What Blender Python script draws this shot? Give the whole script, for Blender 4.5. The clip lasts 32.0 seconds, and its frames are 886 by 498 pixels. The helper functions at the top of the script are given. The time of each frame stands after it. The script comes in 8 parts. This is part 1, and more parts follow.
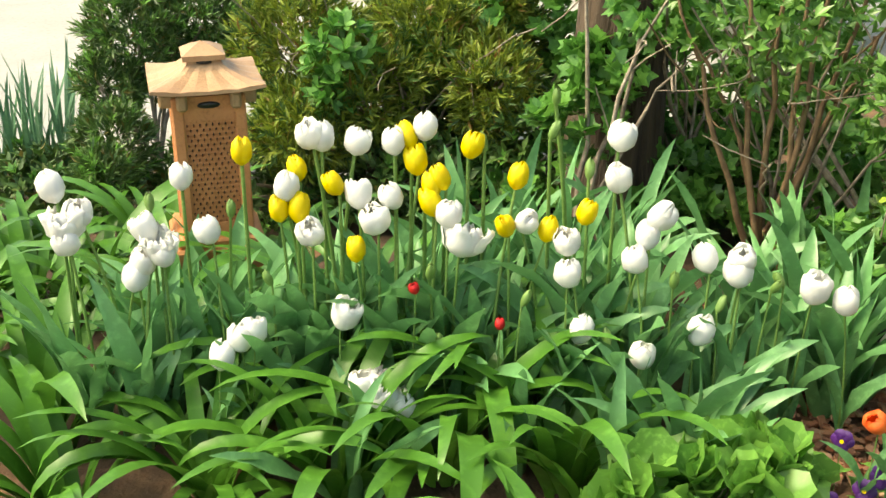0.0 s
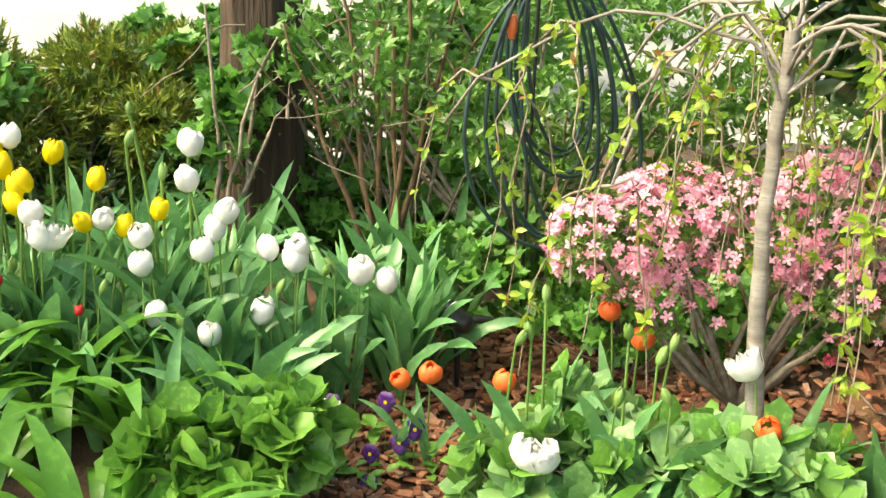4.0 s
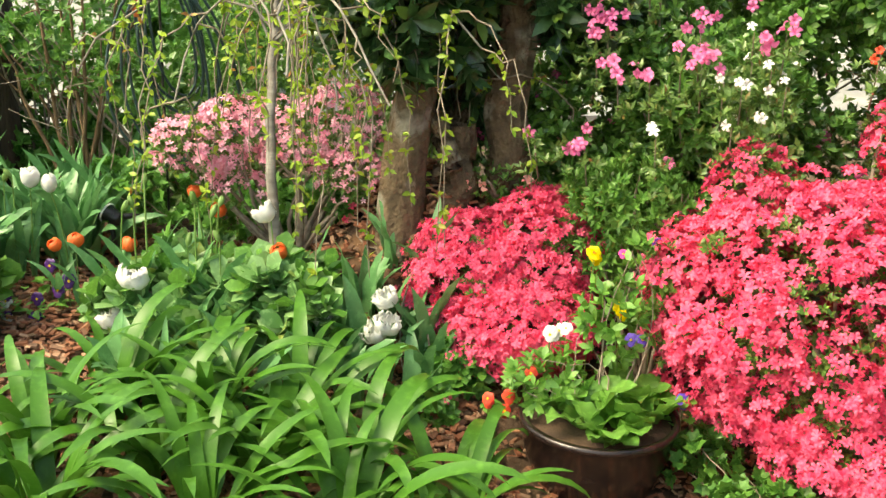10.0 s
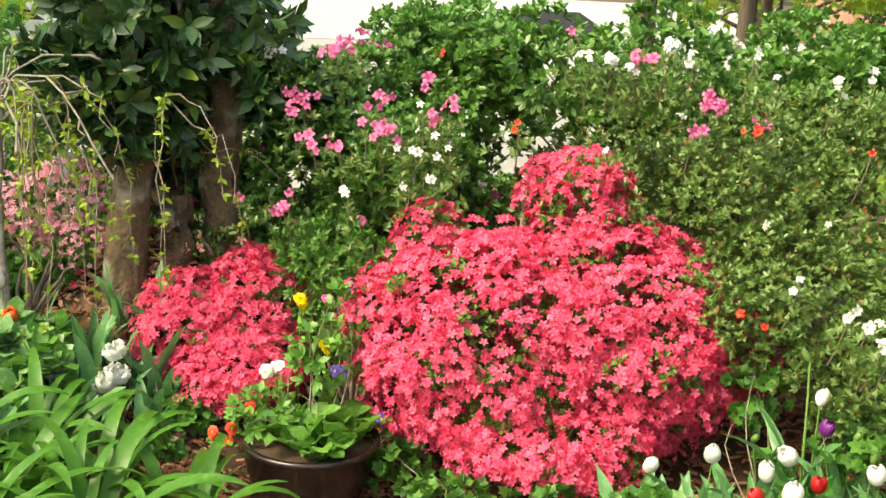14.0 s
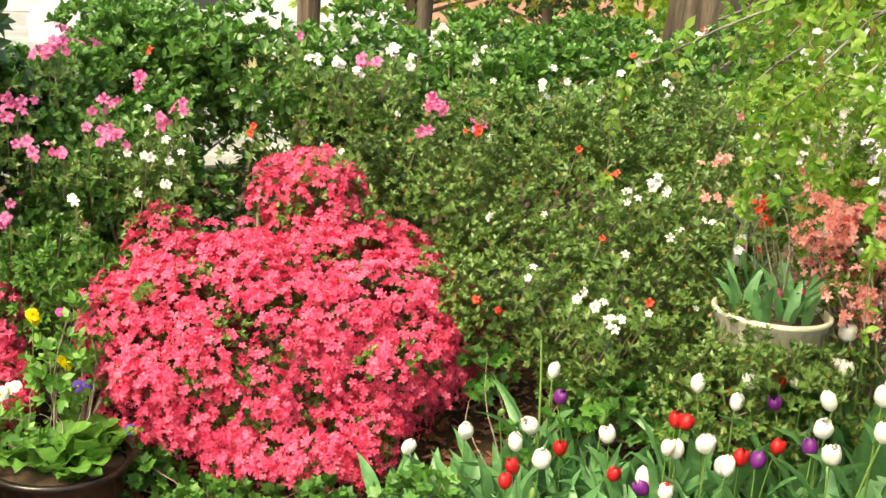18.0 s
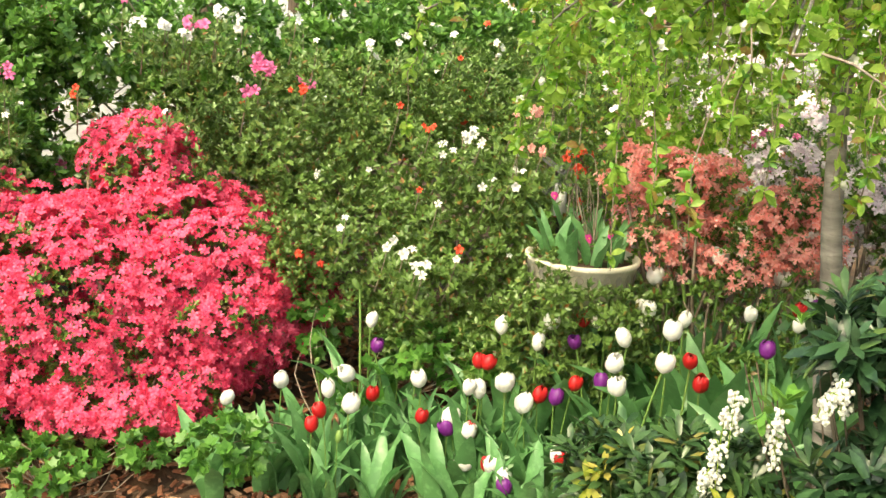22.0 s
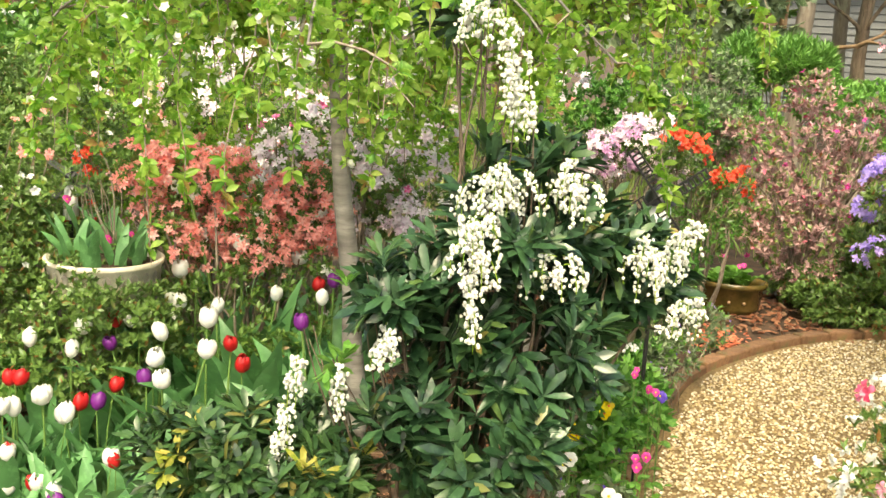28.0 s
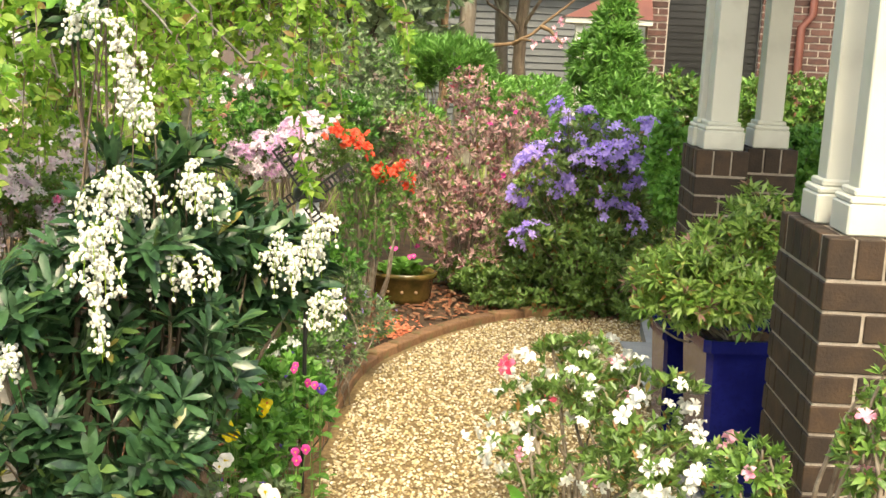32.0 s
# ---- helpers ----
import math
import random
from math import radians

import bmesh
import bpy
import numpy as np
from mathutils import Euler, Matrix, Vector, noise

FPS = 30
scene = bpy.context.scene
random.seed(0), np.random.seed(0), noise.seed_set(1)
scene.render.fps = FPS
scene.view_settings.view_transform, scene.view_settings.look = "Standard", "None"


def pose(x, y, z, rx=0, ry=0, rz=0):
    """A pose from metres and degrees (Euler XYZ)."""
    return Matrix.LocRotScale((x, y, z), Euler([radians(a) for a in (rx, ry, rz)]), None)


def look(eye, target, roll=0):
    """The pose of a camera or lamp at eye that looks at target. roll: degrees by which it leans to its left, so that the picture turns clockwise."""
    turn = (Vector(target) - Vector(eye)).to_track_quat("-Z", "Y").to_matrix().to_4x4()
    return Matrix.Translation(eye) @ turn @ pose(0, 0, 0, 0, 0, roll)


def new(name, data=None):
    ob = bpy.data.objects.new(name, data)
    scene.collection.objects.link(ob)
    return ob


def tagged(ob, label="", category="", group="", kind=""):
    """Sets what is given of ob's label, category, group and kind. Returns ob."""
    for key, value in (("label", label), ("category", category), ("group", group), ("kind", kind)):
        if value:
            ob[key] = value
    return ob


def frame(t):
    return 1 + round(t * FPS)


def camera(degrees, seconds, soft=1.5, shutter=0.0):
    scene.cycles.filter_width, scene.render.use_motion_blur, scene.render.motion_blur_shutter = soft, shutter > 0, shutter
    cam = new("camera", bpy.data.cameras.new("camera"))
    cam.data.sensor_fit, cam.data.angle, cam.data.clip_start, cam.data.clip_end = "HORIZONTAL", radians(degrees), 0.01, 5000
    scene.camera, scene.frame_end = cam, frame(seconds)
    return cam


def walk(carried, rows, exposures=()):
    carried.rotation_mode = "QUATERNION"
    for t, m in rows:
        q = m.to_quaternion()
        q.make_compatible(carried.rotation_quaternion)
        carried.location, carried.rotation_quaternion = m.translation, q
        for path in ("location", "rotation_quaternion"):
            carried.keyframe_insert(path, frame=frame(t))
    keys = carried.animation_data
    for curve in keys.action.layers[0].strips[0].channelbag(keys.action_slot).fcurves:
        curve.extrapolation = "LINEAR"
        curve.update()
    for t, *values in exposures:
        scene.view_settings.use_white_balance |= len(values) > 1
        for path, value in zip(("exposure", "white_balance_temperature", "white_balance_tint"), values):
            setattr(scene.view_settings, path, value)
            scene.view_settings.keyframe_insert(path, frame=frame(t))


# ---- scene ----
# ---- camera and its walk: seconds, place, heading, tilt, roll ----
PATH = [
    (0.0, -3.155, -1.058, 1.704, 95.83, -24.52, 0.44),
    (0.5, -3.158, -1.008, 1.699, 94.78, -24.33, 0.65),
    (1.0, -3.161, -0.930, 1.695, 93.52, -24.06, 1.01),
    (1.5, -3.161, -0.801, 1.688, 91.81, -23.48, 1.46),
    (2.0, -3.158, -0.716, 1.681, 90.93, -22.85, 1.78),
    (2.5, -3.134, -0.597, 1.671, 90.16, -22.67, 1.73),
    (3.0, -3.015, -0.457, 1.663, 89.25, -22.29, 1.95),
    (3.5, -2.888, -0.374, 1.653, 88.22, -20.63, 1.90),
    (5.5, -2.245, -0.147, 1.488, 84.99, -18.89, 1.87),
    (6.0, -2.122, -0.090, 1.498, 83.87, -18.41, 2.00),
    (6.5, -2.001, -0.043, 1.517, 82.62, -17.48, 2.21),
    (7.0, -1.862, 0.016, 1.549, 81.10, -18.01, 2.34),
    (7.5, -1.723, 0.078, 1.584, 79.57, -17.70, 2.47),
    (8.0, -1.577, 0.169, 1.617, 77.79, -17.76, 2.58),
    (8.5, -1.450, 0.232, 1.639, 78.01, -18.28, 2.35),
    (9.0, -1.316, 0.297, 1.653, 78.42, -18.30, 2.16),
    (9.5, -1.194, 0.362, 1.661, 78.73, -18.11, 2.00),
    (10.0, -1.073, 0.429, 1.673, 78.94, -18.10, 1.95),
    (10.5, -0.939, 0.491, 1.684, 79.52, -16.68, 1.68),
    (11.0, -0.799, 0.562, 1.684, 78.97, -15.10, 1.72),
    (11.5, -0.669, 0.602, 1.685, 77.26, -14.27, 1.75),
    (12.0, -0.503, 0.577, 1.689, 75.67, -13.81, 1.98),
    (12.5, -0.431, 0.514, 1.700, 73.84, -13.48, 2.04),
    (13.0, -0.421, 0.462, 1.708, 70.63, -13.39, 2.23),
    (13.5, -0.435, 0.395, 1.726, 67.55, -13.38, 2.47),
    (14.0, -0.446, 0.321, 1.749, 64.59, -13.50, 2.91),
    (14.5, -0.460, 0.228, 1.774, 61.94, -13.53, 3.28),
    (16.5, -0.493, 0.023, 1.838, 54.03, -13.41, 3.66),
    (17.0, -0.530, -0.037, 1.846, 49.53, -13.30, 3.82),
    (17.5, -0.584, -0.106, 1.864, 45.58, -13.49, 4.35),
    (18.0, -0.596, -0.127, 1.867, 44.76, -13.80, 4.51),
    (18.5, -0.538, -0.090, 1.855, 44.69, -13.91, 4.23),
    (19.0, -0.456, -0.026, 1.820, 43.93, -13.80, 3.98),
    (19.5, -0.371, 0.040, 1.798, 43.51, -13.74, 3.74),
    (20.0, -0.290, 0.091, 1.774, 43.40, -13.85, 3.65),
    (20.5, -0.235, 0.143, 1.764, 43.41, -13.78, 3.58),
    (21.0, -0.178, 0.195, 1.750, 43.31, -13.70, 3.54),
    (21.5, -0.143, 0.193, 1.742, 43.07, -13.65, 3.71),
    (22.0, -0.099, 0.195, 1.736, 42.88, -13.54, 3.71),
    (22.5, -0.077, 0.199, 1.733, 41.78, -13.44, 3.53),
    (23.0, -0.107, 0.181, 1.733, 39.68, -13.53, 3.38),
    (23.5, -0.135, 0.170, 1.731, 37.47, -13.55, 3.10),
    (24.0, -0.155, 0.157, 1.731, 34.98, -13.47, 2.92),
    (24.5, -0.161, 0.130, 1.732, 32.77, -13.43, 2.96),
    (25.0, -0.162, 0.099, 1.731, 30.47, -13.33, 3.09),
    (25.5, -0.169, 0.089, 1.726, 28.06, -13.11, 3.04),
    (27.5, -0.176, 0.029, 1.712, 18.00, -12.03, 3.32),
    (28.0, -0.173, 0.007, 1.707, 15.73, -11.80, 3.22),
    (28.5, -0.158, -0.003, 1.708, 13.49, -11.65, 2.89),
    (29.0, -0.086, 0.019, 1.720, 11.21, -11.64, 2.80),
    (29.5, -0.018, 0.044, 1.727, 9.62, -11.20, 2.84),
    (30.0, -0.004, 0.046, 1.724, 7.83, -10.93, 2.77),
    (30.5, 0.001, 0.037, 1.716, 6.03, -10.76, 2.68),
    (31.0, 0.009, 0.031, 1.707, 3.96, -10.68, 2.72),
    (31.5, 0.010, 0.008, 1.706, 2.03, -10.81, 2.47),
    (32.0, 0.000, 0.000, 1.708, 0.00, -10.92, 2.54),
]
cam = camera(43.81, 32.0, soft=1.5)


def stand(x, y, z, turn, tilt, roll):
    return pose(x, y, z, 0, 0, turn) @ pose(0, 0, 0, 90 + tilt) @ pose(0, 0, 0, 0, 0, roll)


walk(cam, [(row[0], stand(*row[1:])) for row in PATH], [(0.0, 1.68, 8300, -2), (1.5, 1.78, 8300, -1), (3.0, 1.94, 8300, 0), (6.0, 1.8, 8300, -2), (8.0, 1.7, 8300, -2), (14.0, 1.5, 8300, -2), (20.0, 1.47, 8400, -1), (25.0, 1.68, 8300, -1), (32.0, 1.64, 8100, 1)])

# ---- world and sun: bright overcast day ----
world = bpy.data.worlds.new("overcast_sky")
scene.world = world
world.use_nodes = True
_n = world.node_tree.nodes
_sky = _n.new("ShaderNodeTexSky")
_sky.sky_type = "NISHITA"
_sky.sun_disc = False
_sky.sun_elevation, _sky.sun_rotation = radians(54), radians(172)
_sky.air_density, _sky.dust_density, _sky.ozone_density = 1.0, 4.0, 1.0
world.node_tree.links.new(_sky.outputs[0], _n["Background"].inputs[0])
_n["Background"].inputs[1].default_value = 0.15
sun = new("sun", bpy.data.lights.new("sun", "SUN"))
sun.data.energy, sun.data.angle, sun.data.color = 1.35, radians(22), (1.0, 0.92, 0.80)
sun.matrix_world = look((0, 0, 0), (-0.08, 0.58, -0.81))


# ---- materials ----
def shader(name):
    m = bpy.data.materials.new(name)
    m.use_nodes = True
    nt = m.node_tree
    return m, nt, nt.nodes["Principled BSDF"]


def node(nt, kind, **inputs):
    n = nt.nodes.new(kind)
    for key, value in inputs.items():
        n.inputs[key].default_value = value
    return n


def noise_node(nt, scale, detail=4.0, coords=None):
    n = node(nt, "ShaderNodeTexNoise", Scale=scale, Detail=detail)
    if coords is not None:
        nt.links.new(coords, n.inputs["Vector"])
    return n


def blend(nt, fac, a, b):
    """A colour between a and b (values or sockets) by the socket fac."""
    n = nt.nodes.new("ShaderNodeMix")
    n.data_type = "RGBA"
    nt.links.new(fac, n.inputs[0])
    for value, slot in ((a, n.inputs[6]), (b, n.inputs[7])):
        if isinstance(value, tuple):
            slot.default_value = (*value, 1)
        else:
            nt.links.new(value, slot)
    return n.outputs[2]


def spread(nt, fac, low, high):
    n = node(nt, "ShaderNodeMapRange")
    nt.links.new(fac, n.inputs[0])
    n.inputs[1].default_value, n.inputs[2].default_value = low, high
    return n.outputs[0]


def bump(nt, fac, bsdf, strength, distance=0.01):
    n = node(nt, "ShaderNodeBump", Strength=strength, Distance=distance)
    nt.links.new(fac, n.inputs["Height"])
    nt.links.new(n.outputs[0], bsdf.inputs["Normal"])


def leaf_material(name, dark, light, rough=0.42, through_light=0.3, vein=70.0, old=None, shine=0.5, vary=0.28):
    """Thin living tissue: each leaf differs, fine mottling, light passes through."""
    m, nt, b = shader(name)
    geo = nt.nodes.new("ShaderNodeNewGeometry")
    coords = nt.nodes.new("ShaderNodeTexCoord").outputs["Object"]
    colour = blend(nt, geo.outputs["Random Per Island"], dark, light)
    if old:
        pick = spread(nt, geo.outputs["Random Per Island"], 0.93, 0.97)
        colour = blend(nt, pick, colour, old)
    big = noise_node(nt, 3.0, 3.0, coords)
    colour2 = nt.nodes.new("ShaderNodeHueSaturation")
    nt.links.new(colour, colour2.inputs["Color"])
    value = node(nt, "ShaderNodeMapRange")
    nt.links.new(big.outputs[0], value.inputs[0])
    value.inputs[3].default_value, value.inputs[4].default_value = 1 - vary, 1 + vary
    nt.links.new(value.outputs[0], colour2.inputs["Value"])
    fine = noise_node(nt, vein, 3.0, coords)
    paler = tuple(min(1, c * 1.35 + 0.01) for c in light)
    final = blend(nt, spread(nt, fine.outputs[0], 0.5, 0.85), colour2.outputs[0], paler)
    nt.links.new(final, b.inputs["Base Color"])
    b.inputs["Roughness"].default_value, b.inputs["Specular IOR Level"].default_value = rough, shine
    bump(nt, fine.outputs[0], b, 0.25, 0.002)
    t = nt.nodes.new("ShaderNodeBsdfTranslucent")
    nt.links.new(final, t.inputs[0])
    mix = node(nt, "ShaderNodeMixShader", Fac=through_light)
    nt.links.new(b.outputs[0], mix.inputs[1])
    nt.links.new(t.outputs[0], mix.inputs[2])
    nt.links.new(mix.outputs[0], nt.nodes["Material Output"].inputs[0])
    return m


def rough_material(name, dark, light, scale=12.0, rough=0.85, relief=0.5, fine=90.0, metal=0.0, spots=None, per_object=0.0, stretch=None, depth=0.006):
    """Mineral, wood or painted surface: two scales of noise in colour and relief."""
    m, nt, b = shader(name)
    tex = nt.nodes.new("ShaderNodeTexCoord")
    coords = tex.outputs["Object"]
    if stretch:
        mp = nt.nodes.new("ShaderNodeMapping")
        nt.links.new(coords, mp.inputs[0])
        mp.inputs["Scale"].default_value = stretch
        coords = mp.outputs[0]
    big, small = noise_node(nt, scale, 5.0, coords), noise_node(nt, fine, 5.0, coords)
    colour = blend(nt, spread(nt, big.outputs[0], 0.3, 0.7), dark, light)
    mid = tuple((a + c) * 0.36 for a, c in zip(dark, light))
    colour = blend(nt, spread(nt, small.outputs[0], 0.52, 0.8), colour, mid)
    if spots:
        third = noise_node(nt, scale * 0.45, 6.0, coords)
        colour = blend(nt, spread(nt, third.outputs[0], 0.56, 0.7), colour, spots)
    if per_object:
        info = nt.nodes.new("ShaderNodeObjectInfo")
        hs = nt.nodes.new("ShaderNodeHueSaturation")
        nt.links.new(colour, hs.inputs["Color"])
        rng_ = node(nt, "ShaderNodeMapRange")
        nt.links.new(info.outputs["Random"], rng_.inputs[0])
        rng_.inputs[3].default_value, rng_.inputs[4].default_value = 1 - per_object, 1 + per_object
        nt.links.new(rng_.outputs[0], hs.inputs["Value"])
        colour = hs.outputs[0]
    nt.links.new(colour, b.inputs["Base Color"])
    b.inputs["Roughness"].default_value, b.inputs["Metallic"].default_value = rough, metal
    bump(nt, small.outputs[0], b, relief, depth)
    return m


def island_material(name, colours, rough=0.8, relief=0.3):
    """Loose pieces, each of a colour of its own."""
    m, nt, b = shader(name)
    geo = nt.nodes.new("ShaderNodeNewGeometry")
    ramp = nt.nodes.new("ShaderNodeValToRGB")
    while len(ramp.color_ramp.elements) < len(colours):
        ramp.color_ramp.elements.new(0.5)
    for n, c in enumerate(colours):
        e = ramp.color_ramp.elements[n]
        e.position, e.color = n / max(1, len(colours) - 1), (*c, 1)
    nt.links.new(geo.outputs["Random Per Island"], ramp.inputs[0])
    coords = nt.nodes.new("ShaderNodeTexCoord").outputs["Object"]
    fine = noise_node(nt, 120.0, 4.0, coords)
    dim = nt.nodes.new("ShaderNodeHueSaturation")
    nt.links.new(ramp.outputs[0], dim.inputs["Color"])
    mr = node(nt, "ShaderNodeMapRange")
    nt.links.new(fine.outputs[0], mr.inputs[0])
    mr.inputs[3].default_value, mr.inputs[4].default_value = 0.65, 1.35
    nt.links.new(mr.outputs[0], dim.inputs["Value"])
    nt.links.new(dim.outputs[0], b.inputs["Base Color"])
    b.inputs["Roughness"].default_value = rough
    bump(nt, fine.outputs[0], b, relief, 0.003)
    return m


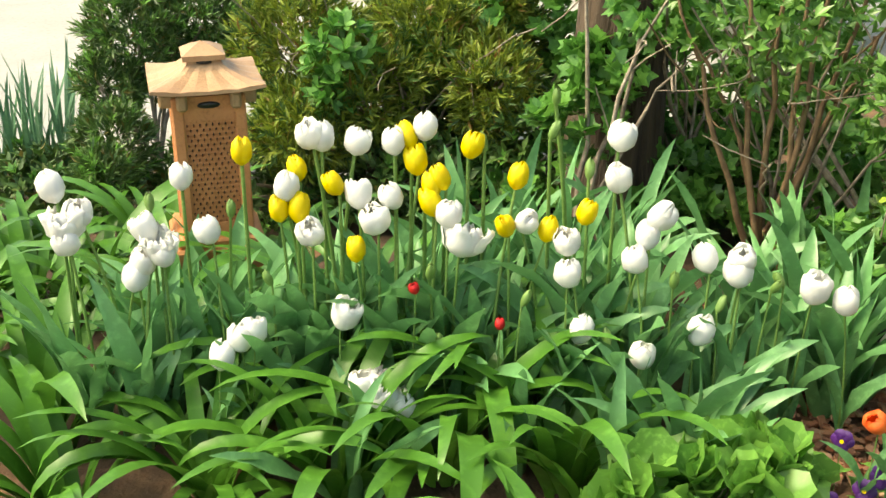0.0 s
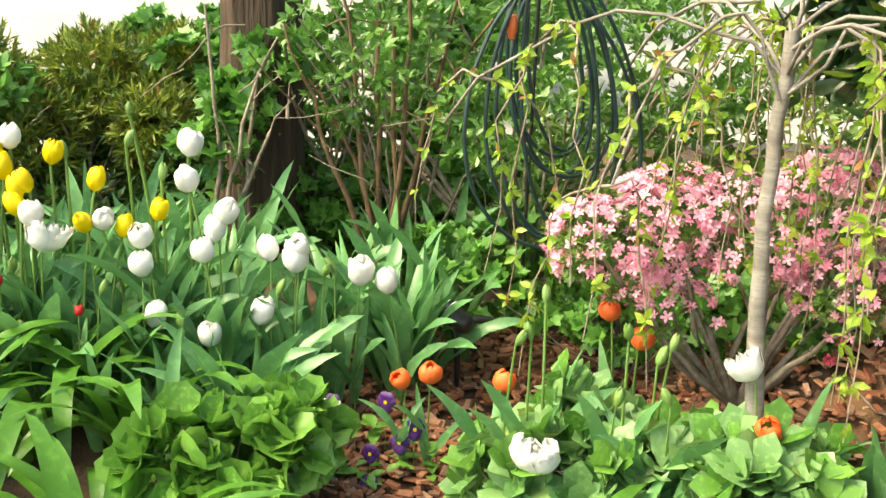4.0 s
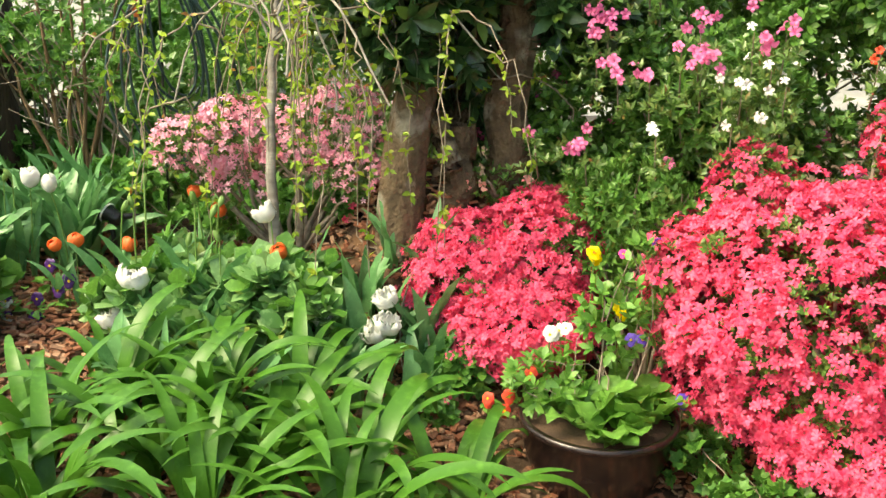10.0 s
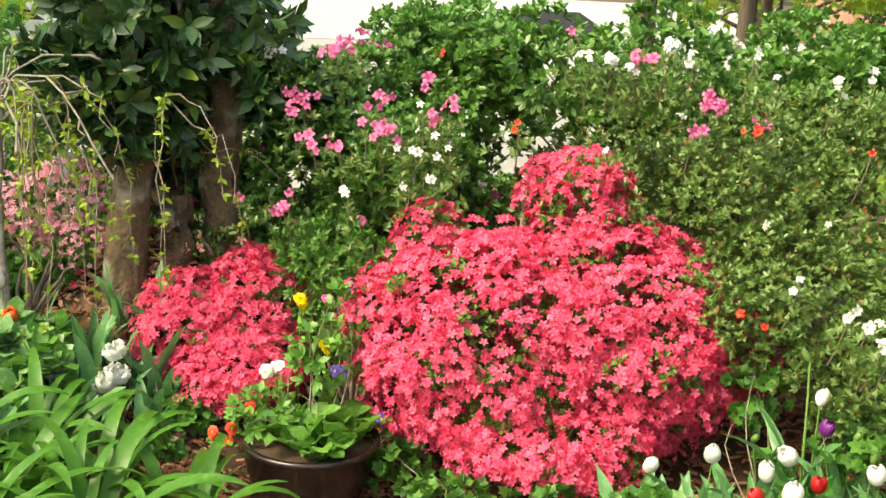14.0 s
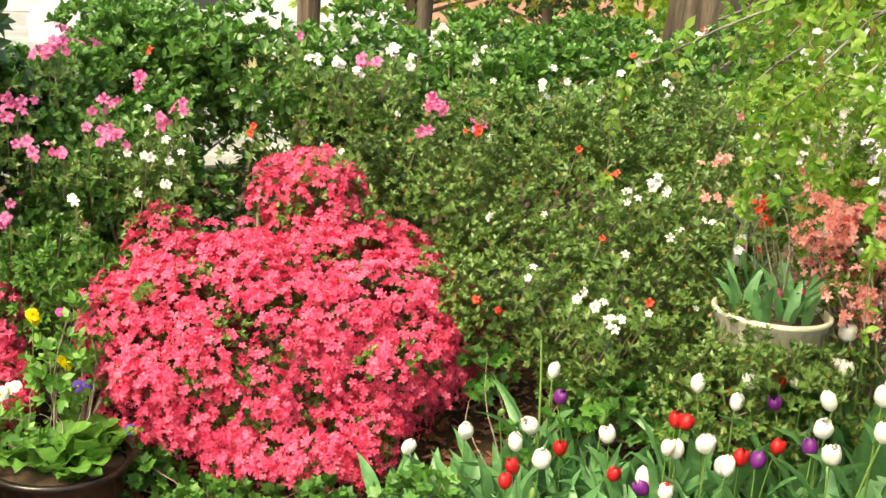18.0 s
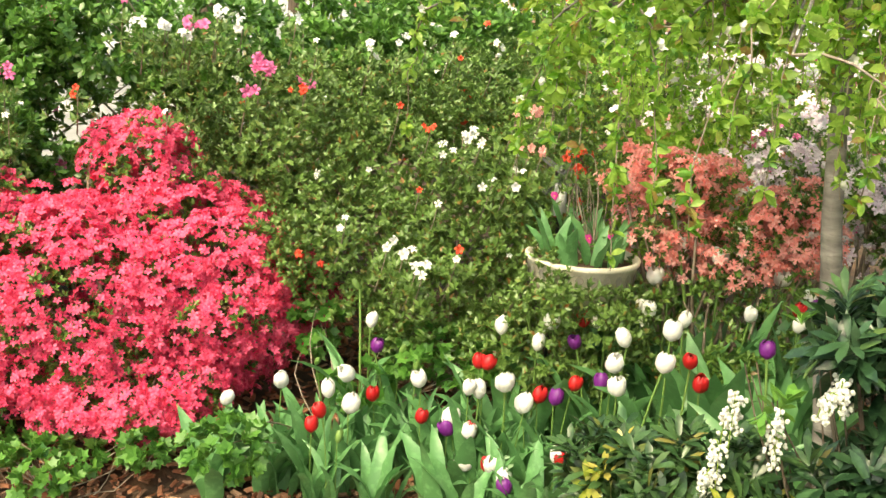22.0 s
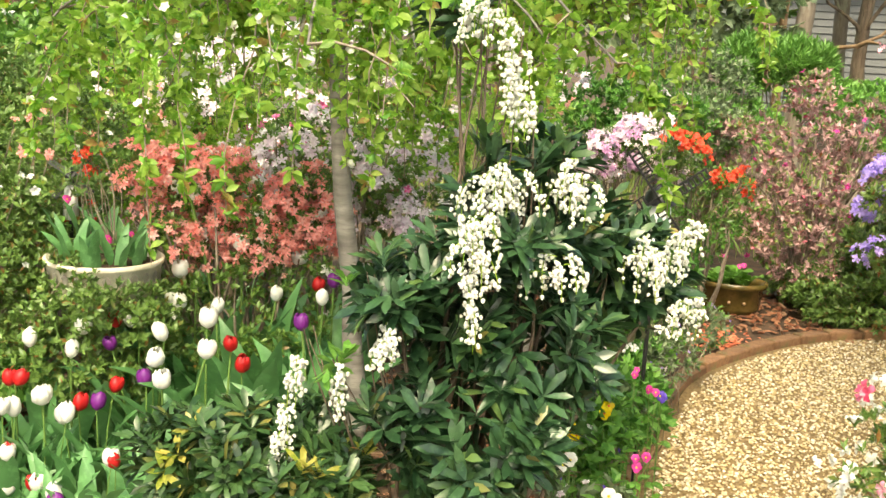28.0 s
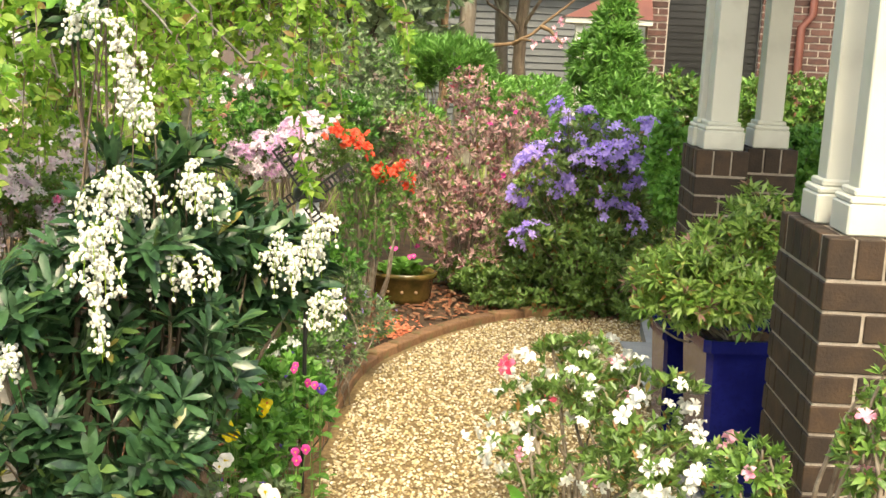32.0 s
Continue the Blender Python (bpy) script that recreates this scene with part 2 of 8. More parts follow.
M = {
    "strap": leaf_material("strap_leaf", (0.028, 0.115, 0.012), (0.085, 0.225, 0.028), 0.36, 0.25, 30, old=(0.28, 0.26, 0.05), shine=0.35),
    "tulip_leaf": leaf_material("tulip_leaf", (0.058, 0.185, 0.055), (0.16, 0.36, 0.14), 0.36, 0.28, 40, old=(0.26, 0.38, 0.07)),
    "tulip_stem": leaf_material("tulip_stem", (0.10, 0.20, 0.04), (0.16, 0.28, 0.07), 0.5, 0.1),
    "daffodil": leaf_material("daffodil_leaf", (0.05, 0.14, 0.07), (0.10, 0.22, 0.12), 0.45, 0.2, 40),
    "azalea": leaf_material("azalea_leaf", (0.045, 0.12, 0.02), (0.17, 0.29, 0.06), 0.36, 0.25, 120, old=(0.22, 0.10, 0.04)),
    "azalea_dull": leaf_material("azalea_leaf_dull", (0.05, 0.12, 0.022), (0.20, 0.29, 0.075), 0.36, 0.25, 120, old=(0.26, 0.09, 0.035)),
    "hedge": leaf_material("hedge_leaf", (0.07, 0.145, 0.03), (0.17, 0.275, 0.07), 0.34, 0.28, 120, old=(0.24, 0.11, 0.035)),
    "cherry_leaf": leaf_material("cherry_leaf", (0.14, 0.34, 0.03), (0.42, 0.60, 0.13), 0.4, 0.62, 60, old=(0.36, 0.22, 0.08)),
    "perennial": leaf_material("perennial_leaf", (0.09, 0.23, 0.06), (0.24, 0.42, 0.16), 0.4, 0.3, 50, old=(0.28, 0.36, 0.08)),
    "nandina": leaf_material("nandina_leaf", (0.09, 0.21, 0.03), (0.28, 0.40, 0.10), 0.35, 0.35, 60, old=(0.30, 0.16, 0.06)),
    "bell": leaf_material("bell_flower", (0.70, 0.71, 0.62), (0.80, 0.80, 0.75), 0.5, 0.3, 40, vary=0.1),
    "rhodo": leaf_material("rhododendron_leaf", (0.05, 0.145, 0.025), (0.14, 0.29, 0.055), 0.3, 0.3, 60),
    "pieris": leaf_material("pieris_leaf", (0.006, 0.024, 0.010), (0.044, 0.105, 0.042), 0.28, 0.14, 60, old=(0.10, 0.17, 0.05), shine=0.5),
    "pieris_low": leaf_material("pieris_low_leaf", (0.014, 0.045, 0.015), (0.06, 0.125, 0.038), 0.3, 0.2, 60, old=(0.22, 0.19, 0.05)),
    "pieris_young": leaf_material("pieris_young_leaf", (0.20, 0.27, 0.03), (0.42, 0.36, 0.09), 0.35, 0.35, 60, old=(0.45, 0.14, 0.05)),
    "magnolia_bark": rough_material("tan_lichened_bark", (0.06, 0.04, 0.023), (0.20, 0.14, 0.083), 12, 0.9, 1.0, 50, spots=(0.34, 0.32, 0.26), depth=0.02),
    "magnolia": leaf_material("magnolia_leaf", (0.013, 0.045, 0.014), (0.06, 0.13, 0.04), 0.28, 0.15, 60, old=(0.14, 0.22, 0.03)),
    "lime": leaf_material("lime_leaf", (0.16, 0.33, 0.025), (0.40, 0.52, 0.07), 0.4, 0.5, 60, old=(0.35, 0.16, 0.05)),
    "bright": leaf_material("bright_leaf", (0.07, 0.21, 0.03), (0.18, 0.38, 0.07), 0.42, 0.35, 60),
    "currant": leaf_material("currant_leaf", (0.04, 0.15, 0.025), (0.13, 0.31, 0.055), 0.42, 0.35, 60),
    "cypress": leaf_material("cypress_leaf", (0.02, 0.07, 0.012), (0.08, 0.15, 0.03), 0.5, 0.2, 60, old=(0.14, 0.12, 0.03)),
    "cypress_gold": leaf_material("cypress_gold_leaf", (0.07, 0.13, 0.014), (0.26, 0.32, 0.04), 0.5, 0.3, 60, old=(0.20, 0.10, 0.03)),
    "fern": leaf_material("conifer_spray", (0.06, 0.18, 0.025), (0.15, 0.32, 0.06), 0.45, 0.3, 60),
    "bronze": leaf_material("bronze_leaf", (0.12, 0.075, 0.05), (0.30, 0.16, 0.13), 0.42, 0.25, 60, old=(0.14, 0.18, 0.06)),
    "greygreen": leaf_material("grey_green_leaf", (0.08, 0.13, 0.06), (0.20, 0.26, 0.14), 0.5, 0.2, 60),
    "pink_leaf": leaf_material("variegated_pink_leaf", (0.24, 0.13, 0.12), (0.62, 0.40, 0.40), 0.45, 0.25, 60, old=(0.6, 0.10, 0.18)),
    "white_petal": leaf_material("white_petal", (0.77, 0.77, 0.72), (0.83, 0.83, 0.80), 0.55, 0.3, 40, vary=0.06),
    "yellow_petal": leaf_material("yellow_petal", (0.78, 0.56, 0.005), (0.85, 0.68, 0.012), 0.5, 0.3, 40),
    "red_petal": leaf_material("red_petal", (0.42, 0.008, 0.015), (0.56, 0.016, 0.02), 0.45, 0.25, 40),
    "orange_petal": leaf_material("orange_petal", (0.80, 0.09, 0.015), (0.85, 0.20, 0.05), 0.5, 0.3, 40),
    "purple_petal": leaf_material("purple_petal", (0.11, 0.008, 0.13), (0.20, 0.02, 0.26), 0.45, 0.25, 40),
    "coral": leaf_material("coral_azalea_petal", (0.80, 0.045, 0.15), (0.91, 0.14, 0.27), 0.5, 0.35, 60, vary=0.1),
    "salmon": leaf_material("salmon_azalea_petal", (0.94, 0.29, 0.27), (0.98, 0.52, 0.49), 0.55, 0.5, 60, vary=0.12),
    "pale_pink": leaf_material("pale_pink_petal", (0.82, 0.26, 0.40), (0.90, 0.52, 0.63), 0.55, 0.35, 60, vary=0.1),
    "hot_pink": leaf_material("hot_pink_petal", (0.74, 0.09, 0.30), (0.84, 0.22, 0.46), 0.55, 0.3, 60),
    "lilac_petal": leaf_material("lilac_petal", (0.60, 0.30, 0.56), (0.74, 0.50, 0.72), 0.55, 0.4, 60, vary=0.1),
    "lilac_white": leaf_material("lilac_white_petal", (0.80, 0.60, 0.74), (0.90, 0.84, 0.88), 0.55, 0.4, 60, vary=0.1),
    "lavender": leaf_material("lavender_petal", (0.38, 0.25, 0.80), (0.58, 0.45, 0.90), 0.55, 0.35, 60, vary=0.12),
    "blue_petal": leaf_material("blue_violet_petal", (0.07, 0.03, 0.36), (0.14, 0.07, 0.55), 0.5, 0.2, 60),
    "dark_violet": leaf_material("dark_violet_petal", (0.03, 0.006, 0.09), (0.08, 0.012, 0.17), 0.5, 0.15, 60),
    "magenta": leaf_material("magenta_petal", (0.55, 0.02, 0.24), (0.68, 0.06, 0.36), 0.5, 0.25, 60),
    "scarlet": leaf_material("scarlet_petal", (0.74, 0.035, 0.025), (0.84, 0.10, 0.045), 0.5, 0.25, 60),
    "bark": rough_material("grey_bark", (0.10, 0.08, 0.06), (0.24, 0.20, 0.16), 14, 0.9, 1.0, 60, spots=(0.30, 0.31, 0.26), stretch=(1, 1, 0.35)),
    "bark_brown": rough_material("brown_bark", (0.05, 0.035, 0.025), (0.22, 0.165, 0.12), 16, 0.9, 1.0, 40, spots=(0.17, 0.16, 0.11), stretch=(1, 1, 0.16), depth=0.03),
    "cherry_bark": rough_material("cherry_bark", (0.09, 0.08, 0.07), (0.26, 0.245, 0.22), 10, 0.75, 0.6, 60, spots=(0.07, 0.055, 0.045), stretch=(0.5, 0.5, 3.0)),
    "pale_bark": rough_material("pale_cherry_bark", (0.14, 0.12, 0.10), (0.32, 0.30, 0.265), 10, 0.75, 0.6, 60, spots=(0.15, 0.12, 0.10), stretch=(0.5, 0.5, 3.0)),
    "twig": rough_material("twig", (0.14, 0.10, 0.07), (0.34, 0.29, 0.23), 30, 0.8, 0.5, 80),
    "vine_bark": rough_material("fibrous_vine_bark", (0.028, 0.018, 0.012), (0.11, 0.075, 0.05), 18, 0.95, 1.0, 50, spots=(0.07, 0.05, 0.035), stretch=(1, 1, 0.12), depth=0.03),
    "cane": rough_material("brown_cane", (0.10, 0.06, 0.03), (0.24, 0.15, 0.08), 20, 0.8, 0.5, 80),
    "soil": rough_material("soil", (0.035, 0.022, 0.014), (0.12, 0.07, 0.04), 9, 0.95, 1.0, 70, spots=(0.17, 0.09, 0.045)),
    "mulch": island_material("bark_mulch", [(0.16, 0.05, 0.022), (0.26, 0.10, 0.05), (0.34, 0.16, 0.09), (0.11, 0.05, 0.03), (0.40, 0.24, 0.15)]),
    "gravel": island_material("gravel_pebbles", [(0.34, 0.24, 0.10), (0.55, 0.44, 0.25), (0.70, 0.62, 0.45), (0.18, 0.12, 0.06), (0.60, 0.49, 0.29), (0.78, 0.73, 0.62), (0.30, 0.21, 0.11), (0.50, 0.39, 0.21)], 0.7),
    "gravel_bed": rough_material("gravel_bed", (0.13, 0.08, 0.035), (0.30, 0.21, 0.10), 60, 0.9, 1.0, 140),
    "terracotta": rough_material("terracotta", (0.42, 0.16, 0.06), (0.57, 0.25, 0.105), 6, 0.75, 0.3, 90, spots=(0.36, 0.19, 0.10)),
    "terracotta_roof": rough_material("glazed_tan_roof", (0.286, 0.156, 0.075), (0.422, 0.264, 0.146), 7, 0.45, 0.3, 90, spots=(0.34, 0.20, 0.11)),
    "brick": rough_material("dark_brown_brick", (0.017, 0.009, 0.005), (0.045, 0.024, 0.011), 18, 0.75, 0.4, 110, per_object=0.4),
    "brick_red": rough_material("red_brick", (0.045, 0.021, 0.018), (0.095, 0.042, 0.034), 14, 0.8, 0.5, 100, per_object=0.35),
    "edge_brick": rough_material("mossy_edging_brick", (0.16, 0.085, 0.045), (0.32, 0.17, 0.09), 20, 0.9, 0.7, 100, spots=(0.13, 0.13, 0.05), per_object=0.25),
    "pale_mortar": rough_material("pale_mortar", (0.42, 0.37, 0.33), (0.55, 0.50, 0.45), 25, 0.95, 0.4, 120),
    "mortar": rough_material("mortar", (0.25, 0.21, 0.175), (0.38, 0.33, 0.28), 25, 0.95, 0.6, 120),
    "white_paint": rough_material("white_painted_timber", (0.52, 0.52, 0.46), (0.58, 0.58, 0.52), 3, 0.4, 0.02, 5),
    "cream": rough_material("cream_stoneware", (0.60, 0.55, 0.43), (0.74, 0.69, 0.56), 10, 0.7, 0.3, 90, spots=(0.36, 0.33, 0.24)),
    "dark_pot": rough_material("dark_glazed_pot", (0.012, 0.008, 0.008), (0.03, 0.018, 0.016), 8, 0.22, 0.1, 60),
    "olive_pot": rough_material("brown_olive_glaze", (0.06, 0.05, 0.012), (0.16, 0.10, 0.03), 12, 0.25, 0.15, 60),
    "blue_pot": rough_material("cobalt_glaze", (0.004, 0.006, 0.07), (0.012, 0.016, 0.14), 6, 0.12, 0.05, 60),
    # real plastic, and also the painted shade in the lantern's openings
    "black": rough_material("black_plastic_and_shade", (0.008, 0.008, 0.009), (0.02, 0.02, 0.022), 10, 0.35, 0.05, 60),
    "hose": rough_material("dark_green_hose", (0.012, 0.03, 0.03), (0.03, 0.07, 0.07), 10, 0.3, 0.05, 60),
    "orange_plastic": rough_material("orange_plastic", (0.75, 0.16, 0.05), (0.80, 0.22, 0.08), 10, 0.4, 0.05, 60),
    "tile": rough_material("grey_porch_tile", (0.20, 0.21, 0.22), (0.32, 0.33, 0.34), 6, 0.6, 0.15, 90),
    "concrete": rough_material("pale_concrete", (0.25, 0.245, 0.23), (0.33, 0.32, 0.30), 1.5, 0.9, 0.3, 40, spots=(0.50, 0.47, 0.42)),
    "asphalt": rough_material("street_asphalt", (0.34, 0.33, 0.31), (0.48, 0.47, 0.45), 1.2, 0.9, 0.4, 40),
    "stone": rough_material("grey_stepping_stone", (0.14, 0.125, 0.10), (0.28, 0.26, 0.22), 8, 0.9, 0.6, 60, spots=(0.14, 0.15, 0.09)),
    "yellow_stone": rough_material("sandstone", (0.42, 0.28, 0.12), (0.58, 0.42, 0.22), 8, 0.9, 0.6, 60),
    "grey_board": rough_material("grey_weatherboard", (0.075, 0.082, 0.088), (0.115, 0.122, 0.128), 2, 0.6, 0.1, 60),
    "copper_roof": rough_material("red_brown_metal_roof", (0.11, 0.035, 0.027), (0.17, 0.06, 0.045), 4, 0.4, 0.1, 60),
    "window_dark": rough_material("dark_window_screen", (0.008, 0.008, 0.01), (0.02, 0.02, 0.022), 4, 0.3, 0.05, 60),
    "car_paint": rough_material("silver_car_paint", (0.62, 0.64, 0.66), (0.70, 0.72, 0.74), 2, 0.25, 0.02, 60),
    "white_wall": rough_material("pale_rendered_wall", (0.62, 0.60, 0.56), (0.74, 0.72, 0.68), 2, 0.9, 0.2, 60),
    "grass": leaf_material("grass_blade", (0.10, 0.20, 0.03), (0.30, 0.34, 0.10), 0.6, 0.3, 60),
    "dry_grass": leaf_material("dry_grass_blade", (0.42, 0.38, 0.18), (0.58, 0.52, 0.28), 0.6, 0.3, 60),
    "lens": rough_material("lamp_lens", (0.55, 0.58, 0.58), (0.7, 0.72, 0.72), 10, 0.1, 0.05, 60),
    "white_plastic": rough_material("white_plastic", (0.74, 0.75, 0.76), (0.8, 0.8, 0.81), 10, 0.4, 0.05, 60),
}

# ---- mesh tools ----
RNG = np.random.default_rng(7)


def np_mesh(name, verts, faces, mats, index=None, smooth=True):
    me = bpy.data.meshes.new(name)
    verts, faces = np.asarray(verts, np.float32), np.asarray(faces, np.int32)
    n, k = faces.shape
    me.vertices.add(len(verts))
    me.vertices.foreach_set("co", verts.ravel())
    me.loops.add(n * k)
    me.loops.foreach_set("vertex_index", faces.ravel())
    me.polygons.add(n)
    me.polygons.foreach_set("loop_start", np.arange(n, dtype=np.int32) * k)
    for m in mats if isinstance(mats, (list, tuple)) else [mats]:
        me.materials.append(m)
    if index is not None:
        me.polygons.foreach_set("material_index", np.asarray(index, np.int32))
    me.polygons.foreach_set("use_smooth", np.full(n, smooth))
    me.update(calc_edges=True)
    return me


def unit(v):
    return v / np.maximum(np.linalg.norm(v, axis=-1, keepdims=True), 1e-9)


def scatter(tv, tf, place, along, normal, size):
    """Copies of a small template (x across, y along, z up) joined into one set of vertices and faces."""
    y = unit(np.asarray(along, float))
    x = unit(np.cross(y, normal))
    z = np.cross(x, y)
    size = np.broadcast_to(np.asarray(size, float).reshape(-1, 1, 1), (len(y), 1, 1))
    v = tv[None, :, 0:1] * x[:, None] + tv[None, :, 1:2] * y[:, None] + tv[None, :, 2:3] * z[:, None]
    v = np.asarray(place)[:, None] + size * v
    f = tf[None] + (np.arange(len(y)) * len(tv))[:, None, None]
    return v.reshape(-1, 3), f.reshape(-1, tf.shape[1])


def joined(sets):
    verts, faces, index, base = [], [], [], 0
    for n, (v, f) in enumerate(sets):
        verts.append(v)
        faces.append(f + base)
        index.append(np.full(len(f), n))
        base += len(v)
    return np.concatenate(verts), np.concatenate(faces), np.concatenate(index)


def leaf_template(width, fold=0.1, droop=0.15, blunt=0.0):
    """Blade of length 1 with a folded midrib: base, two pairs of edge points, midrib and tip."""
    w = width / 2
    a, b = 0.3 + 0.1 * blunt, 0.62 + 0.17 * blunt
    v = [(0, 0, 0), (-w * 0.8, a, fold * w), (0, a + 0.03, -0.02), (w * 0.8, a, fold * w), (-w, b, fold * w - droop * 0.4), (0, b + 0.04, -droop * 0.5), (w, b, fold * w - droop * 0.4), (0, 1, -droop)]
    f = [(0, 2, 1), (0, 3, 2), (1, 2, 5), (1, 5, 4), (2, 3, 6), (2, 6, 5), (4, 5, 7), (5, 6, 7)]
    return np.array(v, float), np.array(f)


def lobed_leaf(width):
    """Palmate leaf of length 1 with five pointed lobes and scalloped edges."""
    w = width / 2
    rim = [(-0.25, 0.05), (-0.95, 0.16), (-0.62, 0.33), (-1.05, 0.62), (-0.45, 0.66), (0, 1.0), (0.45, 0.66), (1.05, 0.62), (0.62, 0.33), (0.95, 0.16), (0.25, 0.05)]
    v = [(0, 0.28, 0.0)] + [(x * w, y, 0.10 * abs(x) * w - 0.12 * y * y) for x, y in rim]
    return np.array(v, float), np.array([(0, k + 1, k) for k in range(1, 11)])


def round_leaf(width):
    """Kidney-shaped leaf of length about 1, scalloped round its edge, dished towards the stalk."""
    v = [(0, 0.42, -0.06)]
    for ring, (r, h) in enumerate(((0.3, -0.02), (0.56, 0.05))):
        for k in range(14):
            a = math.radians(-72 + k * 324 / 13)
            q = r * (1 + (0.07 * (-1) ** k if ring else 0))
            v.append((q * width * math.cos(a), 0.42 + q * math.sin(a), h + 0.03 * math.sin(3.0 * a)))
    f = [(0, 1 + k, 2 + k) for k in range(13)]
    for k in range(13):
        f += [(1 + k, 15 + k, 16 + k), (1 + k, 16 + k, 2 + k)]
    return np.array(v, float), np.array(f)


def small_leaf(width, fold=0.3, droop=0.12):
    w = width / 2
    v = [(0, 0, 0), (-w, 0.5, fold * w), (0, 0.55, -0.03), (w, 0.5, fold * w), (0, 1, -droop)]
    return np.array(v, float), np.array([(0, 2, 1), (0, 3, 2), (1, 2, 4), (2, 3, 4)])


def star_flower(petals=5, width=0.5, cup=0.35, ruffle=0.08, rows=2):
    """Open blossom of diameter about 1: petals that rise from the throat and turn outward; y is its axis."""
    v, f = [], []
    for p in range(petals):
        a = p * math.tau / petals
        o, s = np.array((math.cos(a), math.sin(a))), np.array((-math.sin(a), math.cos(a)))
        b = len(v)
        for r, h, w in ((0.03, 0.0, 0.06), (0.28, cup * 0.75, width * 0.42), (0.46, cup * (0.95 + ruffle * (-1) ** p), width * 0.30), (0.56, cup * 0.8, 0.02)):
            for side in (-1, 1):
                q = o * r + s * w * side
                v.append((q[0], h + (ruffle * 0.4 * side if r > 0.4 else 0), q[1]))
        for r in range(3):
            f.append((b + 2 * r, b + 2 * r + 1, b + 2 * r + 3, b + 2 * r + 2))
    v = np.array(v, float)
    tri = [t for q in f for t in ((q[0], q[1], q[2]), (q[0], q[2], q[3]))]
    return v, np.array(tri)


def azalea_flower(cup=0.34, notch=0.14, wide=0.155):
    """Open five-pointed blossom of diameter about 1 in one piece, throat at the origin; y is its axis."""
    v, f = [(0.0, 0.0, 0.0)], []
    for p in range(5):
        a = p * math.tau / 5
        o, s = np.array((math.cos(a), math.sin(a))), np.array((-math.sin(a), math.cos(a)))
        b = math.pi / 5
        n = np.array((math.cos(a - b), math.sin(a - b))) * notch
        v.append((n[0], cup * 0.62, n[1]))
        for side in (-1, 1):
            q = o * 0.36 + s * wide * side
            v.append((q[0], cup * (1.0 + 0.12 * (-1) ** p) + 0.03 * side, q[1]))
        v.append((o[0] * 0.56, cup * (0.74 + 0.1 * (p % 3)), o[1] * 0.56))
    for p in range(5):
        k, j = 1 + 4 * p, 1 + 4 * ((p + 1) % 5)
        f += [(0, j, k), (k, j, k + 2), (k, k + 2, k + 1), (k + 1, k + 2, k + 3)]
    return np.array(v, float), np.array(f)


def ruffled_flower(width=0.44, cup=0.42, wave=0.08, petals=5):
    """Open blossom of diameter about 1 with broad, wavy, overlapping petals; y is its axis."""
    v, f = [], []
    for p in range(petals):
        a = p * math.tau / petals
        o, s = np.array((math.cos(a), math.sin(a))), np.array((-math.sin(a), math.cos(a)))
        b = len(v)
        for n, (r, h, w) in enumerate(((0.03, 0.0, 0.05), (0.22, cup * 0.85, width * 0.30), (0.42, cup * 1.0, width * 0.46), (0.57, cup * 0.7, width * 0.20))):
            for side in (-1, 0, 1):
                q = o * (r * (1 - 0.08 * abs(side))) + s * w * side
                v.append((q[0], h + wave * (n > 1) * math.cos(2.6 * side + p * 1.9 + n) + 0.02 * (p % 2), q[1]))
        for r in range(3):
            for c in (0, 1):
                k = b + 3 * r + c
                f += [(k, k + 1, k + 4), (k, k + 4, k + 3)]
    return np.array(v, float), np.array(f)


def bell_template():
    v, f = [], []
    for r, y in ((0.05, 0), (0.42, 0.18), (0.5, 0.6), (0.3, 0.92), (0.36, 1.0)):
        for k in range(6):
            a = k * math.tau / 6
            v.append((r * math.cos(a), y, r * math.sin(a)))
    for r in range(4):
        for k in range(6):
            a, b = r * 6 + k, r * 6 + (k + 1) % 6
            f += [(a, b, b + 6), (a, b + 6, a + 6)]
    return np.array(v, float), np.array(f)


def tube(points, radii, sides=6):
    """A bent round stem as quads."""
    p, r = np.asarray(points, float), np.broadcast_to(np.asarray(radii, float), (len(points),))
    t = unit(np.gradient(p, axis=0))
    ref = np.where(np.abs(t[:, 2:3]) > 0.9, (1.0, 0.0, 0.0), (0.0, 0.0, 1.0))
    x = unit(np.cross(t, ref))
    y = np.cross(t, x)
    a = np.arange(sides) * math.tau / sides
    ring = np.cos(a)[None, :, None] * x[:, None] + np.sin(a)[None, :, None] * y[:, None]
    v = (p[:, None] + r[:, None, None] * ring).reshape(-1, 3)
    n, k = np.meshgrid(np.arange(len(p) - 1), np.arange(sides), indexing="ij")
    f = np.stack([n * sides + k, n * sides + (k + 1) % sides, (n + 1) * sides + (k + 1) % sides, (n + 1) * sides + k], -1).reshape(-1, 4)
    return v, f


def bezier(a, b, c, n=8):
    t = np.linspace(0, 1, n)[:, None]
    return (1 - t) ** 2 * np.array(a, float) + 2 * t * (1 - t) * np.array(b, float) + t**2 * np.array(c, float)


def wobble(points, size, rng):
    p = np.array(points, float)
    p[1:-1] += rng.normal(0, size, p[1:-1].shape)
    return p


def lathe(profile, sides=40):
    """Turned body from (radius, height) pairs, as quads."""
    v = [(r * math.cos(k * math.tau / sides), r * math.sin(k * math.tau / sides), z) for r, z in profile for k in range(sides)]
    f = [(n * sides + k, n * sides + (k + 1) % sides, (n + 1) * sides + (k + 1) % sides, (n + 1) * sides + k) for n in range(len(profile) - 1) for k in range(sides)]
    return np.array(v, float), np.array(f)


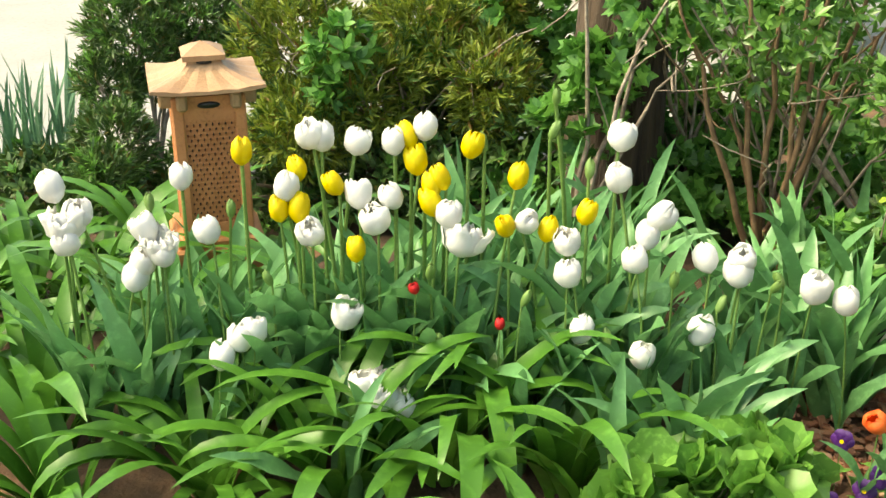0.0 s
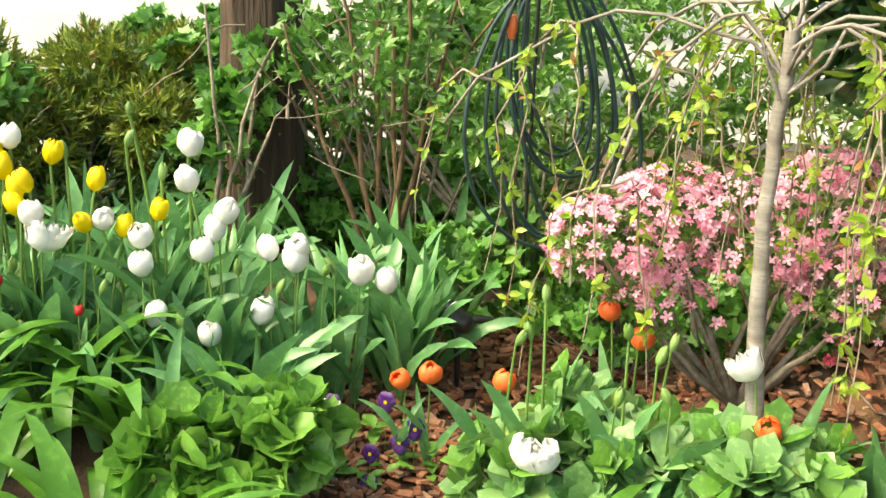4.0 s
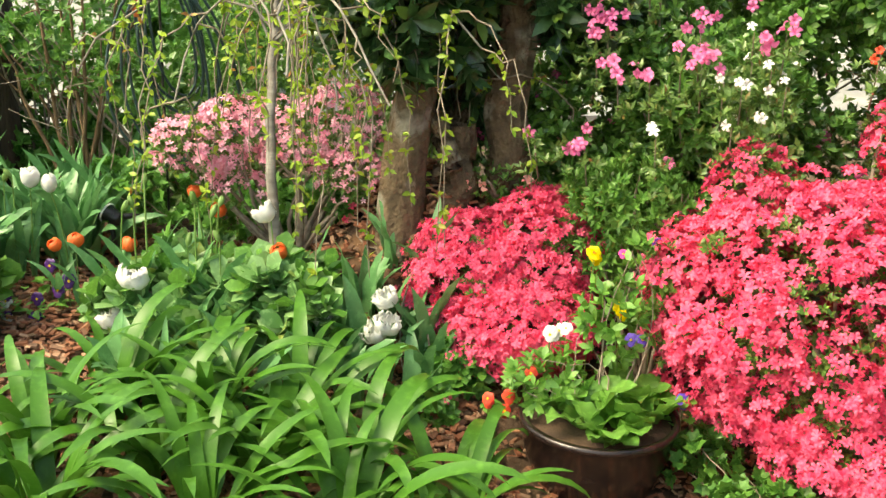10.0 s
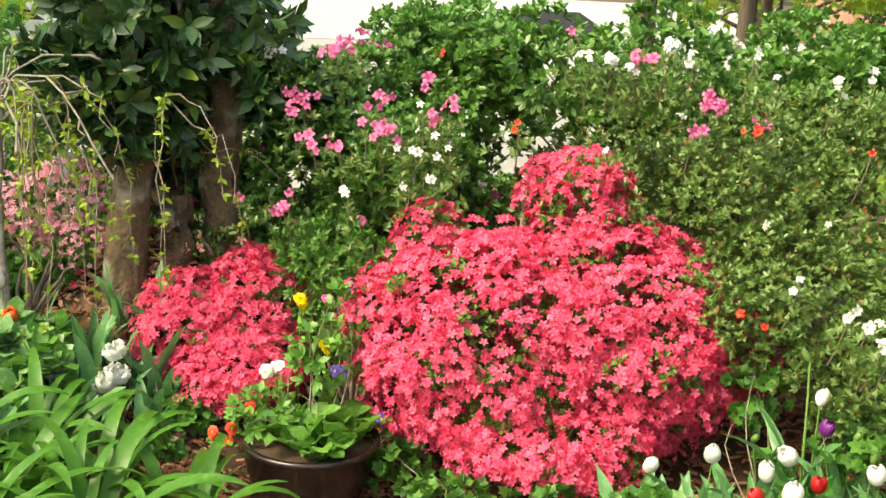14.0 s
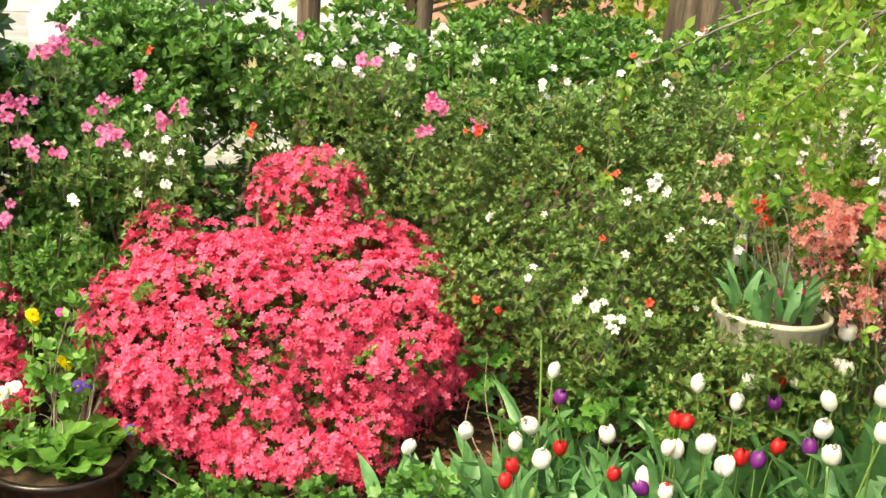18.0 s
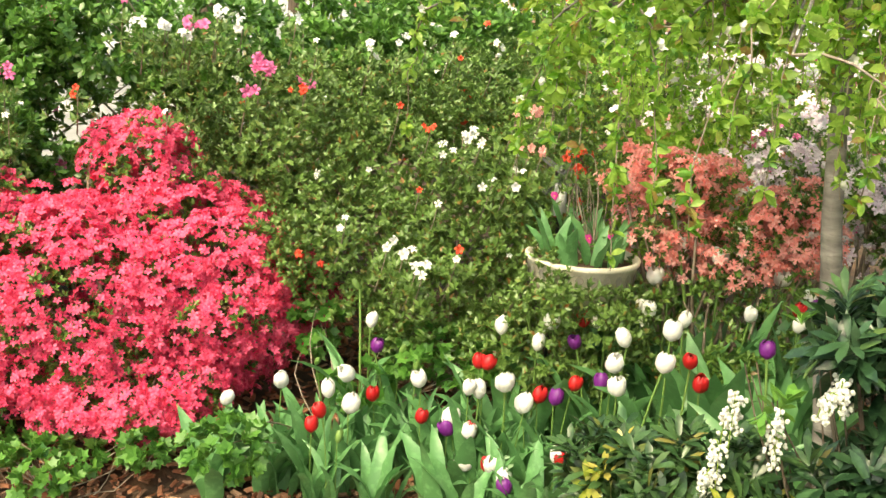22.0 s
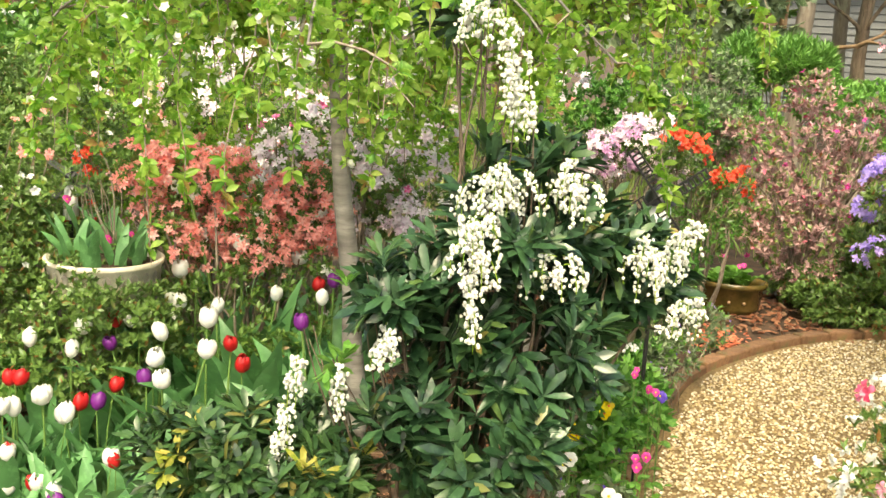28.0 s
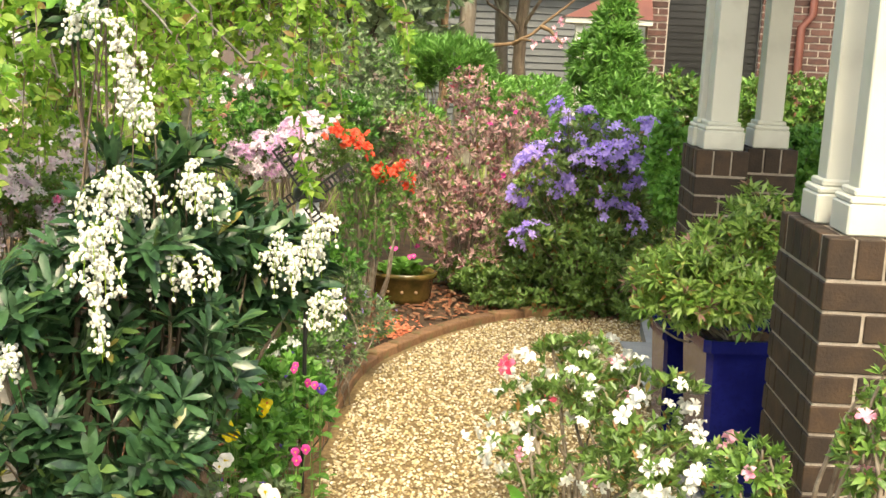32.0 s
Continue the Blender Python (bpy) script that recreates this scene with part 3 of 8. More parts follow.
def box_mesh(a, b, edge=0.004):
    """A box from corner to corner with bevelled edges, as a bmesh."""
    bm = bmesh.new()
    bmesh.ops.create_cube(bm, size=1)
    for v in bm.verts:
        v.co = [p + (q - p) * (c + 0.5) for p, q, c in zip(a, b, v.co)]
    if edge:
        bmesh.ops.bevel(bm, geom=bm.edges[:], offset=edge, segments=1, affect="EDGES")
    return bm


def thing(name, at, label, category, group="", kind=""):
    ob = new(name)
    ob.location = at
    ob.empty_display_size = 0.05
    return tagged(ob, label, category, group, kind)


def part(name, data, material, parent, label="", at=None, kind=""):
    """One mesh object under a thing or part. data: a bmesh, (verts, faces), or a ready mesh."""
    if isinstance(data, bmesh.types.BMesh):
        me = bpy.data.meshes.new(name)
        data.to_mesh(me)
        data.free()
        me.materials.append(material)
    elif isinstance(data, bpy.types.Mesh):
        me = data
    else:
        me = np_mesh(name, data[0], data[1], material)
    ob = new(name, me)
    ob.parent = parent
    if at is not None:
        ob.matrix_basis = at
    return tagged(ob, label, kind=kind)


def solid(name, data, material, label, category="", kind="structure"):
    """A piece of the setting: one top-level mesh in world place."""
    if isinstance(data, bmesh.types.BMesh):
        me = bpy.data.meshes.new(name)
        data.to_mesh(me)
        data.free()
        me.materials.append(material)
    else:
        me = np_mesh(name, data[0], data[1], material)
    return tagged(new(name, me), label, category or name.split("_")[0], kind=kind)


def gz(x, y):
    """Height of the garden soil: a dip in the middle bed, low mounds behind the lantern and under the old tree."""
    return 0.68 * np.exp(-(((x + 5.38) / 0.5) ** 2) - ((y - 1.25) / 0.55) ** 2) -0.26 * np.exp(-(((x + 3.9) / 1.5) ** 2) - ((y - 1.9) / 1.3) ** 2) + 0.14 * np.exp(-(((x + 6.2) / 0.8) ** 2) - ((y + 1.2) / 1.2) ** 2)


# ---- ground, path, driveway ----
def ground():
    axis = lambda lo, hi, n: np.r_[-400, -120, -50, np.linspace(lo, hi, n), 50, 120, 400]
    xs, ys = axis(-22, 16, 153), axis(-16, 26, 169)
    gx, gy = np.meshgrid(xs, ys)
    rough = RNG.normal(0, 0.006, gx.shape)
    near = np.exp(-((gx + 2.5) / 6) ** 2 - ((gy - 2.5) / 6) ** 2)
    v = np.stack([gx, gy, gz(gx, gy) + rough * near - 0.02], -1).reshape(-1, 3)
    n = len(xs)
    i, j = np.meshgrid(np.arange(len(ys) - 1), np.arange(n - 1), indexing="ij")
    f = np.stack([i * n + j, i * n + j + 1, (i + 1) * n + j + 1, (i + 1) * n + j], -1).reshape(-1, 4)
    return solid("ground", (v, f), M["soil"], "dark garden soil with scattered bark mulch", "ground")


ground()


def slab(name, outline, top, thick, material, label):
    """A flat slab with a given outline (x, y pairs)."""
    bm = bmesh.new()
    lo = [bm.verts.new((x, y, top - thick)) for x, y in outline]
    hi = [bm.verts.new((x, y, top)) for x, y in outline]
    bm.faces.new(hi)
    bm.faces.new(lo[::-1])
    for k in range(len(outline)):
        j = (k + 1) % len(outline)
        bm.faces.new((lo[k], lo[j], hi[j], hi[k]))
    return solid(name, bm, material, label)


slab("driveway", [(-7.5, -20), (-7.5, -1.4), (-9.2, 0.4), (-9.2, 11), (-14, 40), (-31.5, 60), (-31.5, -20)], 0.03, 0.1, M["concrete"], "pale concrete driveway beyond the garden bed")
slab("road", [(-32, -120), (-32, 150), (-180, 190), (-180, -160)], 0.02, 0.1, M["asphalt"], "pale street and forecourt beyond the driveway")

# the gravel path: a curve of edging bricks round pale pebbles
EDGE = np.array([(-0.62, 1.6), (-0.55, 2.8), (-0.487, 3.88), (-0.464, 4.325), (-0.421, 5.05), (-0.363, 5.469), (-0.163, 5.889), (0.078, 6.261), (0.242, 6.457), (0.535, 6.699), (0.95, 6.78), (1.3, 6.7)])


def edge_line(s):
    """Inner line of the edging, by metres from its near end, and its way."""
    d = np.r_[0, np.cumsum(np.linalg.norm(np.diff(EDGE, axis=0), axis=1))]
    at = lambda u: np.array((np.interp(u, d, EDGE[:, 0]), np.interp(u, d, EDGE[:, 1])))
    soft = lambda u: (at(u - 0.22) + at(u - 0.08) + at(u + 0.08) + at(u + 0.22)) / 4
    return soft(s), unit(soft(s + 0.06) - soft(s - 0.06))


def gravel():
    line = [tuple(edge_line(s)[0]) for s in np.linspace(0.3, 6.0, 60)]
    poly = line + [(2.6, 6.5), (2.6, -1.5), (-0.62, -1.5)]
    path = slab("gravel_path", poly, 0.012, 0.06, M["gravel_bed"], "path of pale golden gravel with a curved brick edge")
    rng = np.random.default_rng(3)
    n = 54000
    p = np.stack([rng.uniform(-0.6, 1.8, n), rng.uniform(2.1, 6.85, n)], -1)
    rim = np.array([edge_line(u)[0] for u in np.linspace(0.3, 6.0, 120)])
    near = np.argmin(((p[:, None, :] - rim[None]) ** 2).sum(-1), 1)
    way = np.gradient(rim, axis=0)[near]
    off = p - rim[near]
    inside = way[:, 0] * off[:, 1] - way[:, 1] * off[:, 0] < -0.002
    p = p[inside]
    n = len(p)
    tv = np.array([(1, 0, 0), (0, 1, 0), (-1, 0, 0), (0, -1, 0), (0.1, 0.1, 0.75), (0, 0, -0.6)], float)
    tf = np.array([(0, 1, 4), (1, 2, 4), (2, 3, 4), (3, 0, 4), (1, 0, 5), (2, 1, 5), (3, 2, 5), (0, 3, 5)])
    up = unit(np.c_[rng.normal(0, 0.35, (n, 2)), np.ones(n)])
    v, f = scatter(tv, tf, np.c_[p, rng.uniform(0.012, 0.022, n)], unit(np.c_[rng.normal(0, 1, (n, 2)), np.zeros(n)]), up, rng.uniform(0.0035, 0.0105, n))
    me = np_mesh("pebbles", v, f, M["gravel"], smooth=False)
    tagged(new("pebbles", me), "loose golden and cream pebbles on the path", "gravel", kind="stuff")
    edging = thing("brick_edging", (0, 0, 0), "curved row of mossy brown bricks laid flat along the gravel path", "edging", kind="structure")
    bm = box_mesh((-0.112, 0, -0.12), (0.112, 0.085, 0.0), 0.006)
    mesh = bpy.data.meshes.new("brick")
    bm.to_mesh(mesh)
    bm.free()
    mesh.materials.append(M["edge_brick"])
    for k in range(24):
        s = 0.35 + 0.235 * k
        at, way = edge_line(s)
        turn = math.atan2(way[1], way[0])
        b = new("brick", mesh)
        b.parent = edging
        b.matrix_basis = pose(at[0], at[1], 0.055 + rng.normal(0, 0.003), rng.normal(0, 1.2), rng.normal(0, 1.2), math.degrees(turn) + rng.normal(0, 1.0))
    return path


gravel()


# ---- porch: slab, brick piers with paired white posts ----
def brick_pier(at, nx, ny, top, turn, label):
    """A pier of nx by ny half bricks; courses of 86 mm under a row of bricks on edge."""
    pier = thing("brick_pier", at, label, "pier", "brick piers of the porch")
    pier.rotation_euler[2] = radians(turn)
    half = 0.12
    w, d = nx * half - 0.01, ny * half - 0.01
    part("core", box_mesh((0.006, 0.006, 0), (w - 0.006, d - 0.006, top - 0.003), 0), M["mortar"], pier, "recessed pale mortar")
    def brick(a, b):
        o = part("brick", box_mesh(a, b, 0.003), M["brick"], pier)
        return o
    z, course = top - 0.11, 0
    for axis, count, other in ((0, nx, d), (1, ny, w)):
        length = (w, d)[axis]
        k = round(length / 0.083)
        step = (length + 0.008) / k
        for e in range(k):
            lo, hi = e * step, e * step + step - 0.008
            for side in (0, 1):
                deep = min(0.055, other / 2 - 0.002)
                s0, s1 = (0, deep) if side == 0 else (other - deep, other)
                if axis == 0:
                    brick((lo, s0, z + 0.001), (hi, s1, top))
                elif 0 < e < k - 1:
                    brick((s0, lo, z + 0.001), (s1, hi, top))
    while z - 0.086 > -0.1:
        z -= 0.086
        for axis, count, other in ((0, nx, d), (1, ny, w)):
            e = 0
            first = (course + axis) % 2
            while e < count:
                size = 1 if (e == 0 and first) or e == count - 1 else 2
                lo, hi = e * half, (e + size) * half - 0.01
                for side in (0, 1):
                    s0, s1 = (0, 0.05) if side == 0 else (other - 0.05, other)
                    if axis == 0:
                        brick((lo, s0, z), (hi, s1, z + 0.076))
                    elif not ((e == 0 or e + size >= count) and size == 1 and False):
                        lo2, hi2 = max(lo, 0.051), min(hi, d - 0.051)
                        if hi2 - lo2 > 0.02:
                            brick((s0, lo2, z), (s1, hi2, z + 0.076))
                e += size
        course += 1
    return pier


def post(at, size, height, turn):
    o = thing("porch_post", at, "square white painted timber post with a moulded base", "post", "white posts of the porch")
    o.rotation_euler[2] = radians(turn)
    h = size / 2
    part("shaft", box_mesh((-h, -h, 0.12), (h, h, height), 0.004), M["white_paint"], o)
    part("plinth", box_mesh((-h - 0.03, -h - 0.03, 0), (h + 0.03, h + 0.03, 0.085), 0.005), M["white_paint"], o)
    part("moulding", box_mesh((-h - 0.027, -h - 0.027, 0.085), (h + 0.027, h + 0.027, 0.105), 0.006), M["white_paint"], o)
    part("moulding", box_mesh((-h - 0.014, -h - 0.014, 0.105), (h + 0.014, h + 0.014, 0.125), 0.005), M["white_paint"], o)
    return o


TURN = -1.5
brick_pier((1.015, 2.864, 0.1), 4, 4, 1.13, TURN, "dark brown brick pier with a cap of bricks on edge")
brick_pier((1.10, 4.86, 0.1), 2, 3, 1.165, TURN, "dark brown brick pier with pale mortar joints")
brick_pier((1.375, 5.05, 0.1), 2, 2, 1.165, TURN, "shaded dark brown brick pier beside another pier")
post((1.153, 2.985, 1.23), 0.088, 1.9, TURN)
post((1.131, 3.181, 1.23), 0.088, 1.9, TURN)
post((1.225, 4.985, 1.265), 0.12, 1.7, TURN)
post((1.18, 5.12, 1.265), 0.06, 1.7, TURN)
post((1.49, 5.17, 1.265), 0.105, 1.7, TURN)
# roof and beam stay out of view; added to shade the piers
solid("porch_roof", box_mesh((0.85, 2.4, 2.86), (6, 6.4, 2.98), 0.01), M["white_paint"], "unseen white soffit added to shade the porch", "roof")
solid("porch_beam", box_mesh((1.0, 2.5, 2.62), (1.2, 6.0, 2.86), 0.01), M["white_paint"], "unseen white beam over the posts, added for shade", "beam")
porch = slab("porch_floor", [(0.80, 2.2), (0.97, 4.3), (1.20, 6.4), (5, 6.4), (5, 2.2)], 0.1, 0.3, M["tile"], "porch slab with grey tiles and a pale edge")
for i in range(3):
    for j in range(12):
        o = part("tile", box_mesh((0, 0, 0), (0.292, 0.292, 0.012), 0.003), M["tile"], porch)
        o.matrix_basis = pose(0.99 + i * 0.3, 2.25 + j * 0.3, 0.1, 0, 0, 0)


# ---- plants: shared forms ----
def surface_points(blobs, n, rng, low=0.8, high=1.04, inside=0.84, floor=True):
    """Points and outward ways on the outside of a heap of blobs (x, y, z, radius, height)."""
    c = np.array([b[:3] for b in blobs], float)
    r = np.array([(b[3], b[3], b[4]) for b in blobs], float)
    area = r[:, 0] * (r[:, 0] + r[:, 2])
    pts, ways = [], []
    left = n
    for _ in range(6):
        m = int(left * 1.6) + 8
        k = rng.choice(len(blobs), m, p=area / area.sum())
        u = unit(rng.normal(size=(m, 3)))
        lump = 1 + 0.09 * np.sin(u[:, 0] * 7 + k * 1.7) * np.cos(u[:, 2] * 6 + k) + 0.07 * np.sin(u[:, 1] * 13 + 2 * k) * np.cos(u[:, 2] * 11 + k)
        lump += 0.16 * (rng.random(m) < 0.06) * rng.random(m)
        p = c[k] + r[k] * u * (rng.uniform(low, high, m) * lump)[:, None]
        w = unit(u / r[k])
        keep = np.ones(m, bool)
        for b in range(len(blobs)):
            keep &= ((((p - c[b]) / r[b]) ** 2).sum(1) > inside**2) | (k == b)
        if floor:
            keep &= p[:, 2] > gz(p[:, 0], p[:, 1]) + 0.01
        pts.append(p[keep])
        ways.append(w[keep])
        left -= keep.sum()
        if left <= 0:
            break
    return np.concatenate(pts)[:n], np.concatenate(ways)[:n]


def tufted(blobs, n, rng, size, per=13, low=0.84, high=1.0, inside=0.9):
    """Points and ways on small flattened sprays that stand off a heap of blobs, with gaps between them."""
    c, w = surface_points(blobs, max(3, n // per), rng, low, high, inside)
    axis = unit(w + np.array((0, 0, 0.7)) + rng.normal(0, 0.2, w.shape))
    r = size * rng.uniform(0.6, 1.35, len(c))
    k = np.repeat(np.arange(len(c)), per)
    u = unit(rng.normal(size=(len(k), 3)))
    h = (u * axis[k]).sum(1, keepdims=True)
    u = u + axis[k] * (np.abs(h) * 0.5 - h)
    p = c[k] + u * (r[k] * rng.uniform(0.35, 1.0, len(k)) ** 0.5)[:, None]
    ok = p[:, 2] > gz(p[:, 0], p[:, 1]) + 0.01
    return p[ok], unit(axis[k] * 0.8 + u * 0.7)[ok]


def whorls(points, ways, count, length, rng, splay=0.9, upward=0.35):
    """Leaves that stand round each twig tip. Returns place, along, normal, size."""
    n = len(points)
    w = unit(ways + np.array((0, 0, upward)) + rng.normal(0, 0.35, (n, 3)))
    side = unit(np.cross(w, rng.normal(size=(n, 3))))
    other = np.cross(w, side)
    place, along, normal, size = [], [], [], []
    for k in range(count):
        a = k * math.tau / count + rng.normal(0, 0.25, n)
        out = np.cos(a)[:, None] * side + np.sin(a)[:, None] * other
        s = splay * rng.uniform(0.6, 1.25, n)[:, None]
        along.append(unit(w + out * s))
        normal.append(unit(w - out * 0.6 + rng.normal(0, 0.15, (n, 3))))
        place.append(points - w * (0.12 * length * (k % 3))[..., None] if np.ndim(length) else points - w * 0.12 * length * (k % 3))
        size.append(length * rng.uniform(0.7, 1.2, n))
    return np.concatenate(place), np.concatenate(along), np.concatenate(normal), np.concatenate(size)


def stems(base, tips, radius, rng, bow=0.1):
    sets = []
    for tip in tips:
        mid = (np.array(base) * 0.45 + np.array(tip) * 0.55) + rng.normal(0, bow, 3)
        pts = wobble(bezier(base, mid, tip, 7), 0.006, rng)
        sets.append(tube(pts, np.linspace(radius, radius * 0.3, 7), 5))
    return sets


def shrub(name, label, category, blobs, twigs, leaf, seed, material, per=6, width=0.42, inner=0.5, blossoms=(), bark="twig", stem=0.012, splay=0.9, young=None, group="", base=None, small=True, upward=0.35, blunt=0.0, flat=0.25, patchy=True, tuft=0.0):
    """Empty at the base with stems, leaves and blossoms; leaves stand in whorls on the twig tips.
    blossoms: rows of (part name, material, how many, size, lowest height share, cluster)."""
    rng = np.random.default_rng(seed)
    c = np.array([b[:3] for b in blobs])
    low = min(b[2] - b[4] for b in blobs)
    if base is None:
        x, y = c[:, 0].mean(), c[:, 1].mean()
        base = (x, y, float(gz(x, y)) - 0.01)
    root = thing(name, base, label, category, group)
    shift = np.array(base)
    tips = []
    for b in blobs:
        for _ in range(max(3, int(9 / len(blobs)) + 2) if len(blobs) < 10 else 1):
            u = unit(rng.normal(size=3) + np.array((0, 0, 0.5)))
            tips.append(np.array(b[:3]) + u * np.array((b[3], b[3], b[4])) * 0.85 - shift)
    for one in stems((0, 0, 0), tips, stem, rng):
        part("stem", one, M[bark], root)
    tv, tf = small_leaf(width) if small else round_leaf(width) if width >= 0.95 else lobed_leaf(width * 1.3) if width > 0.7 else leaf_template(width, 0.1, 0.15, blunt)
    p, w = tufted(blobs, twigs, rng, tuft) if tuft else surface_points(blobs, twigs, rng)
    if twigs > 1500 and not tuft:
        hollow = np.sin(17 * p[:, 0] + 1.3) * np.sin(19 * p[:, 1] + 0.5) * np.sin(21 * p[:, 2]) + 0.6 * np.sin(37 * p[:, 0] + 29 * p[:, 2]) * np.sin(33 * p[:, 1] + 2)
        keep = hollow > -0.16 - 0.3 * rng.random(len(p))
        p, w = p[keep], w[keep]
    pi, wi = surface_points(blobs, int(twigs * inner), rng, 0.5, 0.82, 0.5)
    pl, al, no, si = whorls(np.concatenate([p, pi]) - shift, np.concatenate([w, wi]), per, leaf, rng, splay, upward)
    no = unit(no * (1 - flat) + np.array((0, 0, flat)))
    sets = [scatter(tv, tf, pl, al, no, si)]
    mats = [M[material]]
    if young:
        k = rng.choice(len(p), int(len(p) * young[1]), replace=False)
        sets.append(scatter(tv, tf, *whorls(p[k] - shift + w[k] * leaf * 0.3, w[k], max(4, per - 1), leaf * 0.9, rng, splay * 0.8, upward)))
        mats.append(M[young[0]])
    v, f, idx = joined(sets)
    part("foliage", np_mesh("foliage", v, f, mats, idx), None, root, kind="stuff")
    for row in blossoms:
        pname, mat, count, size, share, cluster = row[:6]
        if tuft and count > 200:
            q, qw = tufted(blobs, int(count * 1.3), rng, tuft, 9, 0.93, 1.04, 0.95)
            pick = rng.permutation(len(q))
            hs = (q[pick, 2] - low) / (max(b[2] + b[4] for b in blobs) - low)
            pick = pick[rng.random(len(pick)) < np.clip(0.45 + 1.6 * hs, 0, 1)]
            q, qw = q[pick], qw[pick]
        else:
            q, qw = surface_points(blobs, count * 3, rng, 0.98, 1.07, 0.95)
        top = max(b[2] + b[4] for b in blobs)
        ok = q[:, 2] > low + share * (top - low)
        q, qw = q[ok][:count], qw[ok][:count]
        if len(row) > 6:
            sector = unit(np.array(row[6], float))
            keep = (qw @ sector) > row[7]
            q, qw = q[keep], qw[keep]
        if patchy and count > 200 and not tuft:
            hs = (q[:, 2] - low) / (top - low)
            gap = np.sin(9 * q[:, 0] + 1.3) * np.sin(10 * q[:, 1] + 0.5) * np.sin(11 * q[:, 2]) + 0.5 * np.sin(23 * q[:, 0] + 19 * q[:, 2]) * np.sin(21 * q[:, 1])
            keep = (rng.random(len(q)) < np.clip(0.35 + 1.5 * hs, 0, 1)) & (gap > -0.45 - 0.5 * rng.random(len(q)) * hs)
            q, qw = q[keep], qw[keep]
        n = len(q)
        if n == 0:
            continue
        reps = rng.integers(1, cluster + 1, n)
        q, qw = np.repeat(q, reps, 0), np.repeat(qw, reps, 0)
        many = np.repeat(reps, reps) > 1
        q = q + rng.normal(0, size * 0.5, q.shape) * many[:, None]
        facing = unit(qw + rng.normal(0, 0.4, q.shape) + np.array((0, 0, 0.15)))
        bv, bf = azalea_flower() if count > 200 else ruffled_flower()
        fv, ff = scatter(bv, bf, q - shift, facing, rng.normal(size=q.shape), size * rng.uniform(0.75, 1.15, len(q)))
        part(pname, (fv, ff), M[mat], root, kind="stuff")
    return root


def ribbon(length, width, start, bend, fold, segs=8, twist=0.0, tip=3.0, wave=0.0):
    """A strap leaf that rises from the origin and arches over towards +x. start, bend in degrees from upright."""
    s = np.linspace(0, 1, segs + 1)
    ang = np.radians(start + bend * s**1.6)
    step = length / segs
    x = np.r_[0, np.cumsum(np.sin(ang[:-1]) * step)]
    z = np.r_[0, np.cumsum(np.cos(ang[:-1]) * step)]
    w = width / 2 * np.minimum(1, 0.55 + s * 2.2) * (1 - s**tip) ** 0.8
    tw = np.radians(twist) * s
    v = []
    for k in range(segs + 1):
        nx, nz = np.cos(ang[k]), -np.sin(ang[k])
        for side in (-1, 0, 1):
            lift = (fold * abs(side) * w[k]) * -1
            yy = side * w[k] * np.cos(tw[k])
            off = side * w[k] * np.sin(tw[k]) - lift + wave * side * np.sin(k * 1.9) * w[k]
            v.append((x[k] + nx * -off, yy, z[k] - nz * off * 1.0))
    f = []
    for k in range(segs):
        for c in (0, 1):
            a = k * 3 + c
            f.append((a, a + 1, a + 4, a + 3))
    return np.array(v), np.array(f)


STRAPS = []
for k in range(12):
    STRAPS.append(np_mesh("leaf", *ribbon(RNG.uniform(0.44, 0.64), RNG.uniform(0.042, 0.06), RNG.uniform(4, 30), RNG.uniform(70, 165), 0.2, 11, RNG.uniform(-30, 30), 4.0), M["strap"]))
TULIP_LEAVES = []
for k in range(9):
    TULIP_LEAVES.append(np_mesh("leaf", *ribbon(RNG.uniform(0.28, 0.42), RNG.uniform(0.04, 0.066), RNG.uniform(2, 18), RNG.uniform(15, 100), 0.35, 9, RNG.uniform(-70, 70), 2.4, 0.2), M["tulip_leaf"]))
BROAD_LEAVES = [np_mesh("leaf", *ribbon(RNG.uniform(0.24, 0.34), RNG.uniform(0.06, 0.085), RNG.uniform(6, 22), RNG.uniform(10, 85), 0.3, 8, RNG.uniform(-40, 40), 2.2, 0.2), M["tulip_leaf"]) for k in range(8)]
DAFF_LEAVES = [np_mesh("leaf", *ribbon(RNG.uniform(0.4, 0.55), 0.018, RNG.uniform(0, 14), RNG.uniform(5, 40), 0.2, 7, 10, 4.0), M["daffodil"]) for k in range(5)]


def clump(name, label, category, at, meshes, count, rng, size=(0.8, 1.15), group="", spread_=0.06):
    o = thing(name, at, label, category, group)
    for k in range(count):
        leaf = new("leaf", meshes[rng.integers(len(meshes))])
        leaf.parent = o
        a = rng.uniform(0, 360)
        d = spread_ * math.sqrt(rng.uniform(0, 1))
        s = rng.uniform(*size)
        leaf.matrix_basis = pose(d * math.cos(radians(a)), d * math.sin(radians(a)), -0.01, rng.normal(0, 6), rng.normal(0, 6), a + rng.normal(0, 25)) @ Matrix.Diagonal((s, s, s, 1))
    return o


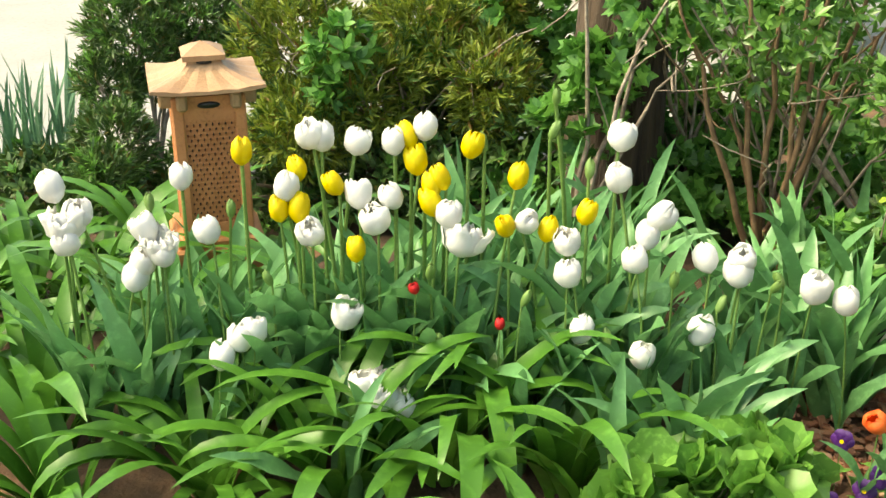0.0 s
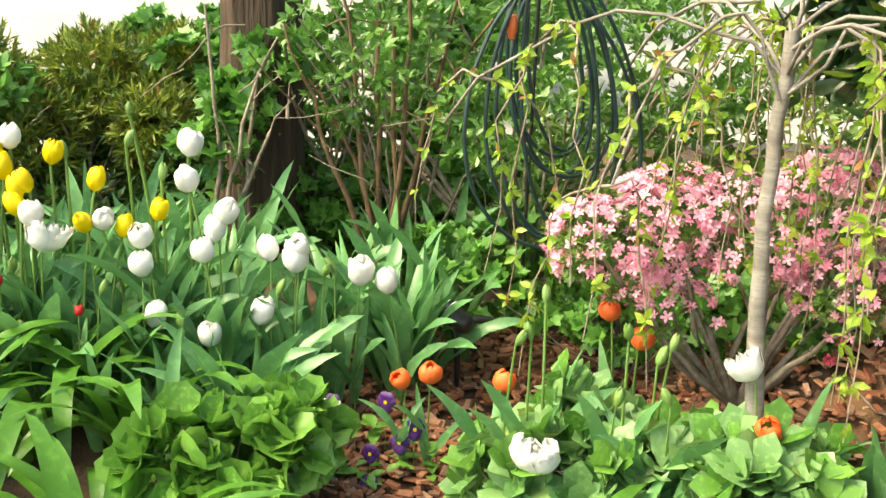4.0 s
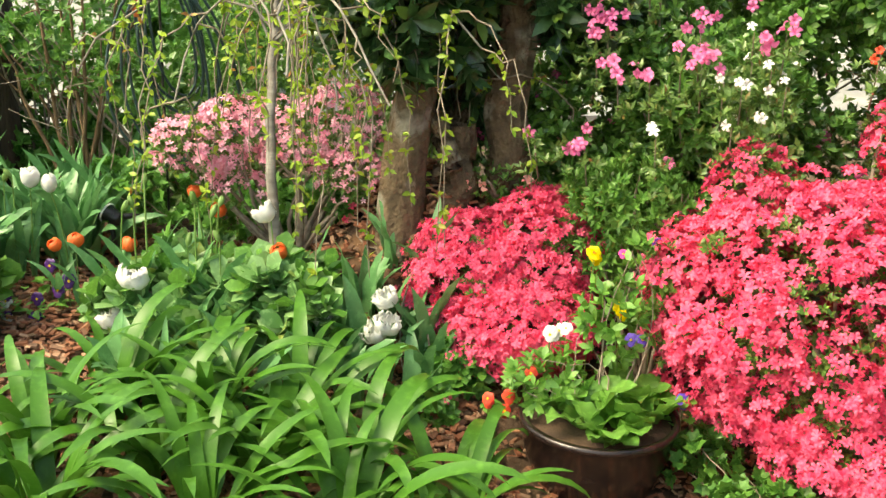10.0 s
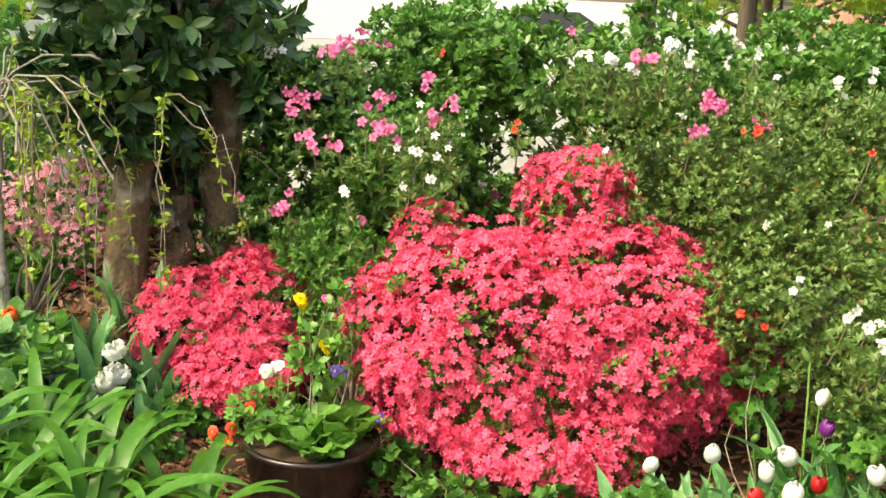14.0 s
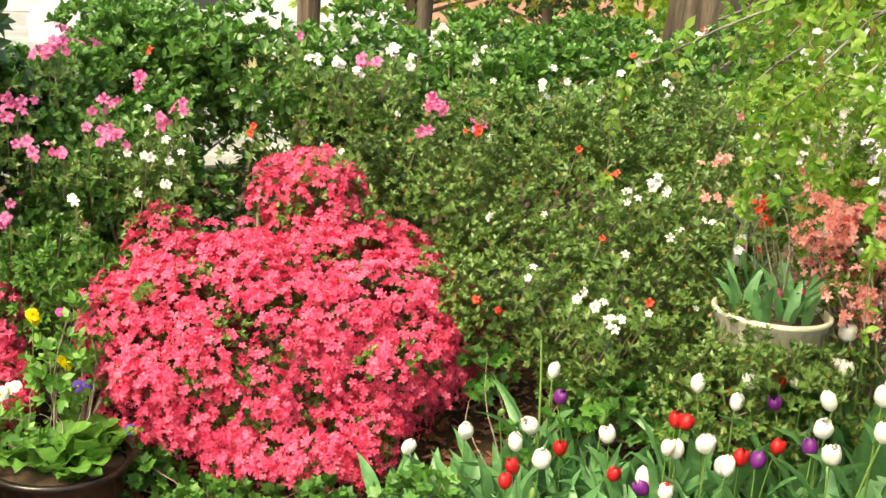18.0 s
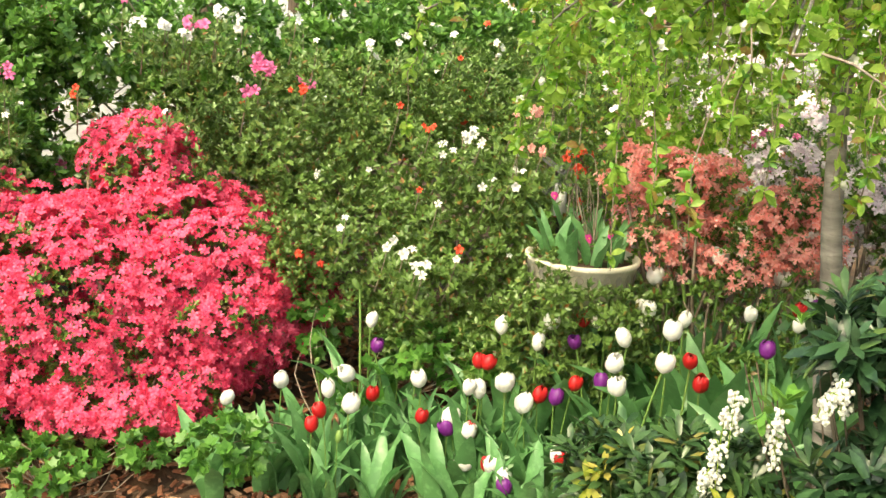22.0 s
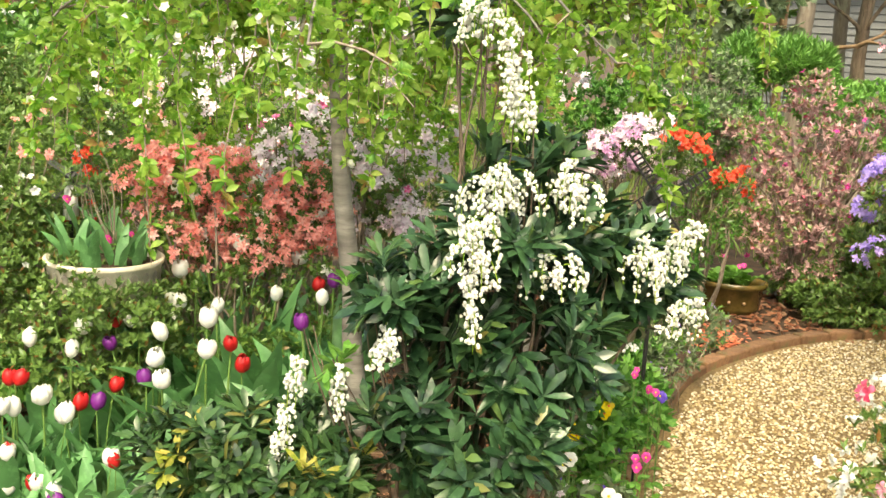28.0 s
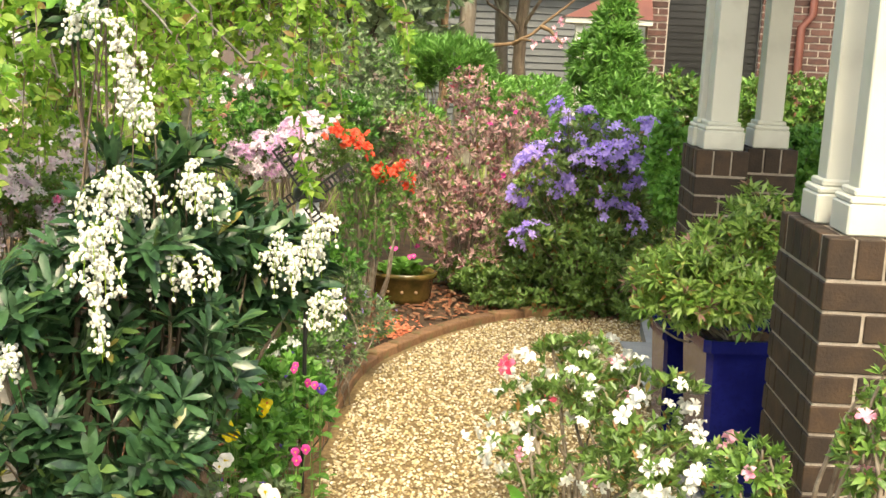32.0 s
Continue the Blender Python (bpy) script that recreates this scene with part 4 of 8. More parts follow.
# ---- tulips ----
def tulip_flower(mats, height, radius, flare=0.0, layers=2, fringe=0.0, seed=0, per=3, wide=1.0, closed=0.36):
    """Cup of overlapping petals; flare opens the rim, fringe makes it ragged."""
    rng = np.random.default_rng(seed)
    v, f = [], []
    us = [0, 0.12, 0.32, 0.55, 0.78, 0.93, 1.0]
    prof = [0.12, 0.6, 0.95, 1.0, 0.90 + 0.3 * flare, closed + 0.28 + 0.6 * flare, closed + 0.8 * flare]
    wid = [0.25, 0.75, 1.0, 1.05, 0.95, 0.68, 0.34]
    for layer in range(layers):
        for p in range(per):
            a = p * math.tau / per + layer * math.pi / per + rng.normal(0, 0.08)
            rr = radius * (1 - 0.12 * layer)
            tuck = 1 - 0.45 * layer * (1 - min(1, 2 * flare))
            hh = height * (1 - 0.03 * layer) * rng.uniform(0.94, 1.05)
            lean = rng.normal(0, 0.05) + flare * rng.uniform(-0.2, 0.25)
            b = len(v)
            for n, u in enumerate(us):
                for m in range(5):
                    s = (m - 2) / 2
                    ang = a + s * wid[n] * 1.15 * wide / max(0.6, per / 3)
                    r = rr * (prof[n] * (tuck if n >= 5 else 1) + lean * u) * (1 - 0.10 * s * s + 0.04 * math.sin(3 * ang + layer))
                    z = hh * u - 0.09 * height * s * s * u
                    if fringe and n >= 5:
                        z += fringe * height * (0.5 if m % 2 else -0.5) * rng.uniform(0.5, 1.3)
                        r += fringe * radius * rng.normal(0, 0.5)
                    v.append((r * math.cos(ang), r * math.sin(ang), z))
            for n in range(len(us) - 1):
                for m in range(4):
                    q = b + n * 5 + m
                    f.append((q, q + 1, q + 6, q + 5))
    return np_mesh("flower", np.array(v), np.array(f), mats)


W, Y, R_, O, PU, TS = M["white_petal"], M["yellow_petal"], M["red_petal"], M["orange_petal"], M["purple_petal"], M["tulip_stem"]
FLOWERS = {
    "white": [tulip_flower(W, 0.068, 0.0245, 0.0, 2, 0, s, closed=0.22) for s in range(3)] + [tulip_flower(W, 0.062, 0.030, 0.14, 2, 0.12, 5), tulip_flower(W, 0.06, 0.029, 0.28, 2, 0.10, 6)],
    "frilled": [tulip_flower(W, 0.066, 0.027, 0.03, 3, 0.05, 71, closed=0.3), tulip_flower(W, 0.064, 0.029, 0.1, 3, 0.06, 72, closed=0.36), tulip_flower(W, 0.058, 0.030, 0.3, 3, 0.08, 73), tulip_flower(W, 0.068, 0.027, 0.0, 2, 0.03, 74, closed=0.22), tulip_flower(W, 0.066, 0.028, 0.42, 3, 0.05, 75, closed=0.4)],
    "double": [tulip_flower(W, 0.052, 0.035, 0.75, 4, 0.2, s, 4, wide=0.75) for s in (11, 12, 13)],
    "yellow": [tulip_flower(Y, 0.066, 0.0245, 0.05 * k, 2, 0.09, 21 + k) for k in range(3)],
    "red": [tulip_flower(R_, 0.058, 0.024, 0.0, 2, 0, s, closed=0.4) for s in (31, 32, 33)],
    "purple": [tulip_flower(PU, 0.058, 0.025, 0.1, 2, 0, s) for s in (41, 42)],
    "orange": [tulip_flower(O, 0.055, 0.03, 0.15, 2, 0, s) for s in (51, 52)],
    "bud": [tulip_flower(TS, 0.05, 0.012, 0.0, 2, 0, s, closed=0.25) for s in (61, 62)],
}
STEMS = []
for k in range(5):
    bend = (0, 0.02, 0.05, 0.09, 0.14)[k]
    z = np.linspace(0, 1, 7)
    STEMS.append((bend, np_mesh("stem", *tube(np.c_[bend * z**2, 0 * z, z], np.linspace(0.0092, 0.0066, 7), 6), M["tulip_stem"])))
LABELS = {
    "white": "white cup-shaped tulip on a green stem with broad leaves",
    "frilled": "white fringed tulip with ruffled petals on a green stem",
    "double": "open white double tulip with ragged petals",
    "yellow": "bright yellow fringed tulip on a green stem",
    "red": "red cup-shaped tulip with broad green leaves",
    "purple": "dark purple tulip on a slender stem",
    "orange": "orange-red tulip with opening petals",
    "bud": "closed green tulip bud on a slender stem",
}


def tulip(at, kind, rng, group, size=1.0, leaves=3, tall=None):
    x, y, z = at
    s, stem_mesh = STEMS[rng.integers(5)]
    turn = rng.uniform(0, 360)
    ground_z = float(gz(x, y))
    h = max(0.16, z - ground_z - 0.03 * size)
    a = radians(turn)
    base = (x - s * h * math.cos(a), y - s * h * math.sin(a), z - 0.03 * size - h)
    o = thing("tulip", base, LABELS[kind], "tulip", group)
    o.rotation_euler[2] = a
    st = new("stem", stem_mesh)
    st.parent = o
    st.matrix_basis = Matrix.Diagonal((h, h, h, 1))
    fl = new("flower", FLOWERS[kind][rng.integers(len(FLOWERS[kind]))])
    fl.parent = o
    k = size * rng.uniform(0.92, 1.12)
    fl.matrix_basis = pose(s * h, 0, h - 0.004, rng.normal(0, 13), math.degrees(math.atan(2 * s)) + rng.normal(0, 13), rng.uniform(0, 120)) @ Matrix.Diagonal((k, k, k, 1))
    for n in range(leaves):
        lf = new("leaf", TULIP_LEAVES[rng.integers(len(TULIP_LEAVES))])
        lf.parent = o
        q = rng.uniform(0.7, 1.0) * min(1.5, max(0.7, h / 0.4))
        lf.matrix_basis = pose(0, 0, rng.uniform(0, 0.05), rng.normal(0, 5), rng.normal(0, 5), n * 360 / max(1, leaves) + rng.uniform(-40, 40)) @ Matrix.Diagonal((q, q, q, 1))
    return o


TR = np.random.default_rng(21)
LEFT, MID, RIGHT = "tulips by the lantern", "tulips under the weeping cherry", "tulips beside the gravel path"
for p in [(-5.52, -2.24, 0.73), (-5.48, -2.22, 0.65), (-5.51, -2.18, 0.68), (-5.47, -2.20, 0.62), (-5.52, -2.01, 0.64), (-5.50, -1.98, 0.59), (-5.48, -2.04, 0.56), (-5.46, -2.05, 0.53), (-5.59, -1.95, 0.75), (-5.55, -1.87, 0.63), (-5.44, -1.75, 0.41), (-5.43, -1.78, 0.40), (-5.40, -1.83, 0.36), (-5.69, -1.62, 0.83), (-5.69, -1.64, 0.84), (-5.70, -1.54, 0.82), (-5.71, -1.44, 0.82), (-5.62, -1.70, 0.72), (-5.59, -1.63, 0.63), (-5.64, -1.52, 0.70), (-5.50, -1.55, 0.44)]:
    tulip(p, "frilled", TR, LEFT, 1.2)
for p in [(-5.42, -1.48, 0.29), (-5.40, -1.38, 0.24), (-5.62, -1.47, 0.65), (-5.66, -1.43, 0.70), (-5.65, -1.30, 0.66), (-5.74, -1.37, 0.85), (-5.68, -1.12, 0.65), (-5.66, -1.00, 0.60), (-5.62, -1.00, 0.53), (-5.78, -0.89, 0.83), (-5.74, -0.88, 0.74), (-5.71, -0.80, 0.66), (-5.68, -0.81, 0.61), (-5.65, -0.83, 0.56), (-5.67, -0.65, 0.56), (-5.68, -0.57, 0.57), (-5.66, -0.58, 0.53), (-5.65, -0.40, 0.50), (-5.64, -0.32, 0.48), (-5.59, -0.68, 0.40), (-5.56, -0.81, 0.35), (-5.56, -0.97, 0.40)]:
    tulip(p, "frilled", TR, LEFT, 1.2)
for p in [(-5.49, -2.21, 0.65), (-5.51, -1.99, 0.61), (-5.62, -1.27, 0.60), (-5.42, -1.46, 0.28)]:
    tulip(p, "double", TR, LEFT, 1.4)
for p in [(-5.64, -1.81, 0.80), (-5.65, -1.67, 0.76), (-5.60, -1.67, 0.67), (-5.60, -1.71, 0.67), (-5.58, -1.52, 0.58), (-5.65, -1.57, 0.73), (-5.72, -1.40, 0.83), (-5.70, -1.38, 0.77), (-5.68, -1.34, 0.72), (-5.69, -1.31, 0.74), (-5.66, -1.33, 0.68), (-5.73, -1.26, 0.81), (-5.71, -1.14, 0.74), (-5.66, -1.15, 0.64), (-5.67, -1.06, 0.62), (-5.70, -0.97, 0.66)]:
    tulip(p, "yellow", TR, LEFT, 1.1)
for p in [(-5.56, -1.37, 0.50), (-5.54, -1.16, 0.42)]:
    tulip(p, "red", TR, LEFT, 0.6, 2)
for p in [(-5.55, -2.02, 0.70), (-5.58, -1.83, 0.68), (-5.52, -1.72, 0.53), (-5.58, -1.34, 0.54), (-5.51, -1.30, 0.39), (-5.74, -1.22, 0.82), (-5.74, -0.96, 0.76), (-5.80, -1.05, 0.93), (-5.77, -1.06, 0.85), (-5.64, -0.74, 0.52), (-5.62, -0.63, 0.47), (-5.57, -0.89, 0.38), (-5.58, -1.11, 0.48), (-5.49, -1.04, 0.28), (-5.65, -0.50, 0.52), (-5.66, -0.47, 0.53)]:
    tulip(p, "bud", TR, LEFT, 1.0)
for p in [(-5.05, 0.55, 0.52), (-5.05, -0.00, 0.28), (-5.04, 0.07, 0.27), (-5.06, -0.03, 0.11), (-5.04, 0.02, 0.08), (-4.83, 0.74, 0.18), (-4.80, 0.97, 0.26), (-4.74, 0.94, 0.18), (-4.74, 0.92, 0.15)]:
    tulip(p, "double", TR, MID, 1.35)
for p in [(-5.404, -0.266, 0.309), (-5.402, -0.203, 0.313), (-5.40, -0.01, 0.288), (-5.0, 0.587, 0.383), (-5.382, 0.269, 0.512), (-5.374, 0.346, 0.433), (-4.695, 0.957, 0.041), (-4.57, -0.412, 0.1)]:
    tulip(p, "orange", TR, MID, 1.02 if p[2] > 0.2 else 0.6, 3)
for p in [(-5.22, -0.00, 0.51), (-5.23, 0.04, 0.52), (-5.30, 0.08, 0.59), (-5.11, 0.36, 0.55), (-5.06, 0.36, 0.43), (-5.11, 0.24, 0.40), (-4.75, 0.73, 0.01), (-5.17, 0.27, 0.55), (-5.11, 0.33, 0.51)]:
    tulip(p, "bud", TR, MID, 1.0)
for p in [(-3.06, 3.00, 0.46), (-3.02, 2.88, 0.29), (-2.98, 2.73, 0.26), (-2.86, 2.72, 0.24), (-3.17, 2.66, 0.26), (-3.34, 2.52, 0.17), (-2.76, 2.99, 0.31), (-2.50, 2.96, 0.37), (-2.40, 3.03, 0.40), (-2.34, 3.07, 0.32), (-2.40, 3.20, 0.51), (-2.52, 3.14, 0.55), (-2.39, 3.27, 0.58), (-2.28, 3.44, 0.58), (-2.12, 3.35, 0.57), (-2.10, 3.24, 0.51), (-2.00, 3.13, 0.48), (-2.48, 2.95, 0.21), (-2.06, 2.92, 0.27), (-2.56, 2.93, 0.23)]:
    tulip(p, "white", TR, RIGHT, 1.06, 4)
for p in [(-2.43, 2.92, 0.12), (-2.55, 2.84, 0.03), (-2.26, 2.90, 0.11), (-1.88, 3.20, 0.58), (-1.97, 3.38, 0.63), (-2.01, 3.52, 0.64), (-2.30, 3.77, 0.69), (-2.27, 3.80, 1.00), (-2.08, 3.87, 0.80), (-1.93, 4.08, 0.73), (-1.90, 3.80, 0.64), (-1.70, 3.79, 0.65), (-2.21, 3.61, 0.61), (-2.26, 3.66, 0.62)]:
    tulip(p, "white", TR, RIGHT, 1.06, 4)
for p in [(-2.88, 2.86, 0.25), (-2.87, 2.61, 0.25), (-2.86, 2.55, 0.21), (-2.67, 2.90, 0.22), (-2.31, 3.11, 0.36), (-2.50, 3.03, 0.45), (-2.34, 3.39, 0.58), (-2.23, 3.20, 0.41), (-2.36, 2.93, 0.13), (-2.59, 2.84, 0.05), (-1.82, 3.27, 0.60), (-1.79, 3.29, 0.52), (-1.82, 4.01, 0.64)]:
    tulip(p, "red", TR, RIGHT, 1.06)
for p in [(-3.01, 2.98, 0.38), (-2.30, 3.30, 0.53), (-2.09, 3.18, 0.46), (-2.54, 2.93, 0.21), (-2.26, 3.14, 0.36), (-2.23, 2.88, 0.11), (-1.58, 3.31, 0.69), (-1.75, 4.02, 0.66)]:
    tulip(p, "purple", TR, RIGHT, 1.06)
for p in [(-3.14, 3.01, 0.59), (-2.66, 2.78, 0.03), (-3.12, 2.78, 0.34), (-2.93, 3.04, 0.38), (-2.83, 3.03, 0.34), (-2.80, 2.62, 0.17), (-2.52, 3.51, 0.64), (-2.52, 3.28, 0.60), (-2.21, 3.74, 0.67)]:
    tulip(p, "bud", TR, RIGHT, 1.05)
for p in [(-2.48, 3.00, 0.35), (-2.34, 2.93, 0.14), (-2.49, 2.96, 0.21), (-2.39, 3.03, 0.40), (-2.31, 3.04, 0.34), (-2.53, 3.04, 0.44), (-2.05, 2.93, 0.27), (-2.31, 2.86, -0.01), (-2.10, 2.86, 0.03), (-1.91, 2.82, 0.16)]:
    tulip(p, "white" if p[0] % 0.04 < 0.025 else "red", TR, RIGHT, 1.06)
for p in [(-0.589, 4.739, 0.404)]:
    tulip(p, "red", TR, RIGHT, 0.9, 0)

# leaf rosettes without flowers fill the beds between the tulips
def leafy(spots, rng, group, size, count=5, meshes=TULIP_LEAVES):
    for x, y in spots:
        clump("tulip_plant", "blue-green tulip leaves without a flower", "tulip", (x, y, float(gz(x, y))), meshes, count, rng, size, group, 0.04)


for n in range(120):
    x, y = TR.uniform(-6.4, -5.2), TR.uniform(-2.3, -0.05)
    if (x < -5.9 and y < -1.45) or (x > -5.75 and y > -0.62) or (x > -5.55 and y < -1.5):
        continue
    leafy([(x, y)], TR, LEFT, (0.95, 1.3) if x > -5.8 else (1.0, 1.4), 6)
for n in range(40):
    leafy([(TR.uniform(-5.1, -4.5), TR.uniform(-0.0, 1.15))], TR, MID, (0.8, 1.15), 4, BROAD_LEAVES)
for n in range(100):
    a, b = TR.uniform(0, 1), TR.uniform(0, 1)
    x, y = -3.35 + 1.75 * a + 0.15 * b, 2.35 + 0.75 * a + 0.75 * b
    leafy([(x, y)], TR, RIGHT, (0.85, 1.2), 4, BROAD_LEAVES)
for x, y in [(-2.958, 4.521), (-2.833, 4.788), (-2.651, 4.988), (-2.486, 5.185), (-2.234, 5.198), (-1.972, 5.006), (-2.614, 4.147), (-2.45, 4.308), (-2.278, 4.477), (-2.035, 4.505), (-2.712, 3.942), (-2.303, 3.705), (-2.709, 3.654), (-3.092, 3.921), (-1.789, 4.373), (-2.157, 3.906), (-1.968, 3.992)]:
    leafy([(x + TR.normal(0, 0.05), y + TR.normal(0, 0.05))], TR, RIGHT, (1.25, 1.75), 6, BROAD_LEAVES)
for n in range(26):
    leafy([(TR.uniform(-2.5, -1.5), TR.uniform(3.2, 4.1))], TR, RIGHT, (0.95, 1.35), 4, BROAD_LEAVES)
for k in range(16):
    leafy([(TR.uniform(-2.25, -1.6), TR.uniform(3.45, 4.1))], TR, RIGHT, (1.8, 2.3), 5, BROAD_LEAVES)

# ---- strap-leaved clumps along the front of the bed ----
SR = np.random.default_rng(5)
for x, y in [(-6.16, -2.89), (-6.44, -2.66), (-6.35, -2.31), (-6.13, -1.9), (-5.96, -1.58), (-5.28, -1.83), (-5.18, -2.16), (-5.7, -1.21), (-6.04, -2.64), (-5.46, -2.33), (-5.9, -2.1), (-5.65, -1.66), (-5.7, -2.69), (-6.21, -2.49), (-5.43, -1.29), (-5.32, -1.53), (-5.4, -0.99), (-4.21, -0.18), (-4.53, 0.01), (-4.16, 0.16), (-4.09, 0.49), (-4.02, 0.79), (-4.38, 0.62), (-3.92, 1.05), (-4.41, 0.32), (-3.87, -0.13), (-3.81, 0.3), (-3.75, 0.7), (-4.87, -0.93), (-4.64, -0.94)]:
    z = float(gz(x, y))
    clump("agapanthus", "clump of glossy green arching strap leaves", "plant", (x, y, z), STRAPS, 24, SR, (0.75, 1.1), "strap-leaved clumps", 0.07)
clump("agapanthus", "small clump of upright green strap leaves by the white azalea", "plant", (0.34, 2.68, 0.0), STRAPS, 16, SR, (0.9, 1.15), "strap-leaved clumps", 0.05)
for x, y in [(-7.288, -3.316), (-7.211, -3.156), (-7.317, -3.08)]:
    clump("daffodil_clump", "upright grey-green daffodil leaves without flowers", "plant", (x, y, float(gz(x, y))), DAFF_LEAVES, 26, SR, (0.9, 1.3), "daffodil clumps", 0.08)


# ---- terracotta lantern ----
def lantern(at, turn):
    o = thing("garden_lantern", at, "terracotta pagoda lantern with a lattice body and tan flared roof", "lantern")
    o.rotation_euler[2] = radians(turn)
    o.scale = (0.84, 0.84, 0.915)
    t, roof = M["terracotta"], M["terracotta_roof"]
    part("base", box_mesh((-0.165, -0.165, 0), (0.165, 0.165, 0.10), 0.01), t, o)
    part("base_ledge", box_mesh((-0.15, -0.15, 0.10), (0.15, 0.15, 0.125), 0.008), t, o)
    h0, h1, w = 0.125, 0.60, 0.105
    for sx in (-1, 1):
        for sy in (-1, 1):
            part("corner_post", box_mesh((sx * w - 0.02, sy * w - 0.02, h0), (sx * w + 0.02, sy * w + 0.02, h1), 0.005), t, o)
    # solid black block paints the shade behind the lattice
    part("core", box_mesh((-0.085, -0.085, h0), (0.085, 0.085, h1), 0), M["black"], o, "solid black block in place of the shade inside")
    for k in range(4):
        turn_k = pose(0, 0, 0, 0, 0, 90 * k)
        bm = bmesh.new()
        z0 = h0 + 0.05
        def bar(a, b):
            e = box_mesh(a, b, 0)
            me = bpy.data.meshes.new("tmp")
            e.to_mesh(me)
            e.free()
            bm.from_mesh(me)
            bpy.data.meshes.remove(me)
        bar((-0.088, -0.118, h0), (0.088, -0.1, z0))
        bar((-0.088, -0.118, z0 + 0.345), (0.088, -0.1, h1))
        def slanted(u0, way, reach):
            lo, hi = 0.0, 2.0
            for o, d, m in ((u0, math.cos(way), reach), (0.0, math.sin(way), 0.345)):
                ends = sorted((-o / d, (m - o) / d))
                lo, hi = max(lo, ends[0]), min(hi, ends[1])
            if hi - lo > 0.01:
                e = box_mesh((lo, -0.006, -0.0052), (hi, 0.006, 0.0052), 0)
                e.transform(pose(-0.088, -0.108, z0) @ pose(u0, 0, 0, 0, -math.degrees(way), 0))
                me = bpy.data.meshes.new("tmp")
                e.to_mesh(me)
                e.free()
                bm.from_mesh(me)
                bpy.data.meshes.remove(me)
        for c in range(-16, 25):
            slanted(c * 0.0215, radians(57), 0.176)
            slanted(c * 0.0215, radians(123), 0.176)
        part("lattice_panel", bm, t, o, "pierced terracotta lattice", turn_k)
        # no hole is cut: a black disc paints the slot's inner shade
        slot, f = lathe([(0.001, 0), (0.024, 0), (0.024, 0.004), (0.001, 0.004)], 16)
        part("slot", (slot * (1.6, 0.45, 1), f), M["black"], o, "flat black disc in place of a shaded slot", turn_k @ pose(0, -0.1175, h1 - 0.028, 90))
        for sx in (-1, 1):
            part("bracket", box_mesh((sx * 0.09 - 0.018, -0.165, h1 - 0.035), (sx * 0.09 + 0.018, -0.115, h1 + 0.02), 0.008), roof, o, "tan roof bracket", turn_k)
    # flared square roof with ribs
    prof = [(0.19, 0.0), (0.205, 0.004), (0.203, 0.016), (0.165, 0.026), (0.125, 0.042), (0.09, 0.062), (0.066, 0.086), (0.060, 0.098), (0.076, 0.102), (0.078, 0.124), (0.04, 0.148), (0.004, 0.165)]
    v, f = [], []
    per = 8
    for r, z in prof:
        for side in range(4):
            a = radians(-135 + 90 * side)
            b = radians(-45 + 90 * side)
            p0, p1 = np.array((math.cos(a), math.sin(a))) * r * 1.2, np.array((math.cos(b), math.sin(b))) * r * 1.2
            for k in range(per):
                q = p0 + (p1 - p0) * k / per
                corner = abs(k / per - 0.5) * 2
                lift = 0.014 * corner**3 * max(0, (r - 0.08) / 0.15) + (0.004 if k % 2 else 0) * (0.085 < r < 0.204 and 0.01 < z < 0.08)
                v.append((*(q * 1.1), 0.78 * z + h1 + 0.02 + lift))
    m = 4 * per
    for n in range(len(prof) - 1):
        for k in range(m):
            f.append((n * m + k, n * m + (k + 1) % m, (n + 1) * m + (k + 1) % m, (n + 1) * m + k))
    part("roof", np_mesh("roof", np.array(v), np.array(f), roof, smooth=False), None, o, "tan glazed flared roof with ribs and a cap")
    # slots round the neck are black discs, their depth of shade only coloured
    for side in range(4):
        slot, fs = lathe([(0.001, 0), (0.016, 0), (0.016, 0.004), (0.001, 0.004)], 14)
        part("neck_slot", (slot * (1.7, 0.4, 1), fs), M["black"], o, "black disc in place of a shaded slot under the cap", pose(0, 0, 0, 0, 0, 90 * side) @ pose(0, -0.061, h1 + 0.094, 80))
    part("ceiling_plate", box_mesh((-0.15, -0.15, h1 + 0.012), (0.15, 0.15, h1 + 0.022), 0.002), roof, o)
    return o


lantern((-6.194, -2.072, 0.245), 112)


# ---- trees ----
def branch_tube(pts, r0, r1, sides=6):
    return tube(pts, np.linspace(r0, r1, len(pts)), sides)


def trunk_part(pts, radii, sides, rng, material, parent, name="trunk"):
    v, f = tube(pts, radii, sides)
    c = np.repeat(np.array(pts, float), sides, 0)
    k = np.tile(np.arange(sides), len(pts))
    bulge = 1 + 0.07 * np.sin(k * 2.3 + v[:, 2] * 5) + 0.05 * np.where(k % 2, 1, -1) * (sides > 12) + rng.normal(0, 0.03, len(v))
    v = c + (v - c) * bulge[:, None]
    return part(name, (v, f), material, parent)


